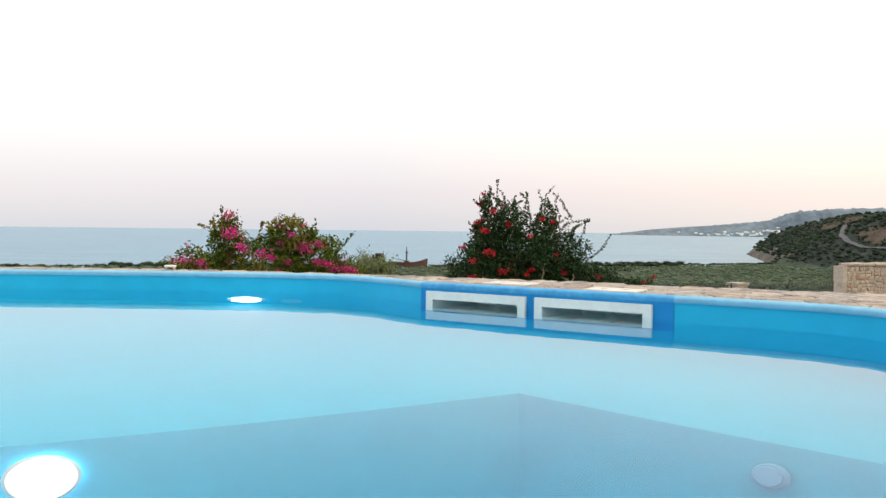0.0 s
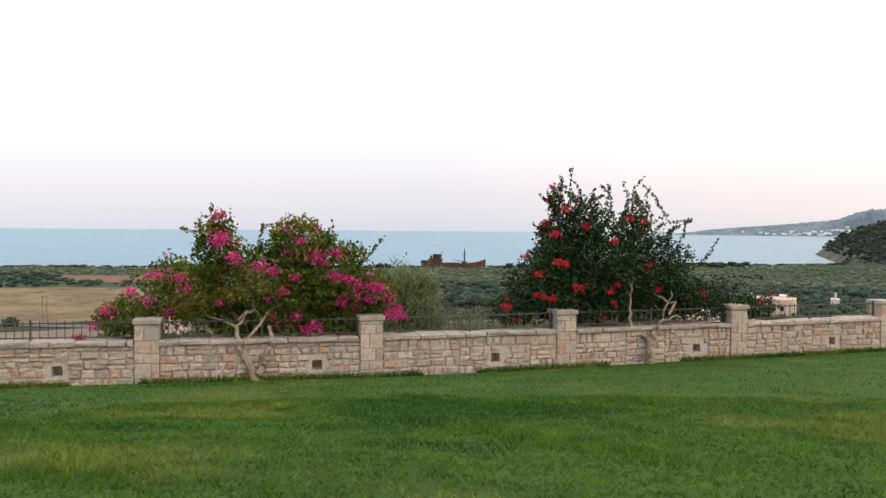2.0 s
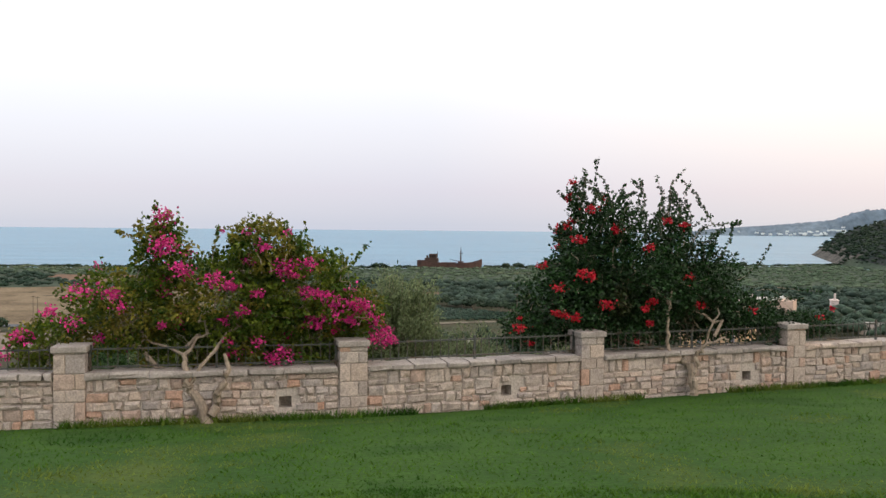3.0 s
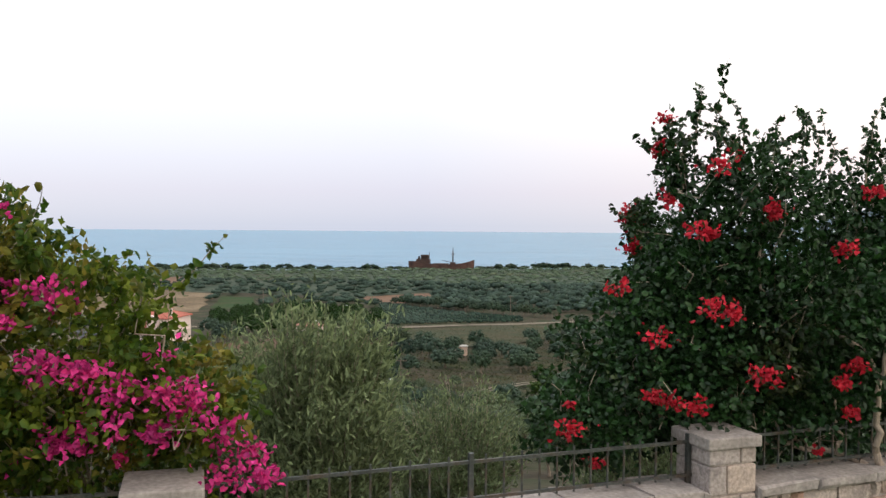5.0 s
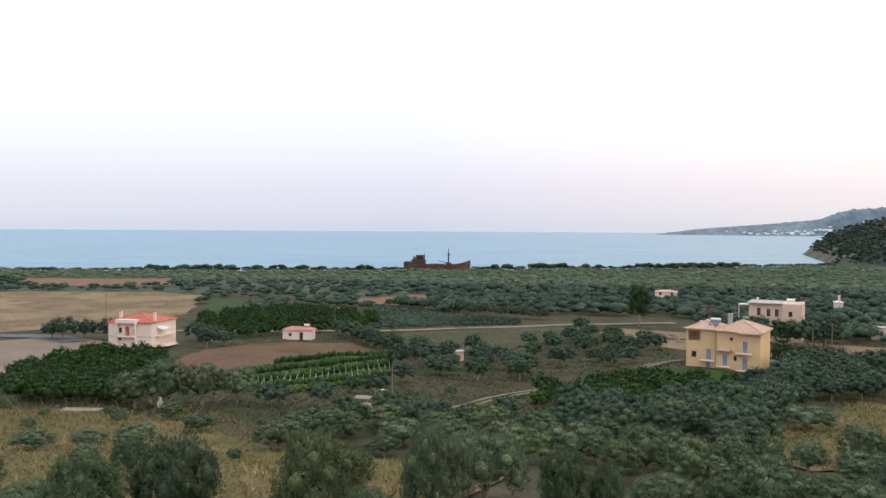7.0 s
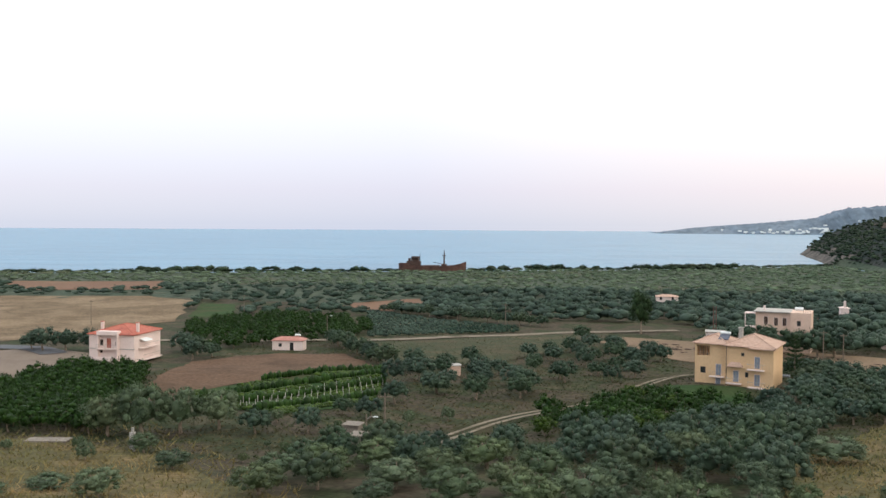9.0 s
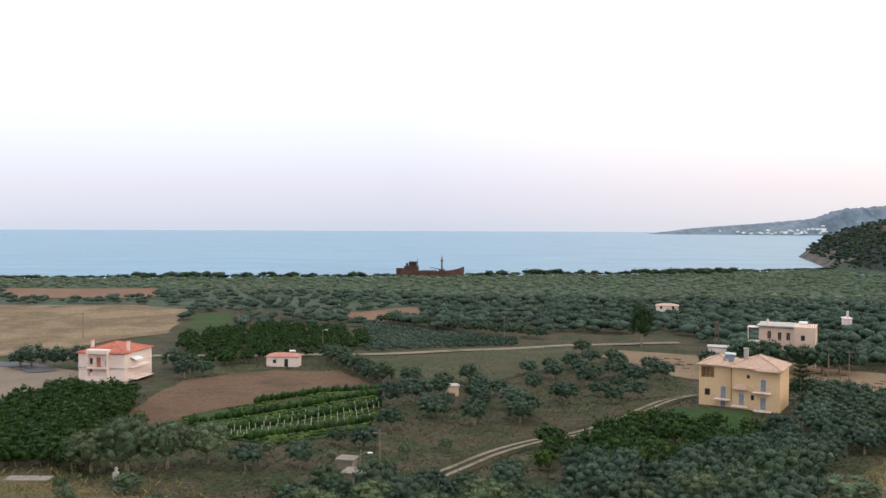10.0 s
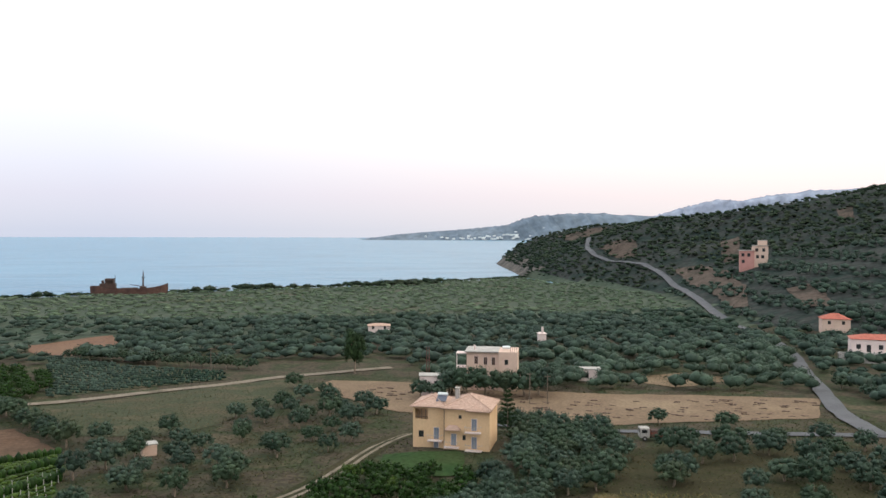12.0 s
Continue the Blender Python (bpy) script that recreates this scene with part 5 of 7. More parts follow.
vine_bush("bougainvillea", "tall dark green bougainvillea with red flowers climbing over the wall", LOBES2,
          [(TR2, K2, 0.075, 0.055), (TR2 + Vector((0.02, 0.0, 0.25)), K2 + Vector((0.10, 0.05, 0.10)), 0.05, 0.035), (K2, K2 + Vector((-0.45, 0.10, 0.22)), 0.042, 0.030), (K2 + Vector((-0.45, 0.10, 0.22)), K2 + Vector((-1.10, 0.2, 0.36)), 0.028, 0.012), (K2 + Vector((-0.30, 0.07, 0.14)), K2 + Vector((-0.36, 0.0, 0.62)), 0.032, 0.026), (K2 + Vector((-0.36, 0.0, 0.62)), K2 + Vector((-0.30, -0.02, 1.30)), 0.026, 0.012),
           (K2 + Vector((0.10, 0.05, 0.10)), K2 + Vector((0.30, 0.05, 0.34)), 0.034, 0.026), (K2 + Vector((0.30, 0.05, 0.34)), K2 + Vector((0.66, 0.05, 0.42)), 0.024, 0.014), (K2 + Vector((0.30, 0.05, 0.34)), K2 + Vector((0.46, 0.0, 0.95)), 0.022, 0.010), (K2 + Vector((-0.62, 0.12, 0.26)), K2 + Vector((-0.70, 0.02, 0.80)), 0.018, 0.009), (K2 + Vector((-0.8, 0.15, 0.3)), K2 + Vector((-1.2, 0.1, 0.6)), 0.014, 0.007)],
          [(K2 + Vector((-0.28, 0.25, 0.9)), Vector(LOBES2[0][:3]), 0.03, 0.012), (K2 + Vector((-0.85, 0.2, 0.35)), Vector(LOBES2[4][:3]), 0.03, 0.012), (K2 + Vector((0.45, 0.2, 0.45)), Vector(LOBES2[8][:3]), 0.03, 0.012),
           (Vector(LOBES2[0][:3]), Vector(LOBES2[6][:3]), 0.025, 0.01), (Vector(LOBES2[8][:3]), Vector(LOBES2[7][:3]), 0.025, 0.01), (Vector(LOBES2[8][:3]), Vector(LOBES2[9][:3]), 0.025, 0.01)],
          SHOOTS2, SPOTS2, 52000, M_LEAF2, M_REDFLOWER, 32, 52, 12, 0.05, 0.062, 0.66)

for ob in set(bpy.data.objects) - before_garden:
    if ob.parent is None:
        ob.location = ob.location + GARDEN


# ---- houses ----
def hip_roof(bm, x0, x1, y0, y1, z, rise, over=0.5, thick=0.16, ridge=0.45):
    """A hipped roof with a thickness at the eaves."""
    x0, x1, y0, y1 = x0 - over, x1 + over, y0 - over, y1 + over
    w, d = x1 - x0, y1 - y0
    if w >= d:
        r0, r1 = (x0 + d * ridge, (y0 + y1) / 2), (x1 - d * ridge, (y0 + y1) / 2)
    else:
        r0, r1 = ((x0 + x1) / 2, y0 + w * ridge), ((x0 + x1) / 2, y1 - w * ridge)
    lo = [bm.verts.new((x, y, z)) for x, y in ((x0, y0), (x1, y0), (x1, y1), (x0, y1))]
    up = [bm.verts.new((x, y, z + thick)) for x, y in ((x0, y0), (x1, y0), (x1, y1), (x0, y1))]
    a, b = bm.verts.new((*r0, z + thick + rise)), bm.verts.new((*r1, z + thick + rise))
    bm.faces.new(lo[::-1])
    for k in range(4):
        bm.faces.new((lo[k], lo[(k + 1) % 4], up[(k + 1) % 4], up[k]))
    if w >= d:
        for f in ((up[0], up[1], b, a), (up[1], up[2], b), (up[2], up[3], a, b), (up[3], up[0], a)):
            bm.faces.new(f)
    else:
        for f in ((up[0], up[1], a), (up[1], up[2], b, a), (up[2], up[3], b), (up[3], up[0], a, b)):
            bm.faces.new(f)
    return [(up[0].co.copy(), a.co.copy()), (up[3].co.copy(), (a if w >= d else b).co.copy()), (up[1].co.copy(), (b if w >= d else a).co.copy()), (up[2].co.copy(), b.co.copy()), (a.co.copy(), b.co.copy())]


def tiled_roof(parent, x0, x1, y0, y1, z, rise, mat, over=0.5):
    bm = bmesh.new()
    hips = hip_roof(bm, x0, x1, y0, y1, z, rise, over)
    roof = part("roof", bm, mat, parent, "hipped roof of clay tiles")
    for a, b in hips:
        part("ridge_tile", tube(bmesh.new(), [a, b], [0.11, 0.11], 6), mat, roof)
    return roof


def shutter_door(parent, x, z, w, h, y, mat=M_SHUTTER):
    win = part("window", boxes(((x - 0.06, y - 0.03, z), (x, y + 0.05, z + h + 0.06)), ((x + w, y - 0.03, z), (x + w + 0.06, y + 0.05, z + h + 0.06)), ((x, y - 0.03, z + h), (x + w, y + 0.05, z + h + 0.06))), M_WHITEWALL, parent)
    for k in range(2):
        a, b = x + 0.02 + k * w / 2, x + w / 2 - 0.02 + k * w / 2
        bm = boxes(((a, y - 0.05, z + 0.02), (b, y - 0.01, z + h - 0.02)))
        zz = z + 0.15
        while zz < z + h - 0.12:
            box(bm, (a + 0.05, y - 0.07, zz), (b - 0.05, y - 0.05, zz + 0.05))
            zz += 0.12
        part("shutter", bm, mat, win)
    return win


def dark_window(parent, x, z, w, h, y):
    win = part("window", boxes(((x - 0.06, y - 0.04, z - 0.06), (x + w + 0.06, y + 0.02, z)), ((x - 0.06, y - 0.04, z + h), (x + w + 0.06, y + 0.02, z + h + 0.06)), ((x - 0.06, y - 0.04, z), (x, y + 0.02, z + h)), ((x + w, y - 0.04, z), (x + w + 0.06, y + 0.02, z + h))), M_WOODPOLE, parent)
    part("pane", boxes(((x, y - 0.012, z), (x + w, y - 0.006, z + h))), M_DARKWIN, win)
    return win


def balcony(parent, x0, x1, z, y, deep=1.1):
    bal = part("balcony", boxes(((x0, y - deep, z - 0.16), (x1, y, z))), M_WHITEWALL, parent, "white balcony slab with thin railing")
    bm = boxes(((x0, y - deep, z + 0.88), (x1, y - deep + 0.05, z + 0.93)), ((x0, y - deep, z + 0.88), (x0 + 0.05, y, z + 0.93)), ((x1 - 0.05, y - deep, z + 0.88), (x1, y, z + 0.93)))
    part("handrail", bm, M_CONCRETE, bal)
    k = x0 + 0.02
    while k < x1:
        part("baluster", boxes(((k, y - deep + 0.01, z), (k + 0.03, y - deep + 0.04, z + 0.88))), M_CONCRETE, bal)
        k += 0.32
    return bal


yel = thing("house", "two-storey cream-yellow house with terracotta roofs and balconies", "house", at=(25.6, 187.0, -25.9), rz=-25)
yel.scale = (0.88, 0.90, 1.0)
part("wall", boxes(((0, 0.8, -1.5), (6.2, 9.0, 4.55)), ((0, 3.3, 4.55), (6.2, 9.0, 6.95)), ((0, 0.8, 4.55), (0.4, 3.3, 6.95)), ((2.95, 0.8, 4.55), (6.2, 3.3, 6.95)), ((0.4, 0.8, 6.6), (2.95, 3.3, 6.95)), ((0.4, 0.8, 4.55), (2.95, 0.95, 4.85))), M_YELLOW, yel)
part("wall", boxes(((6.2, 0.0, -1.5), (15.3, 9.5, 6.95))), M_YELLOW, yel)
part("loggia_frame", boxes(((0.42, 0.85, 5.2), (2.93, 0.92, 5.28)), ((0.9, 0.9, 4.6), (1.0, 1.0, 6.6)), ((1.65, 0.9, 4.6), (1.75, 1.0, 6.6)), ((2.4, 0.9, 4.6), (2.5, 1.0, 6.6))), M_WOODPOLE, yel)
tiled_roof(yel, 0, 6.6, 0.8, 9.0, 6.95, 1.35, M_TILE)
tiled_roof(yel, 6.2, 15.3, 0.0, 9.5, 6.95, 1.75, M_TILE)
tiled_roof(yel, 11.2, 15.2, -0.5, 3.5, 6.75, 0.9, M_TILE, 0.4)
bm = bmesh.new()
hip_roof(bm, 6.9, 9.5, -0.9, 0.1, 3.45, 0.75, 0.2, 0.1, 0.5)
part("canopy", bm, M_TILE, yel, "small tiled canopy over a balcony")
part("chimney", bevel_box((7.7, 4.4, 7.6), (8.5, 5.2, 9.6), 0.05), M_CONCRETE, yel)
part("chimney_cap", boxes(((7.6, 4.3, 9.75), (8.6, 5.3, 9.9)), ((7.75, 4.45, 9.6), (7.85, 4.55, 9.75)), ((8.35, 4.45, 9.6), (8.45, 4.55, 9.75)), ((7.75, 5.05, 9.6), (7.85, 5.15, 9.75)), ((8.35, 5.05, 9.6), (8.45, 5.15, 9.75))), M_CONCRETE, yel)
bm = bmesh.new()
box(bm, (0, 0, 0), (2.0, 1.9, 0.08), pose(4.3, 2.0, 7.75, 24, 0, 0))
part("solar_panel", bm, M_PANEL, yel, "dark solar water panel")
bm = bmesh.new()
tube(bm, [(4.3, 3.9, 8.75), (6.3, 3.9, 8.75)], [0.28, 0.28], 12)
part("water_tank", bm, M_WHITEPLASTIC, yel)
part("drainpipe", tube(bmesh.new(), [(6.42, -0.08, -0.8), (6.42, -0.08, 6.9)], [0.07, 0.07], 8), M_WOODPOLE, yel)
for x, z, h, y in ((4.2, 1.5, 2.0, 0.8), (7.8, 0.75, 2.0, 0.0), (11.8, 0.35, 2.0, 0.0), (11.8, 3.4, 2.0, 0.0)):
    shutter_door(yel, x, z, 1.0, h, y)
shutter_door(yel, 4.2, -0.85, 0.9, 1.9, 0.8)
for x, z, w, h, y in ((1.2, 1.8, 0.9, 1.0, 0.8), (10.1, 1.8, 0.5, 0.75, 0.0), (9.3, 5.4, 0.5, 0.5, 0.0), (9.9, -0.6, 0.45, 0.45, 0.0)):
    dark_window(yel, x, z, w, h, y)
balcony(yel, 3.1, 5.95, 1.4, 0.8)
balcony(yel, 6.6, 9.4, 0.6, 0.0)
balcony(yel, 10.7, 13.9, 0.2, 0.0)
balcony(yel, 10.6, 13.7, 3.25, 0.0)

wht = thing("house", "white three-level house with a bright red hipped roof", "house", at=(-98.6, 205.0, -28.0), rz=-4)
part("wall", boxes(((0, 0, -1), (10.6, 11.0, 5.9))), M_WHITEWALL, wht)
tiled_roof(wht, 0, 10.6, 0, 11.0, 5.9, 1.7, M_REDTILE, 0.35)
part("parapet", bevel_box((2.3, -0.9, 5.9), (7.2, 0.6, 6.75), 0.04), M_WHITEWALL, wht)
balcony(wht, 2.4, 7.0, 3.0, 0.0, 1.2)
part("balcony_wall", boxes(((2.4, -1.2, 0.4), (7.0, -1.08, 1.2)), ((2.4, -1.2, 0.3), (7.0, 0.0, 0.42)), ((2.3, -1.2, 0.42), (2.5, 0, 1.2)), ((6.9, -1.2, 0.42), (7.1, 0, 1.2))), M_WHITEWALL, wht)
for a in (2.3, 6.9):
    part("pier", boxes(((a, -0.9, -1.0), (a + 0.3, 0.0, 5.9))), M_WHITEWALL, wht)
for a, b in ((-0.12, 2.3), (7.2, 10.72)):
    part("cornice", boxes(((a, -0.12, 2.82), (b, 0.0, 2.98))), M_CONCRETE, wht)
shutter_door(wht, 4.2, 3.05, 1.0, 2.1, 0.0, M_REDTILE)
for x, z, w, h in ((2.7, 3.6, 0.6, 1.2), (6.3, 3.6, 0.5, 0.8), (2.7, 2.0, 0.45, 0.5), (1.2, -0.3, 0.9, 0.5), (6.6, 1.9, 0.45, 0.5), (8.0, -0.3, 0.9, 0.5)):
    dark_window(wht, x, z, w, h, 0.0)
for z in (3.0, 0.6):
    sb = part("balcony", boxes(((10.6, 1.5, z - 0.15), (11.9 + (3.0 - z) * 0.25, 8.5, z))), M_WHITEWALL, wht)
    part("handrail", boxes(((11.8, 1.5, z + 0.85), (11.88, 8.5, z + 0.92))), M_CONCRETE, sb)
bm = bmesh.new()
box(bm, (0, 0, 0), (1.5, 3.2, 0.06), pose(10.6, 2.2, 4.9, 0, 20, 0))
part("awning", bm, M_WHITEPLASTIC, wht)
for p in ((0.9, 3.0), (9.6, 2.5)):
    ch = part("chimney", bevel_box((p[0], p[1], 6.0), (p[0] + 0.55, p[1] + 0.55, 8.3), 0.03), M_WHITEWALL, wht)
    part("chimney_cap", boxes(((p[0] - 0.08, p[1] - 0.08, 8.3), (p[0] + 0.63, p[1] + 0.63, 8.42))), M_REDTILE, ch)

flat = thing("house", "flat-roofed pinkish house with roof tanks behind olives", "house", at=(52.6, 254.6, drape(58, 255) + 1.1), rz=-20)
part("wall", boxes(((0, 0, -3), (12.5, 9, 8.8))), M_PINKWALL, flat)
part("wall", bevel_box((8.2, -0.6, -3), (13.0, 8.5, 9.0), 0.03), M_PINKWALL, flat)
part("roof", bevel_box((-0.5, -0.7, 8.8), (8.2, 9.3, 9.05), 0.03), M_CONCRETE, flat, "flat concrete roof slab")
part("veranda", boxes(((-2.8, 0.5, 8.2), (0, 4, 8.4)), ((-2.7, 0.6, -1), (-2.5, 0.8, 8.2)), ((-2.8, 0.5, 4.6), (0, 4, 4.8))), M_WHITEWALL, flat)
for x, z in ((4.4, 5.6), (6.4, 5.6), (2.0, 5.8), (4.4, 1.6)):
    shutter_door(flat, x, z, 0.9, 1.9, 0.0, M_DARKRUST)
dark_window(flat, 9.8, 5.8, 0.8, 1.2, -0.6)
part("water_tank", tube(bmesh.new(), [(9.0, 3, 9.7), (11.0, 3, 9.7)], [0.45, 0.45], 12), M_WHITEPLASTIC, flat)
part("chimney", bevel_box((1.6, 2, 9.0), (2.1, 2.5, 10.3), 0.03), M_WHITEWALL, flat)
for k in range(4):
    part("starter_bars", tube(bmesh.new(), [(11.2 + 0.5 * k, 0.2, 9.0), (11.2 + 0.5 * k, 0.2, 10.2)], [0.05, 0.05], 5), M_DARKRUST, flat)


def cottage(name, label, at, rz, w, d, h, rise, wall_mat, roof_mat, openings, group=""):
    c = thing(name, label, "house" if "house" in name else name.split("_")[-1], group, at=at, rz=rz)
    part("wall", boxes(((0, 0, -1.2), (w, d, h))), wall_mat, c)
    if rise > 0:
        bm = bmesh.new()
        hip_roof(bm, 0, w, 0, d, h, rise, 0.3, 0.12)
        part("roof", bm, roof_mat, c)
    else:
        part("roof", bevel_box((-0.2, -0.2, h), (w + 0.2, d + 0.2, h + 0.18), 0.02), roof_mat, c)
    for x, z, ww, hh in openings:
        dark_window(c, x, z, ww, hh, 0.0)
    return c


M_BLOCK = surface("weathered_blocks", [(0.17, 0.15, 0.125), (0.25, 0.22, 0.185)], 0.8, 8, 0.95, 0.3, 0.01)
M_RUSTROOF = surface("faded_pink_roof", [(0.36, 0.16, 0.13), (0.44, 0.22, 0.18)], 0.5, 4, 0.85, 0.2, 0.02)
cab = cottage("farm_cottage", "small white cottage with a faded red roof beside the ploughed field", (-67.0, 233.5, -29.0), 4, 7.6, 4, 2.3, 0.75, M_WHITEWALL, M_RUSTROOF, ((1.6, 0.9, 0.7, 0.7), (4.4, 0.0, 0.8, 1.8)))
part("water_heater", tube(bmesh.new(), [(5.2, 2.0, 3.5), (6.6, 2.0, 3.5)], [0.25, 0.25], 10), M_WHITEPLASTIC, cab)
cottage("white_shed", "small white shed behind the hay field", (39.0, 247.7, drape(40, 248)), -12, 5.6, 4, 4.9, 0, M_WHITEWALL, M_CONCRETE, ((1.0, 2.3, 0.7, 1.6), (3.6, 2.8, 0.8, 0.8)))
cottage("distant_house", "distant house with a tiled roof among olives", (43.3, 372.0, drape(48, 374)), -8, 8.4, 6, 4.5, 0.8, M_WHITEWALL, M_TILE, ((1.5, 3.4, 0.8, 1.2), (6.0, 3.4, 0.8, 1.2)))
chap = cottage("small_chapel", "small white chapel with a belfry among olives", (100.6, 336.0, drape(102, 338)), -10, 2.6, 4, 4.4, 0.5, M_WHITEWALL, M_WHITEWALL, ((0.9, 0, 0.8, 2.0),))
part("belfry", bevel_box((0.95, 0.2, 4.0), (1.65, 0.9, 7.0), 0.04), M_WHITEWALL, chap)
cottage("white_shed", "low white shed half hidden by olives", (86.0, 262.0, drape(88, 262)), -18, 6.0, 4, 3.2, 0, M_WHITEWALL, M_CONCRETE, ((2, 1.0, 0.8, 1.2),))
cottage("field_hut", "tiny pale hut among the young olives", (-19.6, 198.0, drape(-19, 198)), 15, 2.4, 2.2, 1.9, 0, M_PINKWALL, M_CONCRETE, ())
sh = cottage("block_shed", "small grey concrete-block shed with a flat roof", (-24.2, 130.2, drape(-23, 130)), -8, 2.4, 2.0, 1.1, 0, M_BLOCK, M_BLOCK, ((1.5, 0.0, 0.8, 1.2),))
cottage("block_shed", "low grey lean-to behind the concrete shed", (-26.4, 136.5, drape(-25, 137)), -8, 2.0, 1.8, 1.2, 0, M_BLOCK, M_BLOCK, ())
cottage("yard_shed", "low brown shed under the trees in the yard", (-105.0, 217.0, drape(-104, 218)), 5, 3.4, 3, 2.0, 0, M_PINKWALL, M_CONCRETE, ((0.6, 0.4, 0.8, 1.0),))
lowwall = cottage("cistern", "low concrete cistern in the dry grass", (-61.0, 123.5, drape(-60, 124)), 6, 4.6, 1.4, 0.2, 0, M_BLOCK, M_BLOCK, ())
red = cottage("roadside_house", "white roadside house with a long bright red roof", (187.0, 281.0, drape(192, 282)), -32, 17, 9, 7.0, 1.3, M_WHITEWALL, M_REDTILE, ((1.5, 4.0, 1.2, 1.4), (4.5, 3.1, 1.2, 2.2), (8.0, 4.0, 1.2, 1.4), (11.5, 4.0, 1.2, 1.4), (2.5, 0.6, 1.2, 1.6)))
part("terrace", boxes(((-4, -5, -2.5), (17, 0, 2.8)), ((-4, -5, 2.8), (17, -4.8, 3.4))), M_CONCRETE, red)
cottage("roadside_house", "pinkish roadside house with a red tiled roof", (213.0, 330.0, drape(219, 332)), -28, 10, 8, 4.9, 1.9, M_PINKWALL, M_REDTILE, ((2, 3, 1, 1.2), (7, 3, 1, 1.2)))

HILLHOUSE = (293.6, 516.0)
hh = thing("hillside_house", "unfinished pink and cream house terraced on the hillside", "house", at=(*HILLHOUSE, drape(305, 518) + 2.8), rz=-30)
hh.scale = (1.15, 1.15, 1.05)
part("wall", boxes(((0, 0, -7), (7.5, 8, 6.0))), M_ROSEWALL, hh, "rose-red rendered wing")
part("wall", boxes(((6.5, 1.0, -4), (14.5, 9, 9.0))), M_PINKWALL, hh)
part("wall", boxes(((9.5, 3.0, 9.0), (14.0, 9, 12.0))), M_PINKWALL, hh)
for lo, hi in (((-0.4, -0.4, 6.0), (7.5, 8.2, 6.25)), ((6.3, 0.6, 9.0), (14.8, 9.2, 9.25)), ((9.3, 2.8, 12.0), (14.2, 9.2, 12.2))):
    part("roof_slab", bevel_box(lo, hi, 0.03), M_CONCRETE, hh)
for x, z, y in ((1.0, 2.6, 0.0), (4.0, 2.6, 0.0), (8.0, 5.6, 1.0), (11.5, 5.6, 1.0), (1.2, -1.2, 0.0), (8.4, 1.6, 1.0), (11.0, 1.6, 1.0)):
    dark_window(hh, x, z, 1.4, 1.8, y)

# ---- the stranded ship ----
ship = thing("shipwreck", "rusted cargo ship stranded on the beach", "ship", at=(-2.2, 0, -1.0))
sx = [-101.5, -100.5, -97, -90, -80, -70, -62, -57, -54.5, -52.6]
deckz = [-25.2, -25.0, -25.2, -26.6, -27.2, -27.2, -26.4, -25.2, -24.2, -23.6]
keel = [-30.0, -32.0, -34, -34, -34, -34, -34, -34, -32.5, -28.0]
half = [1.6, 3.0, 4.2, 4.8, 5.0, 5.0, 4.6, 3.2, 1.8, 0.25]
bm = bmesh.new()
rings = []
for X, d, k, h in zip(sx, deckz, keel, half):
    rings.append([bm.verts.new((X, 640 + y, z)) for y, z in ((-h * 0.15, k), (-h * 0.8, k + 0.35 * (d - k)), (-h, d), (-h * 0.93, d), (-h * 0.9, d - 0.9), (h * 0.9, d - 0.9), (h * 0.93, d), (h, d), (h * 0.8, k + 0.35 * (d - k)), (h * 0.15, k))])
for r, s in zip(rings, rings[1:]):
    for k in range(10):
        bm.faces.new((r[k], r[(k + 1) % 10], s[(k + 1) % 10], s[k]))
bm.faces.new(rings[0])
bm.faces.new(rings[-1][::-1])
bmesh.ops.recalc_face_normals(bm, faces=bm.faces[:])
part("hull", bm, M_RUST, ship)
br = part("superstructure", bevel_box((-95.5, 637, -26.5), (-85.6, 643, -23.4), 0.15), M_DARKRUST, ship)
part("bridge", bevel_box((-92.2, 637.4, -23.4), (-86.8, 642.6, -20.2), 0.15), M_DARKRUST, br)
part("wing", boxes(((-91.5, 635.8, -21.3), (-87.5, 637.4, -20.9))), M_DARKRUST, br)
for x in (-91.3, -89.8, -88.3):
    part("porthole", boxes(((x, 637.3, -22.2), (x + 0.8, 637.395, -21.4))), M_DARKWIN, br)
part("funnel", tube(bmesh.new(), [(-93.6, 640, -23.4), (-93.9, 640, -21.4)], [0.9, 0.8], 10), M_DARKRUST, ship)
part("stern_mast", tube(bmesh.new(), [(-86.2, 640, -23.0), (-86.0, 640, -18.0)], [0.3, 0.15], 6), M_DARKRUST, ship)
mst = part("mast", tube(bmesh.new(), [(-68.6, 640, -28.0), (-68.5, 640, -19.5), (-68.5, 640, -15.0)], [0.65, 0.5, 0.14], 8), M_DARKRUST, ship)
part("crosstree", boxes(((-69.8, 639.8, -19.8), (-67.2, 640.2, -19.3))), M_DARKRUST, mst)
part("boom", tube(bmesh.new(), [(-68.6, 640, -25.8), (-77, 640, -24.2)], [0.25, 0.15], 6), M_DARKRUST, mst)
part("hatch", bevel_box((-83, 636.5, -28.1), (-72, 643.5, -26.5), 0.1), M_DARKRUST, ship)
part("winch_house", bevel_box((-70.5, 638, -28), (-66.6, 642, -25.6), 0.1), M_DARKRUST, ship)

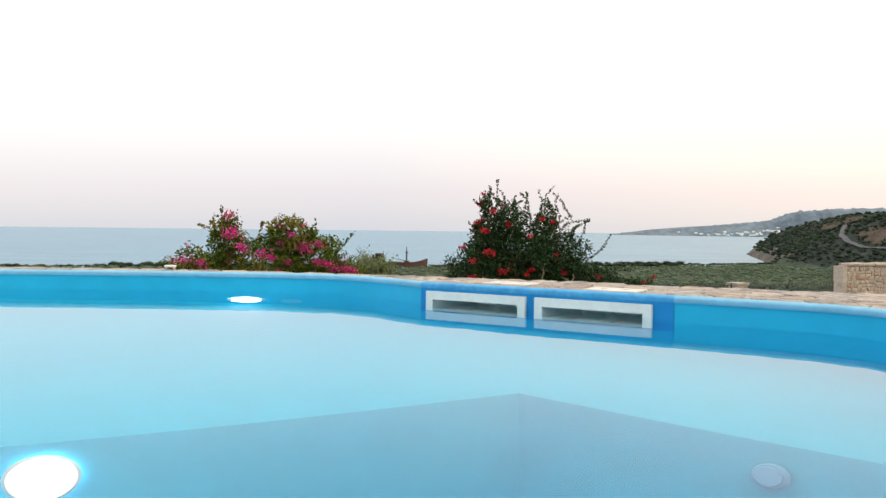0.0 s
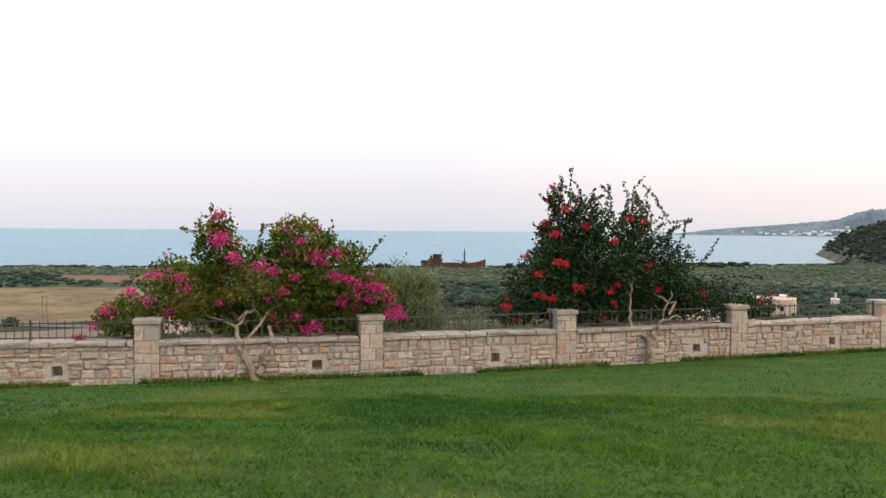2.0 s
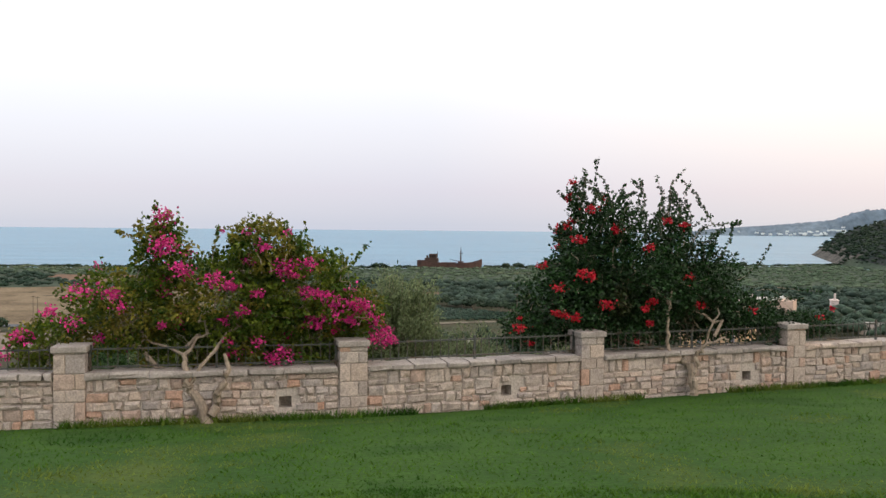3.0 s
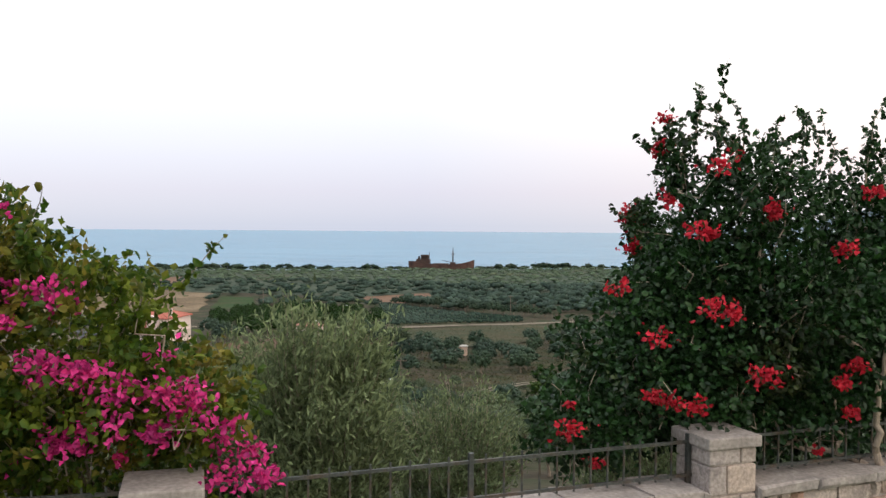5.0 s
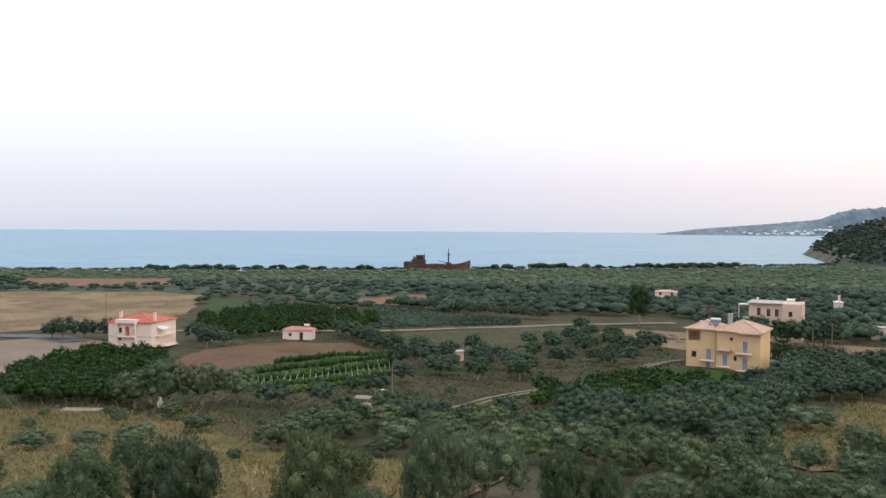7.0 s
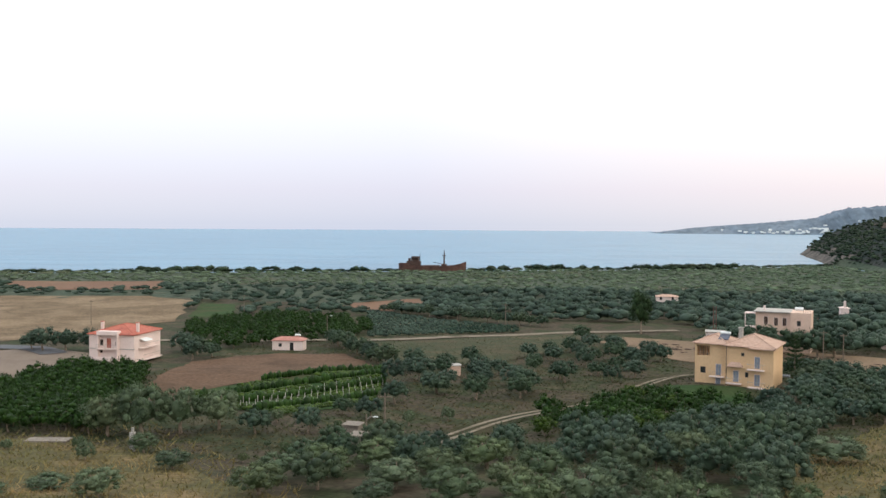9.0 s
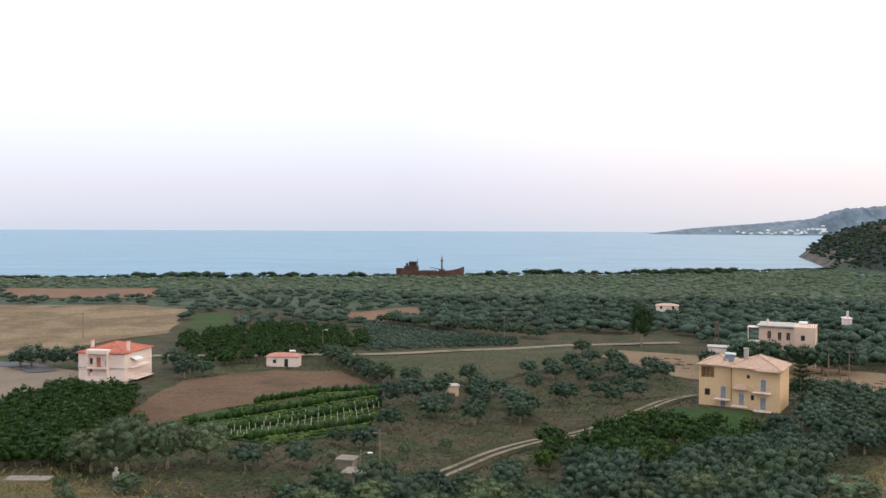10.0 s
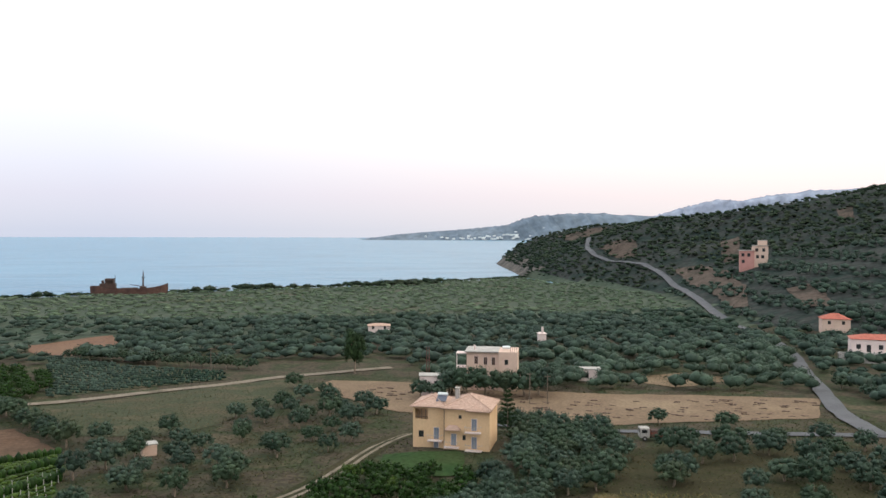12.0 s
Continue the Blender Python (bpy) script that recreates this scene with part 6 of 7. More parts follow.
# ---- poles, truck and field clutter ----
def pole(x, y, h, label, arm=False, lamp=False):
    p = thing("utility_pole", label, "pole", "wooden poles across the fields", at=(x, y, drape(x, y)))
    part("shaft", tube(bmesh.new(), [(0, 0, -0.5), (0, 0, h)], [0.13, 0.085], 8), M_WOODPOLE, p)
    if arm:
        part("crossarm", boxes(((-0.8, -0.05, h - 0.5), (0.8, 0.05, h - 0.38))), M_WOODPOLE, p)
    if lamp:
        a = part("lamp_arm", tube(bmesh.new(), [(0, 0, h - 0.6), (0.5, -0.2, h - 0.2), (1.1, -0.4, h - 0.15)], [0.04, 0.035, 0.03], 6), M_CONCRETE, p)
        part("lamp_head", bevel_box((0.9, -0.55, h - 0.25), (1.5, -0.25, h - 0.12), 0.03), M_WHITEPLASTIC, a)
    return p


pole(-19.6, 128.5, 6.6, "grey wooden utility pole beside the concrete shed", True)
pole(-22.6, 132.5, 3.4, "short pole with a small lamp by the shed", False, True)
pole(-60.5, 262.0, 6.5, "street light pole at the orchard edge", False, True)
pole(-142.0, 284.0, 8.0, "wooden utility pole in the stubble field", True)
pole(-103.0, 314.0, 8.0, "wooden utility pole among the orchards", True)
pole(-12.5, 298.0, 7.5, "wooden utility pole at the farm road", True)
pole(62.0, 232.0, 7.5, "wooden utility pole at the hay field edge", True)
pole(66.0, 231.0, 7.0, "wooden utility pole at the hay field edge", True)
pole(-148.0, 236.0, 8.0, "wooden utility pole beside the yard", True)
pole(-152.0, 240.0, 8.0, "wooden utility pole beside the yard", True)

post = thing("stone_post", "narrow white broken concrete post in dry grass", "post", at=(-46.9, 121.5, drape(-47, 121.5)))
part("shaft", bevel_box((-0.3, -0.25, -0.3), (0.25, 0.25, 2.2), 0.06), M_CONCRETE, post)
part("stub", bevel_box((0.2, -0.2, 0.7), (0.75, 0.2, 1.3), 0.06), M_CONCRETE, post)
part("tip", bevel_box((-0.15, -0.15, 2.2), (0.12, 0.15, 2.7), 0.05), M_CONCRETE, post)

crane = thing("rust_mast", "rust-red steel mast behind the yellow house", "mast", at=(44.0, 262.0, drape(44, 262)))
part("mast", boxes(((-0.45, -0.1, 0), (-0.25, 0.1, 10.5)), ((0.25, -0.1, 0), (0.45, 0.1, 10.5))), M_RUST, crane)
for k in range(8):
    part("rung", boxes(((-0.3, -0.05, 1 + k * 1.2), (0.3, 0.05, 1.15 + k * 1.2))), M_RUST, crane)

trk = thing("truck", "old rusty red flatbed truck parked by the lane", "truck", at=(67.6, 186.6, drape(70, 187) + 0.05), rz=-14)
cabp = part("cab", bevel_box((0.2, 0, 0.6), (2.0, 2.1, 2.4), 0.15), M_CONCRETE, trk, "pale truck cab")
part("windscreen", boxes(((0.19, 0.25, 1.5), (0.2, 1.85, 2.15))), M_DARKWIN, cabp)
part("side_window", boxes(((0.55, -0.012, 1.5), (1.5, -0.004, 2.1))), M_DARKWIN, cabp)
bed = part("bed", boxes(((2.1, 0, 0.85), (7.0, 2.2, 1.05)), ((2.1, 0, 1.05), (7.0, 0.08, 1.75)), ((2.1, 2.12, 1.05), (7.0, 2.2, 1.75)), ((6.92, 0.08, 1.05), (7.0, 2.12, 1.75)), ((2.1, 0.08, 1.05), (2.18, 2.12, 2.1))), M_TRUCKRED, trk)
part("load", bevel_box((2.3, 0.2, 1.05), (6.8, 2.0, 1.95), 0.2), M_DARKRUST, bed)
part("chassis", boxes(((0.4, 0.5, 0.5), (6.8, 1.6, 0.8))), M_TYRE, trk)
for x in (1.1, 5.0, 6.1):
    for y in (0.12, 1.9):
        w = bmesh.new()
        bmesh.ops.create_cone(w, cap_ends=True, segments=18, radius1=0.46, radius2=0.46, depth=0.26, matrix=pose(x, y, 0.46, 90, 0, 0))
        wh = part("wheel", w, M_TYRE, trk)
        r = bmesh.new()
        bmesh.ops.create_cone(r, cap_ends=True, segments=14, radius1=0.22, radius2=0.2, depth=0.29, matrix=pose(x, y, 0.46, 90, 0, 0))
        part("rim", r, M_CONCRETE, wh)

# dark windrows on the hay field and crop rows on the vegetable plot
rng = np.random.default_rng(77)


def clumps(name, pts, size, material, label, category, rng, flat=0.6):
    """Many small leafy clumps in one mesh."""
    base = bmesh.new()
    bmesh.ops.create_icosphere(base, subdivisions=1, radius=1.0)
    bv = np.array([v.co[:] for v in base.verts])
    bf = np.array([[v.index for v in f.verts] for f in base.faces])
    base.free()
    n = len(pts)
    s = (size * rng.uniform(0.6, 1.4, n))[:, None, None]
    v = bv[None] * s * np.array([1, 1, flat]) * rng.uniform(0.75, 1.25, (n, len(bv), 1)) + np.asarray(pts)[:, None, :]
    f = bf[None] + (np.arange(n) * len(bv))[:, None, None]
    return tagged(new(name, array_mesh(name, v.reshape(-1, 3), f.reshape(-1, 3), material)), label, category, kind="stuff")


P = []
for k in range(150):
    a = rng.uniform(0, 1)
    x = 24 + 100 * a
    y = np.interp(x, [14, 36, 82, 131], [258, 262, 233, 216]) - rng.uniform(0, 26)
    if inside_poly(np.array(x), np.array(y), HAY):
        for j in range(4):
            P.append((x + j * 0.4 * 0.9, y - j * 0.4 * 0.45, drape(x, y) + 0.2))
clumps("hay_windrow", P, 0.24, M_DARKRUST, "dark heaps of raked hay on the mown field", "hay", rng, 0.5)

d_row, n_row = np.array([0.62, 0.785]), np.array([0.785, -0.62])
P, Q = [], []
for r in range(-14, 18):
    for s in np.arange(-45, 45, 0.55):
        p = np.array([-43.0, 176.0]) + n_row * r * 1.7 + d_row * s + rng.normal(0, 0.12, 2)
        if inside_poly(p[0], p[1], CROPS):
            (Q if r % 5 == 4 else P).append((p[0], p[1], drape(*p) + 0.35))
clumps("vegetable_row", [p for p in P if lumps(p[0], p[1], 3.0) > -0.45], 0.44, M_FIG, "rows of leafy green vegetables", "crops", rng, 0.6)
clumps("staked_row", [(x, y, z + 0.3) for x, y, z in Q], 0.5, M_CITRUS, "taller staked rows of vegetables", "crops", rng, 1.6)
P = []
for r in range(-12, 14):
    for q in np.arange(-45, 45, 0.9):
        p = np.array([-34.0, 302.0]) + np.array([0.50, 0.866]) * r * 3.0 + np.array([0.866, -0.50]) * q + rng.normal(0, 0.15, 2)
        if inside_poly(p[0], p[1], CROPS_FAR):
            P.append((p[0], p[1], drape(*p) + 0.4))
clumps("vine_row", P, 0.5, M_OLIVE_FAR, "low rows of young vines in a dry field", "crops", rng, 0.9)
stk = bmesh.new()
for r in range(2, 9):
    for s in np.arange(-40, 40, 2.6):
        p = np.array([-43.0, 176.0]) + n_row * (r * 1.7 + 0.8) + d_row * s
        if inside_poly(p[0], p[1], CROPS):
            z = drape(*p)
            box(stk, (p[0] - 0.05, p[1] - 0.05, z), (p[0] + 0.05, p[1] + 0.05, z + 1.15))
solid("bean_stake", stk, M_CONCRETE, "pale stakes standing in the vegetable rows", "stakes", kind="stuff")


# ---- trees ----
def blob():
    """Corners and faces of a small round mass."""
    bm = bmesh.new()
    bmesh.ops.create_icosphere(bm, subdivisions=1, radius=1.0)
    v = np.array([q.co[:] for q in bm.verts])
    f = np.array([[q.index for q in t.verts] for t in bm.faces])
    bm.free()
    return v, f


BLOB_V, BLOB_F = blob()


def crown(lobes, n, length, width, rng, inner=0.66, sprigs=0.5, upright=0.8):
    """Leaves laid over the puffs of a crown, sprigs standing out of them, and dark masses inside."""
    p, d = in_lobes(lobes[1:], int(n * 1.7), rng, 0.9)
    c = lobes[0]
    out = np.linalg.norm((p - np.array(c[:3])) / np.array(c[3:6]), axis=1)
    pick = np.argsort(-out + rng.uniform(0, 0.35, len(out)))[:n]
    p, d = p[pick], d[pick]
    k = int(n * sprigs)
    v, f = leaf_cards(p[k:], d[k:] + np.array([0, 0, 0.15]), length, width, rng, 0.1, False, 1.1)
    w, g = leaf_cards(p[:k] + d[:k] * length * 0.25, d[:k] * 0.9 + np.array([0, 0, upright]), length * 1.25, width * 0.6, rng)
    vs, fs, m = [v, w], [f, g + len(v)], len(v) + len(w)
    for i, l in enumerate(lobes):
        vs.append(BLOB_V * np.array(l[3:6]) * (inner if i else 0.74) * rng.uniform(0.85, 1.1, (len(BLOB_V), 1)) + np.array(l[:3]))
        fs.append(BLOB_F + m)
        m += len(BLOB_V)
    return np.concatenate(vs), np.concatenate(fs)


def tree_lobes(r, h, base, count, rng, tall=0.8, puff=(0.22, 0.38)):
    """Rounded puffs set round a crown of radius r whose top is at h and whose underside is at base."""
    mid, half = (h + base) / 2, (h - base) / 2
    out = [(0, 0, mid - 0.05 * half, r * 0.66, r * 0.66, half * 0.72)]
    start = rng.uniform(0, 6.28)
    for k in range(count):
        u = -0.42 + 1.32 * (count - 1 - k + rng.uniform(0.2, 0.8)) / count
        a = start + k * 2.39996 + rng.uniform(-0.35, 0.35)
        q = r * math.sqrt(max(0.06, 1 - u * u)) * rng.uniform(0.56, 0.78)
        s = r * rng.uniform(*puff)
        out.append((q * math.cos(a), q * math.sin(a), mid + u * half * rng.uniform(0.68, 0.84), s, s, s * tall * rng.uniform(0.85, 1.15)))
    return out


def make_tree(kind, seed, r, h, base, count, n, length, width, mat, trunk_r=0.16, bark=M_BARK, tall=0.8, inner=0.70, sprigs=0.3, upright=0.8, puff=(0.22, 0.38)):
    """Trunk and crown meshes of one tree."""
    rng = np.random.default_rng(seed)
    lobes = tree_lobes(r, h, base, count, rng, tall, puff)
    tb = bmesh.new()
    top = Vector((rng.normal(0, 0.12), rng.normal(0, 0.12), base + 0.25 * (h - base)))
    limb(tb, (0, 0, -0.4), top, trunk_r * 1.25, trunk_r * 0.75, rng, 0.05, 3, 6)
    for l in lobes[1:5]:
        limb(tb, top, Vector(l[:3]), trunk_r * 0.6, trunk_r * 0.2, rng, 0.06, 2, 4)
    v, f = crown(lobes, n, length, width, rng, inner, sprigs, upright)
    return mesh_of("trunk", tb, bark), array_mesh("crown", v, f, mat)


def plant(name, label, category, group, meshes, x, y, s, rz, sink=0.0, z=None):
    t = thing(name, label, category, group, at=(x, y, (drape(x, y) if z is None else z) - sink), rz=rz)
    t.scale = (s, s, s * (0.92 + 0.16 * ((x * 7.3 + y * 3.1) % 1)))
    for n, me in zip(("trunk", "crown"), meshes):
        o = new(n, me)
        o.parent = t
    return t


OLIVES = [make_tree("olive", 100 + k, 2.5 + 0.25 * (k % 3), 3.8 + 0.3 * (k % 2), 0.35, 22 + k % 4, 480, 0.36, 0.20, M_OLIVE, puff=(0.17, 0.31)) for k in range(6)]
SLOPE_OLIVES = [make_tree("olive", 120 + k, 2.2 + 0.2 * (k % 2), 3.8 + 0.2 * (k % 3), 0.05, 30 + k % 5, 1800, 0.24, 0.11, M_SLOPE, inner=0.68, sprigs=0.35, puff=(0.14, 0.28)) for k in range(6)]
NEAR_OLIVES = [make_tree("olive", 130 + k, 2.2 + 0.2 * (k % 2), 3.8 + 0.2 * (k % 3), 0.05, 44 + k % 7, 9000, 0.17, 0.060, M_SLOPE, tall=1.15, inner=0.62, sprigs=0.5, upright=1.2, puff=(0.11, 0.24)) for k in range(5)]
CITRUS = [make_tree("citrus", 140 + k, 2.2, 3.1, 0.25, 11, 330, 0.44, 0.30, M_CITRUS, 0.11) for k in range(4)]
FIG = [make_tree("fig", 160 + k, 2.2, 3.6, 0.3, 11, 600, 0.42, 0.32, M_FIG, 0.12) for k in range(2)]

ROADS = [(TRACK, 3.6), (FARMROAD, 3.2), (LANE, 3.4), (MAINROAD, 3.0), (LEFTROAD, 4.5)]
HOUSES = [(33.5, 188.0, 10.5), (-92.5, 210.5, 9.5), (59, 258, 8.0), (-63, 236, 5.5), (41.5, 250, 4.0), (48, 376, 6.5), (103, 339, 4.0), (89, 264, 4.5), (-18.5, 199, 2.6), (-22.8, 131.2, 3.2), (-25, 138, 3.0), (195, 281, 12.5), (219, 333, 8.5), (306, 520, 13.0), (-46.9, 121.5, 2.0), (71, 186, 5.0), (-60, 125, 6.0)]
OPEN = [STUBBLE, REDFIELD, YARD, PLOUGHED, CROPS, SMALLPLOT, MEADOW, CROPS_FAR, BAREPATCH, HAY, DRYSLOPE, DRYRIGHT, GARDENPLOT, SIDEFIELD]


def free(x, y, margin=1.5, fields=True):
    """True where a tree of that radius may stand: off roads, houses and open fields."""
    for line, w in ROADS:
        if float(near_line(np.array(x), np.array(y), line)[0]) < w / 2 + margin:
            return False
    for hx, hy, hr in HOUSES:
        if math.hypot(x - hx, y - hy) < hr:
            return False
    return not (fields and any(bool(inside_poly(np.array(x), np.array(y), p)) for p in OPEN))


def far_trees(name, pts, r, h, material, label, category, seed, cards=34, length=1.0, spread=(0.55, 1.35), masses=3):
    """Many small trees in one mesh: a few uneven masses each, with leaves over them."""
    rng = np.random.default_rng(seed)
    P = np.asarray(pts, float)
    lean, thick = (0.36, (0.5, 0.72)) if masses > 1 else (0.1, (0.7, 0.95))
    n = len(P)
    s = rng.uniform(*spread, n)
    a = rng.uniform(0, 6.28, n)[:, None] + np.arange(masses) * 6.28 / masses + rng.normal(0, 0.3, (n, masses))
    off = np.stack([np.cos(a) * r * lean, np.sin(a) * r * lean, h * (0.50 + rng.uniform(-0.08, 0.14, (n, masses)))], -1) * s[:, None, None]
    mid = P[:, None, :] + off
    rad = np.stack([r * s, r * s, h * 0.46 * s], 1)[:, None, :] * rng.uniform(*thick, (n, masses, 1))
    v = BLOB_V[None, None] * rng.uniform(0.7, 1.1, (n, masses, len(BLOB_V), 1)) * rad[:, :, None, :] + mid[:, :, None, :]
    f = BLOB_F[None] + (np.arange(n * masses) * len(BLOB_V))[:, None, None]
    d = rng.normal(0, 1, (n, cards, 3))
    d[..., 2] = np.abs(d[..., 2]) * 1.1 - 0.25
    d /= np.linalg.norm(d, axis=2)[..., None]
    w = rng.integers(0, masses, (n, cards))
    i = np.arange(n)[:, None]
    c = mid[i, w] + d * rad[i, w] * rng.uniform(0.85, 1.3, (n, cards, 1))
    v2, f2 = leaf_cards(c.reshape(-1, 3), d.reshape(-1, 3), length, length * 0.5, rng, 0.0, False, 0.45)
    me = array_mesh(name, np.concatenate([v.reshape(-1, 3), v2]), np.concatenate([f.reshape(-1, 3), f2 + n * masses * len(BLOB_V)]), material)
    return tagged(new(name, me), label, category, kind="stuff")


PLANTED = []


def orchard(poly, gap, meshes, name, label, group, seed, jitter=0.8, turn=0.5, size=(0.8, 1.15), skip=0.08, row=None, fields=True, margin=1.2, joined=False):
    spots = []
    rng = np.random.default_rng(seed)
    cx, cy = np.mean([p[0] for p in poly]), np.mean([p[1] for p in poly])
    R = max(math.hypot(p[0] - cx, p[1] - cy) for p in poly)
    c, s = math.cos(turn), math.sin(turn)
    for i in np.arange(-R, R, gap):
        for j in np.arange(-R, R, row or gap):
            x = cx + c * i - s * j + rng.normal(0, jitter)
            y = cy + s * i + c * j + rng.normal(0, jitter)
            u, k, a, q = rng.uniform(), rng.integers(len(meshes)), rng.uniform(0, 360), rng.uniform(*size)
            if u < skip or not bool(inside_poly(np.array(x), np.array(y), poly)) or not free(x, y, margin, fields):
                continue
            if any(abs(px - x) < gap * 0.55 and abs(py - y) < gap * 0.55 for px, py in PLANTED):
                continue
            PLANTED.append((x, y))
            if joined:
                spots.append((x, y, drape(x, y)))
            else:
                plant(name, label, "tree", group, meshes[k], x, y, q, a)
    if joined:
        far_trees(name, spots, 2.9, 4.4, M_OLIVE, label, "olive grove", seed + 1, 130, 0.62)


# trees of the slope below the garden: place, height and half width
SLOPE = [(-7.7, 50.0, 4.2, 2.0), (-13.1, 51.0, 3.6, 1.7), (-14.4, 47.5, 2.8, 1.5), (-3.9, 70.0, 4.1, 2.8), (0.3, 61.0, 3.8, 1.3), (-5.2, 59.0, 4.9, 1.7), (2.2, 62.0, 3.0, 0.9), (-5.3, 46.0, 2.2, 0.9),
         (9.3, 94.0, 3.4, 3.2), (5.6, 90.0, 2.7, 2.2), (17.4, 107.0, 4.0, 3.0), (13.6, 122.0, 4.4, 3.2), (18.6, 124.0, 4.5, 3.3), (1.8, 100.0, 4.0, 3.0), (-2.2, 96.0, 3.4, 2.9), (10.6, 84.0, 2.2, 2.4), (13.5, 82.0, 2.2, 2.1), (9.5, 70.0, 2.0, 1.9),
         (30.4, 128.0, 3.5, 3.6), (21.4, 84.0, 2.6, 2.4), (14.7, 72.0, 2.2, 1.9), (26.7, 100.0, 4.3, 2.5), (5.7, 68.0, 2.0, 2.1), (-19.1, 52.0, 1.8, 1.5), (-27.0, 75.0, 2.6, 1.5), (-32.9, 80.0, 2.0, 1.3), (-44.5, 92.0, 2.0, 2.0),
         (-25.9, 102.0, 3.1, 2.8), (-22.4, 112.0, 3.4, 3.0), (-14.8, 107.0, 2.9, 3.0), (-26.2, 109.0, 3.1, 2.6), (-45.4, 121.0, 2.4, 1.8), (-38.1, 112.0, 2.2, 2.2), (-44.0, 100.0, 1.6, 2.1), (-37.7, 97.0, 2.7, 2.4),
         (-7.2, 118.0, 3.8, 3.2), (-8.8, 101.0, 3.4, 3.0), (-4.4, 105.0, 3.2, 2.6), (4.5, 106.0, 3.9, 2.9), (-5.0, 88.0, 2.2, 1.9), (-15.5, 101.0, 2.2, 2.0), (-18.0, 117.0, 3.2, 2.8), (-11.5, 112.0, 3.2, 2.8), (-1.5, 112.0, 3.6, 3.0)]
for k, (x, y, tall, half) in enumerate(SLOPE):
    PLANTED.append((x, y))
    near = y < 80
    t = plant("olive_tree", "bushy grey-green wild olive on the slope below the garden" if near else "spreading silvery olive on the lower slope", "tree", "olives on the slope", (NEAR_OLIVES if near else SLOPE_OLIVES)[k % 5], x, y, 1.0, k * 67)
    t.scale = (half / 2.3, half / 2.3, tall / 4.1)

# single trees that stand out first
for x, y, s in ((-51, 132, 1.25), (-55, 131, 1.05), (-47, 134, 1.2), (-43, 137, 1.05), (-58, 134, 0.9), (-37.4, 135, 0.85), (-31, 136.5, 0.85), (-30, 151.2, 0.62), (-25.5, 149, 0.85), 
                (-12.1, 170, 1.1), (-4.1, 178.2, 1.2), (-23.9, 188, 1.2), (-24.5, 164, 1.0), (-16.8, 216, 1.05), (5.7, 238, 1.1), (2.9, 190, 1.15), (-18.9, 174, 0.9), (15.2, 226, 1.15), (19.3, 218.5, 1.1), (25.3, 227, 1.1), (-12, 186, 1.0), (-10, 200, 1.0), (-3, 207, 0.95),
                (58.2, 156, 1.1), (80.2, 177, 1.3), (75.7, 155, 1.05), (86.6, 152, 1.2), (90.3, 179, 0.9), (89.5, 193.5, 0.95), (102, 185.5, 0.95), (9.6, 265, 1.1), (98, 160, 1.1), (70, 140, 1.0), (84, 134, 1.1), (60, 138, 1.0),
                (59.9, 161.2, 1.0), (75.7, 168.8, 1.15), (90.2, 178.3, 0.9), (99.3, 178.1, 1.05), (102.5, 171.1, 1.0), (76.4, 149.3, 1.15), (67.9, 150.1, 0.9), (84.3, 147.7, 1.05), (46.8, 157.2, 1.0), (61.0, 158.9, 1.15), (79.6, 202.7, 0.9), (145.2, 231.7, 1.05), (143.4, 219.5, 1.0), (51.9, 163.9, 1.15), (-18.0, 182.4, 0.9), (-5.0, 173.5, 1.05), (-13.9, 206.3, 1.0), (-27.7, 182.0, 1.15), (2.1, 195.6, 0.9), (-19.4, 174.4, 1.05), (9.7, 223.3, 1.0), (18.6, 218.5, 1.15)):
    low = y < 139 and x < -40
    if free(x, y, 0.4, False):
        PLANTED.append((x, y))
        s *= 1.3 if low else 0.98 if y > 140 else 1.0
        plant("olive_tree", "spreading grey-green olive tree standing alone in dry grass", "tree", "single olive trees", (SLOPE_OLIVES if low else OLIVES)[int(abs(x * 3 + y)) % 5], x, y, s, x * 37 % 360)
for k in range(9):
    x, y = -56.0 + 2.7 * k, 249.5 - 4.9 * k
    PLANTED.append((x, y))
    plant("olive_tree", "olive tree in a row along the ploughed field", "tree", "olive row beside the ploughed field", OLIVES[k % 5], x, y, 1.0 + 0.12 * (k % 3), k * 71)
for k in range(17):
    x, y = -58.0 + 3.55 * k, 330.0 - 2.05 * k
    if free(x, y, 0.4, False):
        PLANTED.append((x, y))
        plant("olive_tree", "olive tree in the front row of a grove", "tree", "front row of the olive grove", OLIVES[k % 5], x, y + 5, 0.9 + 0.1 * (k % 3), k * 53)

for k, (x, y) in enumerate(((46, 247), (50, 245), (54.5, 244), (59, 242.5), (63.5, 241), (68, 243), (47.5, 249.5), (42.6, 244.6), (38.6, 244.2))):
    PLANTED.append((x, y))
    plant("olive_tree", "tall olive tree before the flat-roofed house", "tree", "olives before the flat-roofed house", OLIVES[k % 5], x, y, (1.7 if x > 45 else 0.85) + 0.15 * (k % 3), k * 47)
orchard([(-94, 166), (-96, 189), (-76, 187), (-66, 170), (-59, 148), (-57, 131), (-66, 127), (-80, 140)], 3.5, CITRUS, "citrus_tree", "dense dark green citrus tree in an orchard", "citrus orchard", 201, 0.35, 0.35, (0.85, 1.1), 0.02, 4.0)
orchard([(-4, 141), (1, 160), (10, 170), (18, 182), (34, 170), (24, 150), (12, 140)], 4.0, CITRUS + FIG[:1], "citrus_tree", "leafy green citrus tree among olives", "citrus below the yellow house", 202, 0.7, 0.6, (0.7, 1.15), 0.08)
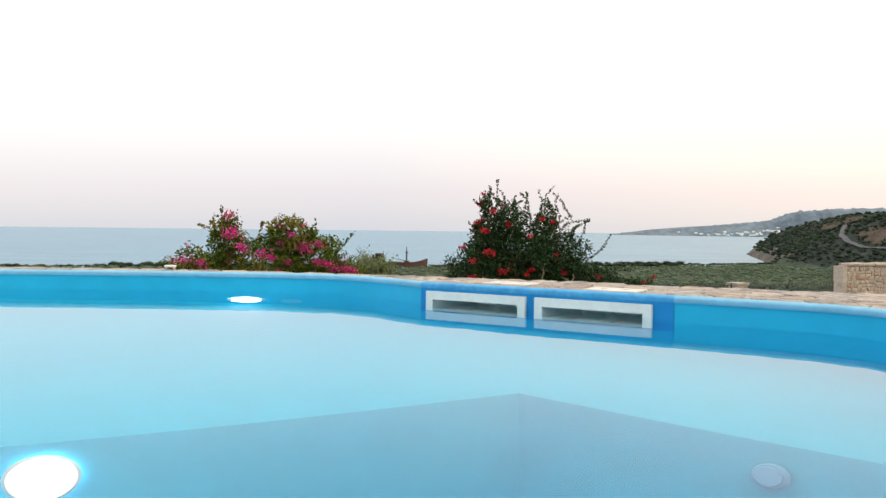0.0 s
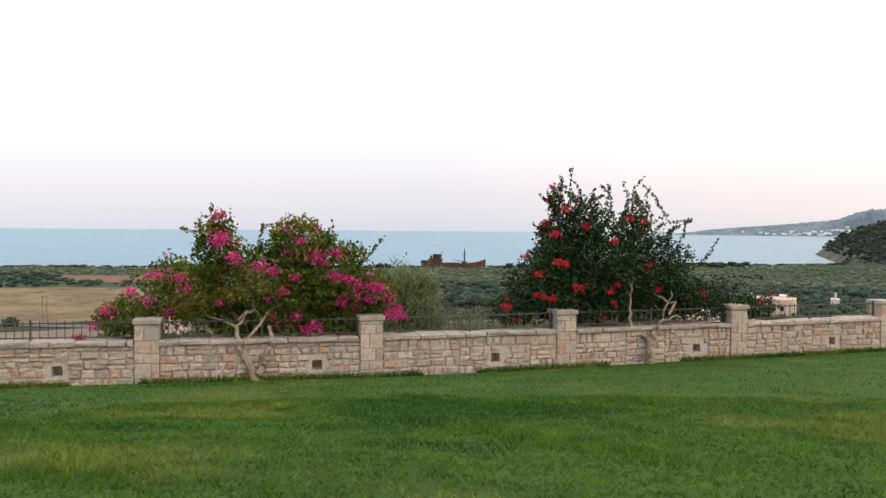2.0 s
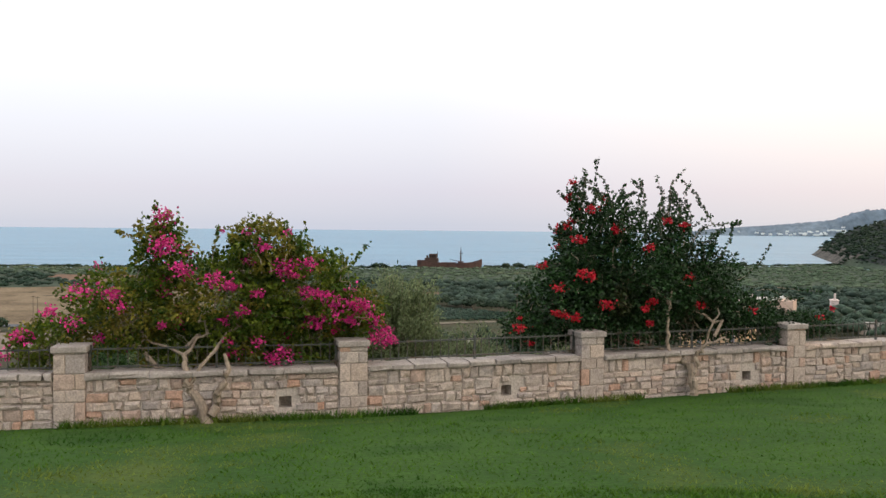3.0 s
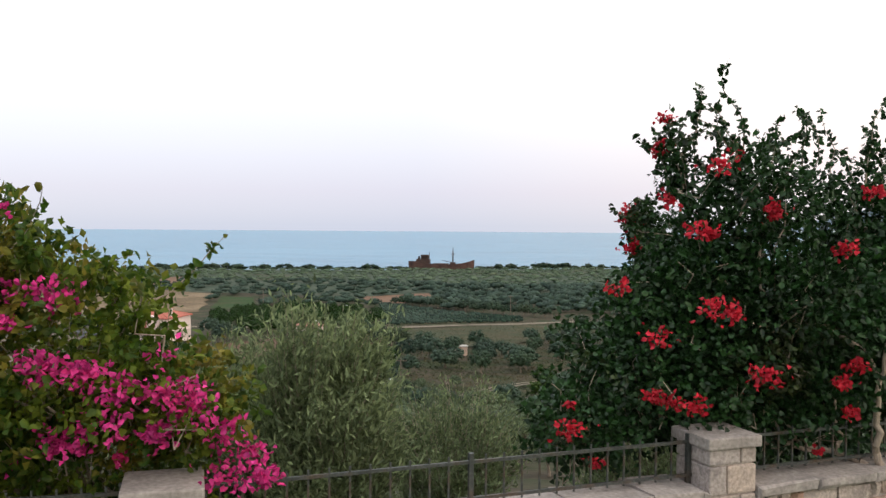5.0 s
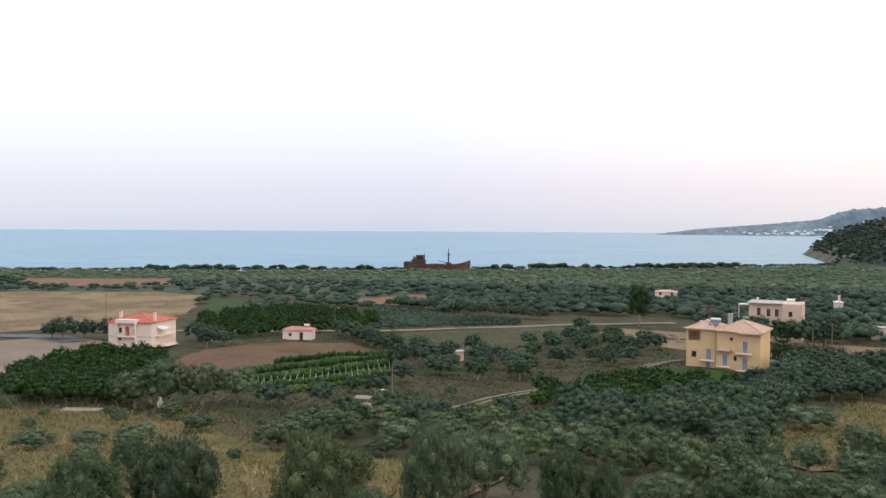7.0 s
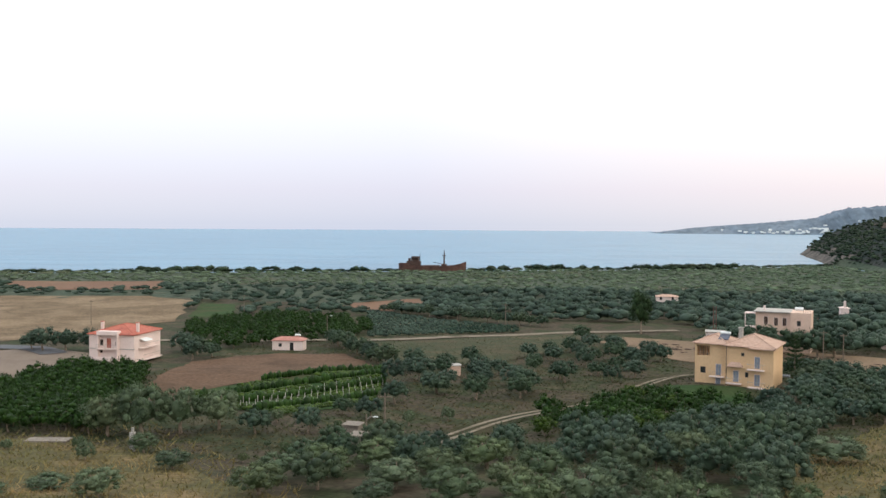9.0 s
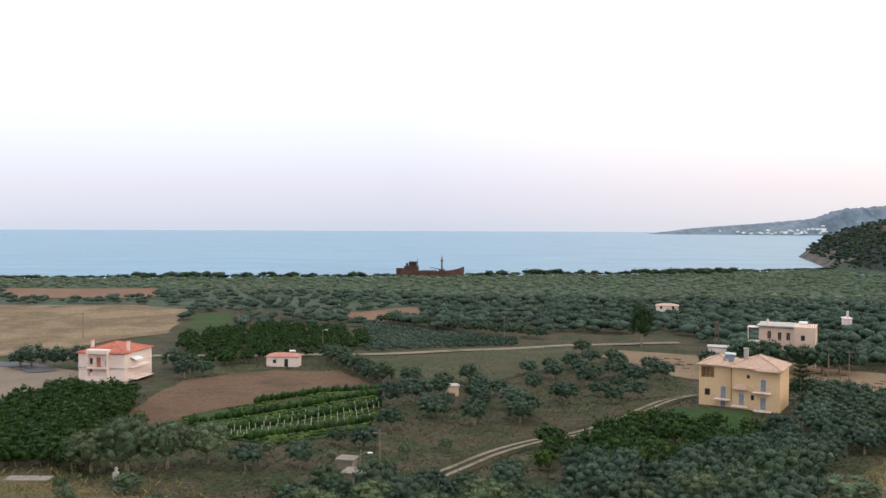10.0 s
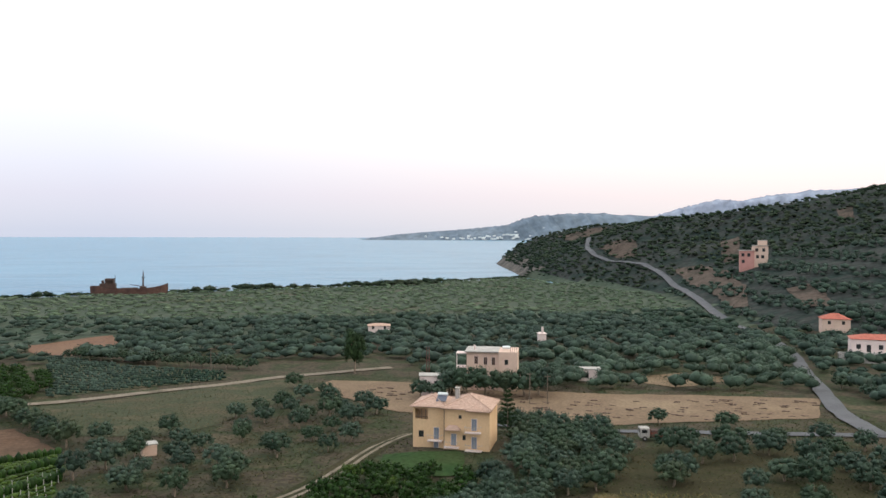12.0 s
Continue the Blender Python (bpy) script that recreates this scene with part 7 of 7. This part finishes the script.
orchard([(-112, 285), (-90, 318), (-52, 300), (-52, 264), (-62, 248), (-80, 228), (-86, 232)], 4.6, CITRUS, "citrus_tree", "dark green citrus tree in a wide orchard", "citrus orchard behind the cottage", 203, 0.6, 0.3, (0.8, 1.15), 0.05)
orchard([(-35, 221), (-16, 214), (-2, 234), (14, 258), (29, 241), (22, 205), (2, 178), (-15, 164), (-27, 160)], 8.5, OLIVES, "olive_tree", "olive tree on bare ground beside the track", "olives beside the track", 204, 1.2, 0.9, (0.75, 1.1), 0.15)
orchard([(2, 118), (4, 140), (26, 150), (34, 168), (47, 184), (60, 180), (46, 158), (24, 128), (24, 106)], 5.2, OLIVES, "olive_tree", "silvery olive tree in a dense grove", "olive grove below the yellow house", 205, 0.8, 0.4, (0.9, 1.25), 0.04, margin=0.6)
orchard([(42, 178), (46, 205), (66, 196), (62, 180)], 5.0, OLIVES, "olive_tree", "dense olive tree beside the yellow house", "olives beside the yellow house", 206, 0.7, 0.4, (0.95, 1.3), 0.03)
orchard([(46, 118), (46, 160), (60, 182), (112, 178), (135, 150), (110, 105)], 8.2, OLIVES, "olive_tree", "young olive tree in dry grass", "young olive orchard", 207, 1.2, 0.3, (0.88, 1.2), 0.10)
orchard([(50, 230), (40, 262), (62, 304), (120, 306), (190, 318), (152, 262), (134, 228), (90, 247)], 6.2, OLIVES, "olive_grove", "dense olive grove behind the hay field", "", 208, 1.0, 0.5, (0.95, 1.3), 0.04, joined=True)
orchard([(7, 64), (2, 92), (3, 116), (26, 104), (58, 118), (64, 80), (44, 60), (20, 56)], 5.4, SLOPE_OLIVES, "olive_tree", "bushy olive tree on the steep slope below the garden", "olives on the slope", 209, 1.2, 0.2, (0.55, 1.0), 0.06, margin=0.8)
orchard([(-30, 112), (-25, 122), (-13, 129), (1, 141), (4, 118), (-8, 116), (-14, 104), (-24, 104)], 5.0, OLIVES, "olive_tree", "low bushy olive tree at the foot of the slope", "olives at the foot of the slope", 213, 1.0, 0.4, (0.65, 1.05), 0.06, margin=0.5)
orchard([(44, 118), (66, 120), (110, 104), (64, 80), (58, 104)], 6.5, OLIVES, "olive_grove", "olive grove at the foot of the slope", "", 210, 1.0, 0.2, (0.8, 1.1), 0.1, joined=True)
orchard([(-92, 66), (-90, 118), (-58, 126), (-38, 106), (-14, 90), (-10, 70), (-34, 64)], 9.5, SLOPE_OLIVES[:3], "wild_shrub", "low grey-green shrub on the dry slope", "shrubs on the dry slope", 211, 2.2, 0.7, (0.28, 0.6), 0.35, fields=False)
orchard([(-26, 108), (-36, 116), (-40, 150), (-28, 160), (-14, 152), (-16, 134)], 6.5, SLOPE_OLIVES[:3], "wild_shrub", "low grey-green shrub beside the sheds", "shrubs beside the sheds", 212, 1.6, 0.7, (0.25, 0.5), 0.25)
for x, y, s in ((-118, 219, 1.5), (-113, 220, 1.4), (-108, 222, 1.3), (-122, 221, 1.1), (-78, 211, 1.1), (-75, 215, 1.0), (-80, 219, 1.1), (-86, 224, 1.2), (-148, 205, 1.1), (-143, 212, 1.0)):
    plant("olive_tree", "dark broad tree beside the white house", "tree", "trees round the white house", OLIVES[int(-x) % 5], x, y, s, x * 11 % 360)

cy = make_tree("cypress", 301, 3.5, 14.4, 0.8, 16, 2200, 0.6, 0.25, M_PINE, 0.3, M_BARK, 1.9)
plant("conifer", "tall dark broad conifer rising above the olives", "tree", "", cy, 27.9, 288.2, 0.98, 30)
PLANTED.append((27.9, 288.2))
# araucaria with level tiers beside the yellow house
ara = thing("norfolk_pine", "dark tiered conifer beside the yellow house", "tree", at=(45.5, 196.0, drape(45.5, 196)))
part("trunk", tube(bmesh.new(), [(0, 0, -0.4), (0, 0, 8.6)], [0.2, 0.03], 7), M_BARK, ara)
rng = np.random.default_rng(303)
for k in range(9):
    z, r = 1.2 + k * 0.85, 2.6 * (1 - k / 10)
    c = []
    for a in np.linspace(0, 2 * math.pi, 7, endpoint=False):
        for q in np.linspace(0.15, 1, 9):
            c.append((math.cos(a + k) * r * q, math.sin(a + k) * r * q, z + 0.25 * q * q))
    c = np.repeat(np.array(c), 5, axis=0) + rng.normal(0, 0.09, (len(c) * 5, 3))
    v, f = leaf_cards(c, np.tile([0, 0, 0.3], (len(c), 1)), 0.4, 0.16, rng)
    o = new("tier", array_mesh("tier", v, f, M_PINE))
    o.parent = ara

# olives close behind the garden wall
def close_olive(x, y, z, r, h, n, seed, label):
    rng = np.random.default_rng(seed)
    t = thing("olive_tree", label, "tree", "olives close behind the wall", at=(x, y, z))
    lobes = tree_lobes(r, h, 0.1, 9, rng, 1.0)
    tb = bmesh.new()
    limb(tb, (0, 0, -0.8), (0, 0, 0.5), 0.11, 0.08, rng, 0.03, 4, 8)
    part("trunk", tb, M_BARK, t)
    p, d = in_lobes(lobes, 520, rng, 0.8)
    sp = bmesh.new()
    C, W = [], []
    for q, w in zip(p, d):
        a = Vector(q) * 0.7 + Vector((0, 0, 0.12))
        tip = Vector(q) + Vector((w[0] * 0.16, w[1] * 0.16, 0.12 + 0.16 * rng.uniform()))
        limb(sp, a, tip, 0.004, 0.0012, rng, 0.025, 3, 3)
        m = n // 520
        k = rng.uniform(0.0, 1.03, m)[:, None]
        C.append(np.array(a) * (1 - k) + np.array(tip) * k + rng.normal(0, 0.06, (m, 3)))
        W.append(np.tile(np.array(tip - a), (m, 1)))
    tagged(part("twig", sp, M_PALEBARK, t), kind="stuff")
    C, W = np.concatenate(C), np.concatenate(W)
    W /= np.linalg.norm(W, axis=1)[:, None]
    v, f = leaf_cards(C, W * 1.2, 0.085, 0.024, rng)
    o = new("crown", array_mesh("crown", v, f, M_CLOSEOLIVE))
    o.parent = t


M_CLOSEOLIVE = surface("silvery_olive_leaves", [(0.104, 0.144, 0.071), (0.189, 0.237, 0.128), (0.134, 0.175, 0.084)], 1.2, 9, 0.6, 0, vary="island", amount=0.5, leaf=0.25, spec=0.15)
close_olive(-1.8, 23.0, -3.25, 0.78, 2.75, 46000, 401, "bushy grey-green olive close behind the wall railing")
close_olive(-3.1, 23.8, -3.5, 0.85, 2.6, 26000, 402, "bushy grey-green olive behind the magenta bush")
close_olive(-0.95, 26.4, -4.2, 0.95, 2.35, 18000, 403, "small feathery olive on the bank behind the wall")
close_olive(1.5, 27.6, -4.7, 1.2, 2.8, 18000, 404, "small olive on the bank behind the red-flowered bush")
close_olive(-6.6, 25.7, -4.2, 1.5, 2.9, 18000, 405, "bushy olive on the bank behind the wall")

# groves too far off to count
def far_points(xr, yr, gap, seed, turn=0.3, jitter=1.0, skip=0.05, test=None):
    rng = np.random.default_rng(seed)
    c, s = math.cos(turn), math.sin(turn)
    cx, cy = (xr[0] + xr[1]) / 2, (yr[0] + yr[1]) / 2
    R = math.hypot(xr[1] - xr[0], yr[1] - yr[0]) / 2
    i, j = np.meshgrid(np.arange(-R, R, gap), np.arange(-R, R, gap))
    x = (cx + c * i - s * j).ravel()
    y = (cy + s * i + c * j).ravel()
    x, y = x + rng.normal(0, jitter, len(x)), y + rng.normal(0, jitter, len(x))
    ok = (x > xr[0]) & (x < xr[1]) & (y > yr[0]) & (y < yr[1]) & (rng.uniform(0, 1, len(x)) > skip)
    for p in OPEN:
        ok &= ~inside_poly(x, y, p)
    for line, w in ROADS:
        ok &= near_line(x, y, line)[0] > w / 2 + 2.0
    for hx, hy, hr in HOUSES:
        ok &= np.hypot(x - hx, y - hy) > hr
    if test is not None:
        ok &= test(x, y)
    x, y = x[ok], y[ok]
    return np.stack([x, y, ground(x, y)], 1)


shore_y = lambda x: np.interp(x, [p[0] for p in SHORE], [p[1] for p in SHORE])
not_hill = lambda x, y: ~inside_poly(x, y, HILL)
tri_line = lambda x, y: (y > 318 + 0.0 * x) | (x > 45) & (y > 300) | (x < -150) & (y > 230) | (x > 150) & (y > 200)
far_trees("far_olive_grove", far_points((-60, 300), (300, 440), 6.4, 501, 0.5, 1.0, 0.04, lambda x, y: not_hill(x, y) & tri_line(x, y)), 3.0, 3.9, M_OLIVE_FAR, "silvery olive groves covering the plain", "olive grove", 502, 32, 0.95)
far_trees("far_olive_grove", far_points((-420, -60), (318, 470), 8.0, 503, 0.3, 1.8, 0.15, not_hill), 2.8, 2.7, M_OLIVE_FAR, "low olive groves and scrub on the plain", "olive grove", 504, 28, 0.9)
far_trees("far_scrub_plain", far_points((-460, 310), (440, 790), 7.4, 505, 0.45, 1.9, 0.05, lambda x, y: not_hill(x, y) & (y < shore_y(x) - 12) & ((x > -60) | (y > 470))), 2.9, 1.6, M_PLAIN, "low pale green scrub reaching toward the shore, lightened by painted haze", "scrub", 506, 10, 1.1, (0.4, 1.3), 1)
far_trees("far_olive_grove", far_points((140, 420), (120, 340), 7.5, 507, 0.2, 1.2, 0.1, lambda x, y: (x > 128 + 0.3 * (y - 180))), 3.0, 4.2, M_OLIVE_FAR, "olive trees beside the main road", "olive grove", 508, 32, 0.95)
rng = np.random.default_rng(509)
x = rng.uniform(-700, 250, 900)
y = shore_y(x) - rng.uniform(4, 15, 900)
far_trees("shore_scrub", np.stack([x, y, ground(x, y)], 1), 2.8, 2.2, M_SCRUB, "dark low scrub along the beach", "scrub", 510, 14, 1.0, (0.5, 1.3), 1)
C = []
for cx, cyy, w, n in ((6, 672, 12, 26), (84, 690, 10, 22), (112, 700, 14, 34), (-38, 655, 5, 8), (-245, 602, 26, 46), (-160, 618, 20, 22), (140, 722, 9, 14)):
    for _ in range(n):
        x = cx + rng.normal(0, w)
        y = cyy + rng.normal(0, 4)
        C.append((x, y, drape(x, y)))
far_trees("shore_trees", C, 3.3, 4.2, M_SCRUB, "dark clumps of trees on the shore", "trees", 511, 30, 1.2)

# scrub on the hill
def scrubby(x, y):
    """Scrub thins out in uneven patches on the hill."""
    edge = (near_line(x, y, FOOT)[0] > 3) & ((y < 800) | (near_line(x, y, COAST)[0] > 8) & (ground(x, y) > -27))
    bare = np.zeros(np.shape(x), bool)
    for p in BARE:
        bare |= inside_poly(x, y, p)
    return inside_poly(x, y, HILL) & edge & (lumps(x + 40, y, 21.0) > -0.8) & ~(bare & (lumps(x, y + 9, 6.0) > 0.1))


P = far_points((200, 560), (230, 1140), 5.0, 521, 0.4, 2.4, 0.10, lambda x, y: scrubby(x, y) & (y > 640 - 0.9 * (x - 200)))
far_trees("hill_scrub", P, 2.1, 2.4, M_SCRUB, "dark evergreen scrub covering the hillside", "scrub", 522, 8, 1.0, (0.4, 1.6), 1)
P = far_points((212, 460), (170, 560), 4.6, 523, 0.9, 0.7, 0.05, lambda x, y: scrubby(x, y) & (y < 640 - 0.9 * (x - 200)) & (np.abs(np.sin(np.pi * ground(x, y) / 6.5)) > 0.6))
far_trees("terraced_grove", P, 2.3, 3.0, M_OLIVE_FAR, "olive terraces stepping up the hillside", "olive grove", 524, 14, 1.0, (0.55, 1.35), 1)

# dry grass on the slopes and verges
rng = np.random.default_rng(531)
N = 30000
x, y = rng.uniform(-95, 70, N), rng.uniform(40, 165, N)
ok = inside_poly(x, y, DRYSLOPE) | inside_poly(x, y, DRYRIGHT) | (lumps(x, y, 9.0) > 0.1) & (x < -22) & (y < 140)
ok &= ~inside_poly(x, y, CROPS) & ~inside_poly(x, y, PLOUGHED)
x, y = x[ok], y[ok]
blades("dry_grass", x, y, ground(x, y) + 0.05, 0.55, 0.09, M_DRYGRASS, "dry yellow grass on the slope", "grass", rng, 1.0)
N = 40000
x, y = rng.uniform(-95, 64, N), rng.uniform(56, 156, N)
ok = inside_poly(x, y, DRYSLOPE) | inside_poly(x, y, DRYRIGHT)
x, y = x[ok], y[ok]
blades("dry_grass", x, y, ground(x, y) + 0.1, 0.45, 0.07, M_DRYGRASS, "thick tan grass on open dry ground", "grass", rng, 1.0)
N = 58000
x, y = rng.uniform(-75, 125, N), 118 + 170 * rng.beta(1.0, 1.6, N)
ok = np.ones(N, bool)
for p in (PLOUGHED, CROPS, HAY, YARD, STUBBLE, GARDENPLOT):
    ok &= ~inside_poly(x, y, p)
for line, w in ROADS:
    ok &= near_line(x, y, line)[0] > w * 0.35
for hx, hy, hr in HOUSES:
    ok &= np.hypot(x - hx, y - hy) > hr * 0.75
x, y = x[ok], y[ok]
blades("wild_grass", x, y, ground(x, y) + 0.08, 0.26, 0.13, M_WILDGRASS, "patchy green and dry grass between the trees", "grass", rng, 1.3)

# ---- flagstones of the pool edge, piece by piece ----
def clip_cell(poly, p, q):
    """Keep the part of a convex outline that is nearer to p than to q."""
    mx, my, nx, ny = (p[0] + q[0]) / 2, (p[1] + q[1]) / 2, q[0] - p[0], q[1] - p[1]
    out = []
    for a, b in zip(poly, poly[1:] + poly[:1]):
        da, db = (a[0] - mx) * nx + (a[1] - my) * ny, (b[0] - mx) * nx + (b[1] - my) * ny
        if da <= 0:
            out.append(a)
        if da * db < 0:
            k = da / (da - db)
            out.append((a[0] + (b[0] - a[0]) * k, a[1] + (b[1] - a[1]) * k))
    return out


HATCH = [(0.905, 4.145), (1.35, 3.815)]


def in_hatch(p, grow):
    """True inside a skimmer hatch grown by a margin."""
    c, q = math.cos(math.radians(27)), math.sin(math.radians(27))
    for hx, hy in HATCH:
        dx, dy = p[0] - hx, p[1] - hy
        if abs(dx * c - dy * q) < 0.12 + grow and abs(dx * q + dy * c) < 0.085 + grow:
            return True
    return False


rng = np.random.default_rng(61)
seeds = []
for _ in range(6000):
    p = (rng.uniform(-5.5, 3.8), rng.uniform(1.0, 5.0))
    if bool(inside_poly(np.array(p[0]), np.array(p[1]), OUTER)) and not bool(inside_poly(np.array(p[0]), np.array(p[1]), RIM)) and float(near_line(np.array(p[0]), np.array(p[1]), RIM + RIM[:1])[0]) > 0.105 and float(near_line(np.array(p[0]), np.array(p[1]), OUTER + OUTER[:1])[0]) > 0.05 and all(math.hypot(p[0] - s[0], (p[1] - s[1]) * 1.5) > 0.125 for s in seeds) and not in_hatch(p, 0.055):
        seeds.append(p)
for p in seeds:
    cell = [(p[0] - 0.35, p[1] - 0.35), (p[0] + 0.35, p[1] - 0.35), (p[0] + 0.35, p[1] + 0.35), (p[0] - 0.35, p[1] + 0.35)]
    for q in seeds:
        if q is not p and abs(q[0] - p[0]) < 0.75 and abs(q[1] - p[1]) < 0.75:
            cell = clip_cell(cell, p, q)
    # stay on the deck: pull points back from the pool and the lawn edge
    pts = []
    for a, b in zip(cell, cell[1:] + cell[:1]):
        for k in (0.0, 0.33, 0.67):
            c = [a[0] + (b[0] - a[0]) * k, a[1] + (b[1] - a[1]) * k]
            for t in range(16):
                ix, iy = np.array(c[0]), np.array(c[1])
                if bool(inside_poly(ix, iy, OUTER)) and float(near_line(ix, iy, RIM + RIM[:1])[0]) > 0.064 and not bool(inside_poly(ix, iy, RIM)) and not in_hatch(c, 0.012):
                    break
                c = [c[0] + (p[0] - c[0]) * 0.12, c[1] + (p[1] - c[1]) * 0.12]
            pts.append(c)
    g = [(p[0] + (x - p[0]) * 0.925 + rng.normal(0, 0.006), p[1] + (y - p[1]) * 0.925 + rng.normal(0, 0.006)) for x, y in pts]
    middles = np.array([((a[0] + b[0]) / 2, (a[1] + b[1]) / 2) for a, b in zip(g, g[1:] + g[:1])])
    if len(g) < 5 or inside_poly(middles[:, 0], middles[:, 1], RIM).any() or inside_poly(np.array([q[0] for q in g]), np.array([q[1] for q in g]), RIM).any():
        continue
    lift = rng.uniform(-0.002, 0.003)
    bm = bmesh.new()
    lo = [bm.verts.new((x, y, TOP - 0.03)) for x, y in g]
    md = [bm.verts.new((x, y, TOP - 0.003 + lift)) for x, y in g]
    up = [bm.verts.new((p[0] + (x - p[0]) * 0.94, p[1] + (y - p[1]) * 0.94, TOP + lift + rng.normal(0, 0.0012))) for x, y in g]
    for k in range(len(g)):
        j = (k + 1) % len(g)
        bm.faces.new((lo[k], lo[j], md[j], md[k]))
        bm.faces.new((md[k], md[j], up[j], up[k]))
    bm.faces.new(up)
    bmesh.ops.recalc_face_normals(bm, faces=bm.faces[:])
    part("flagstone", bm, M_FLAG, deck)
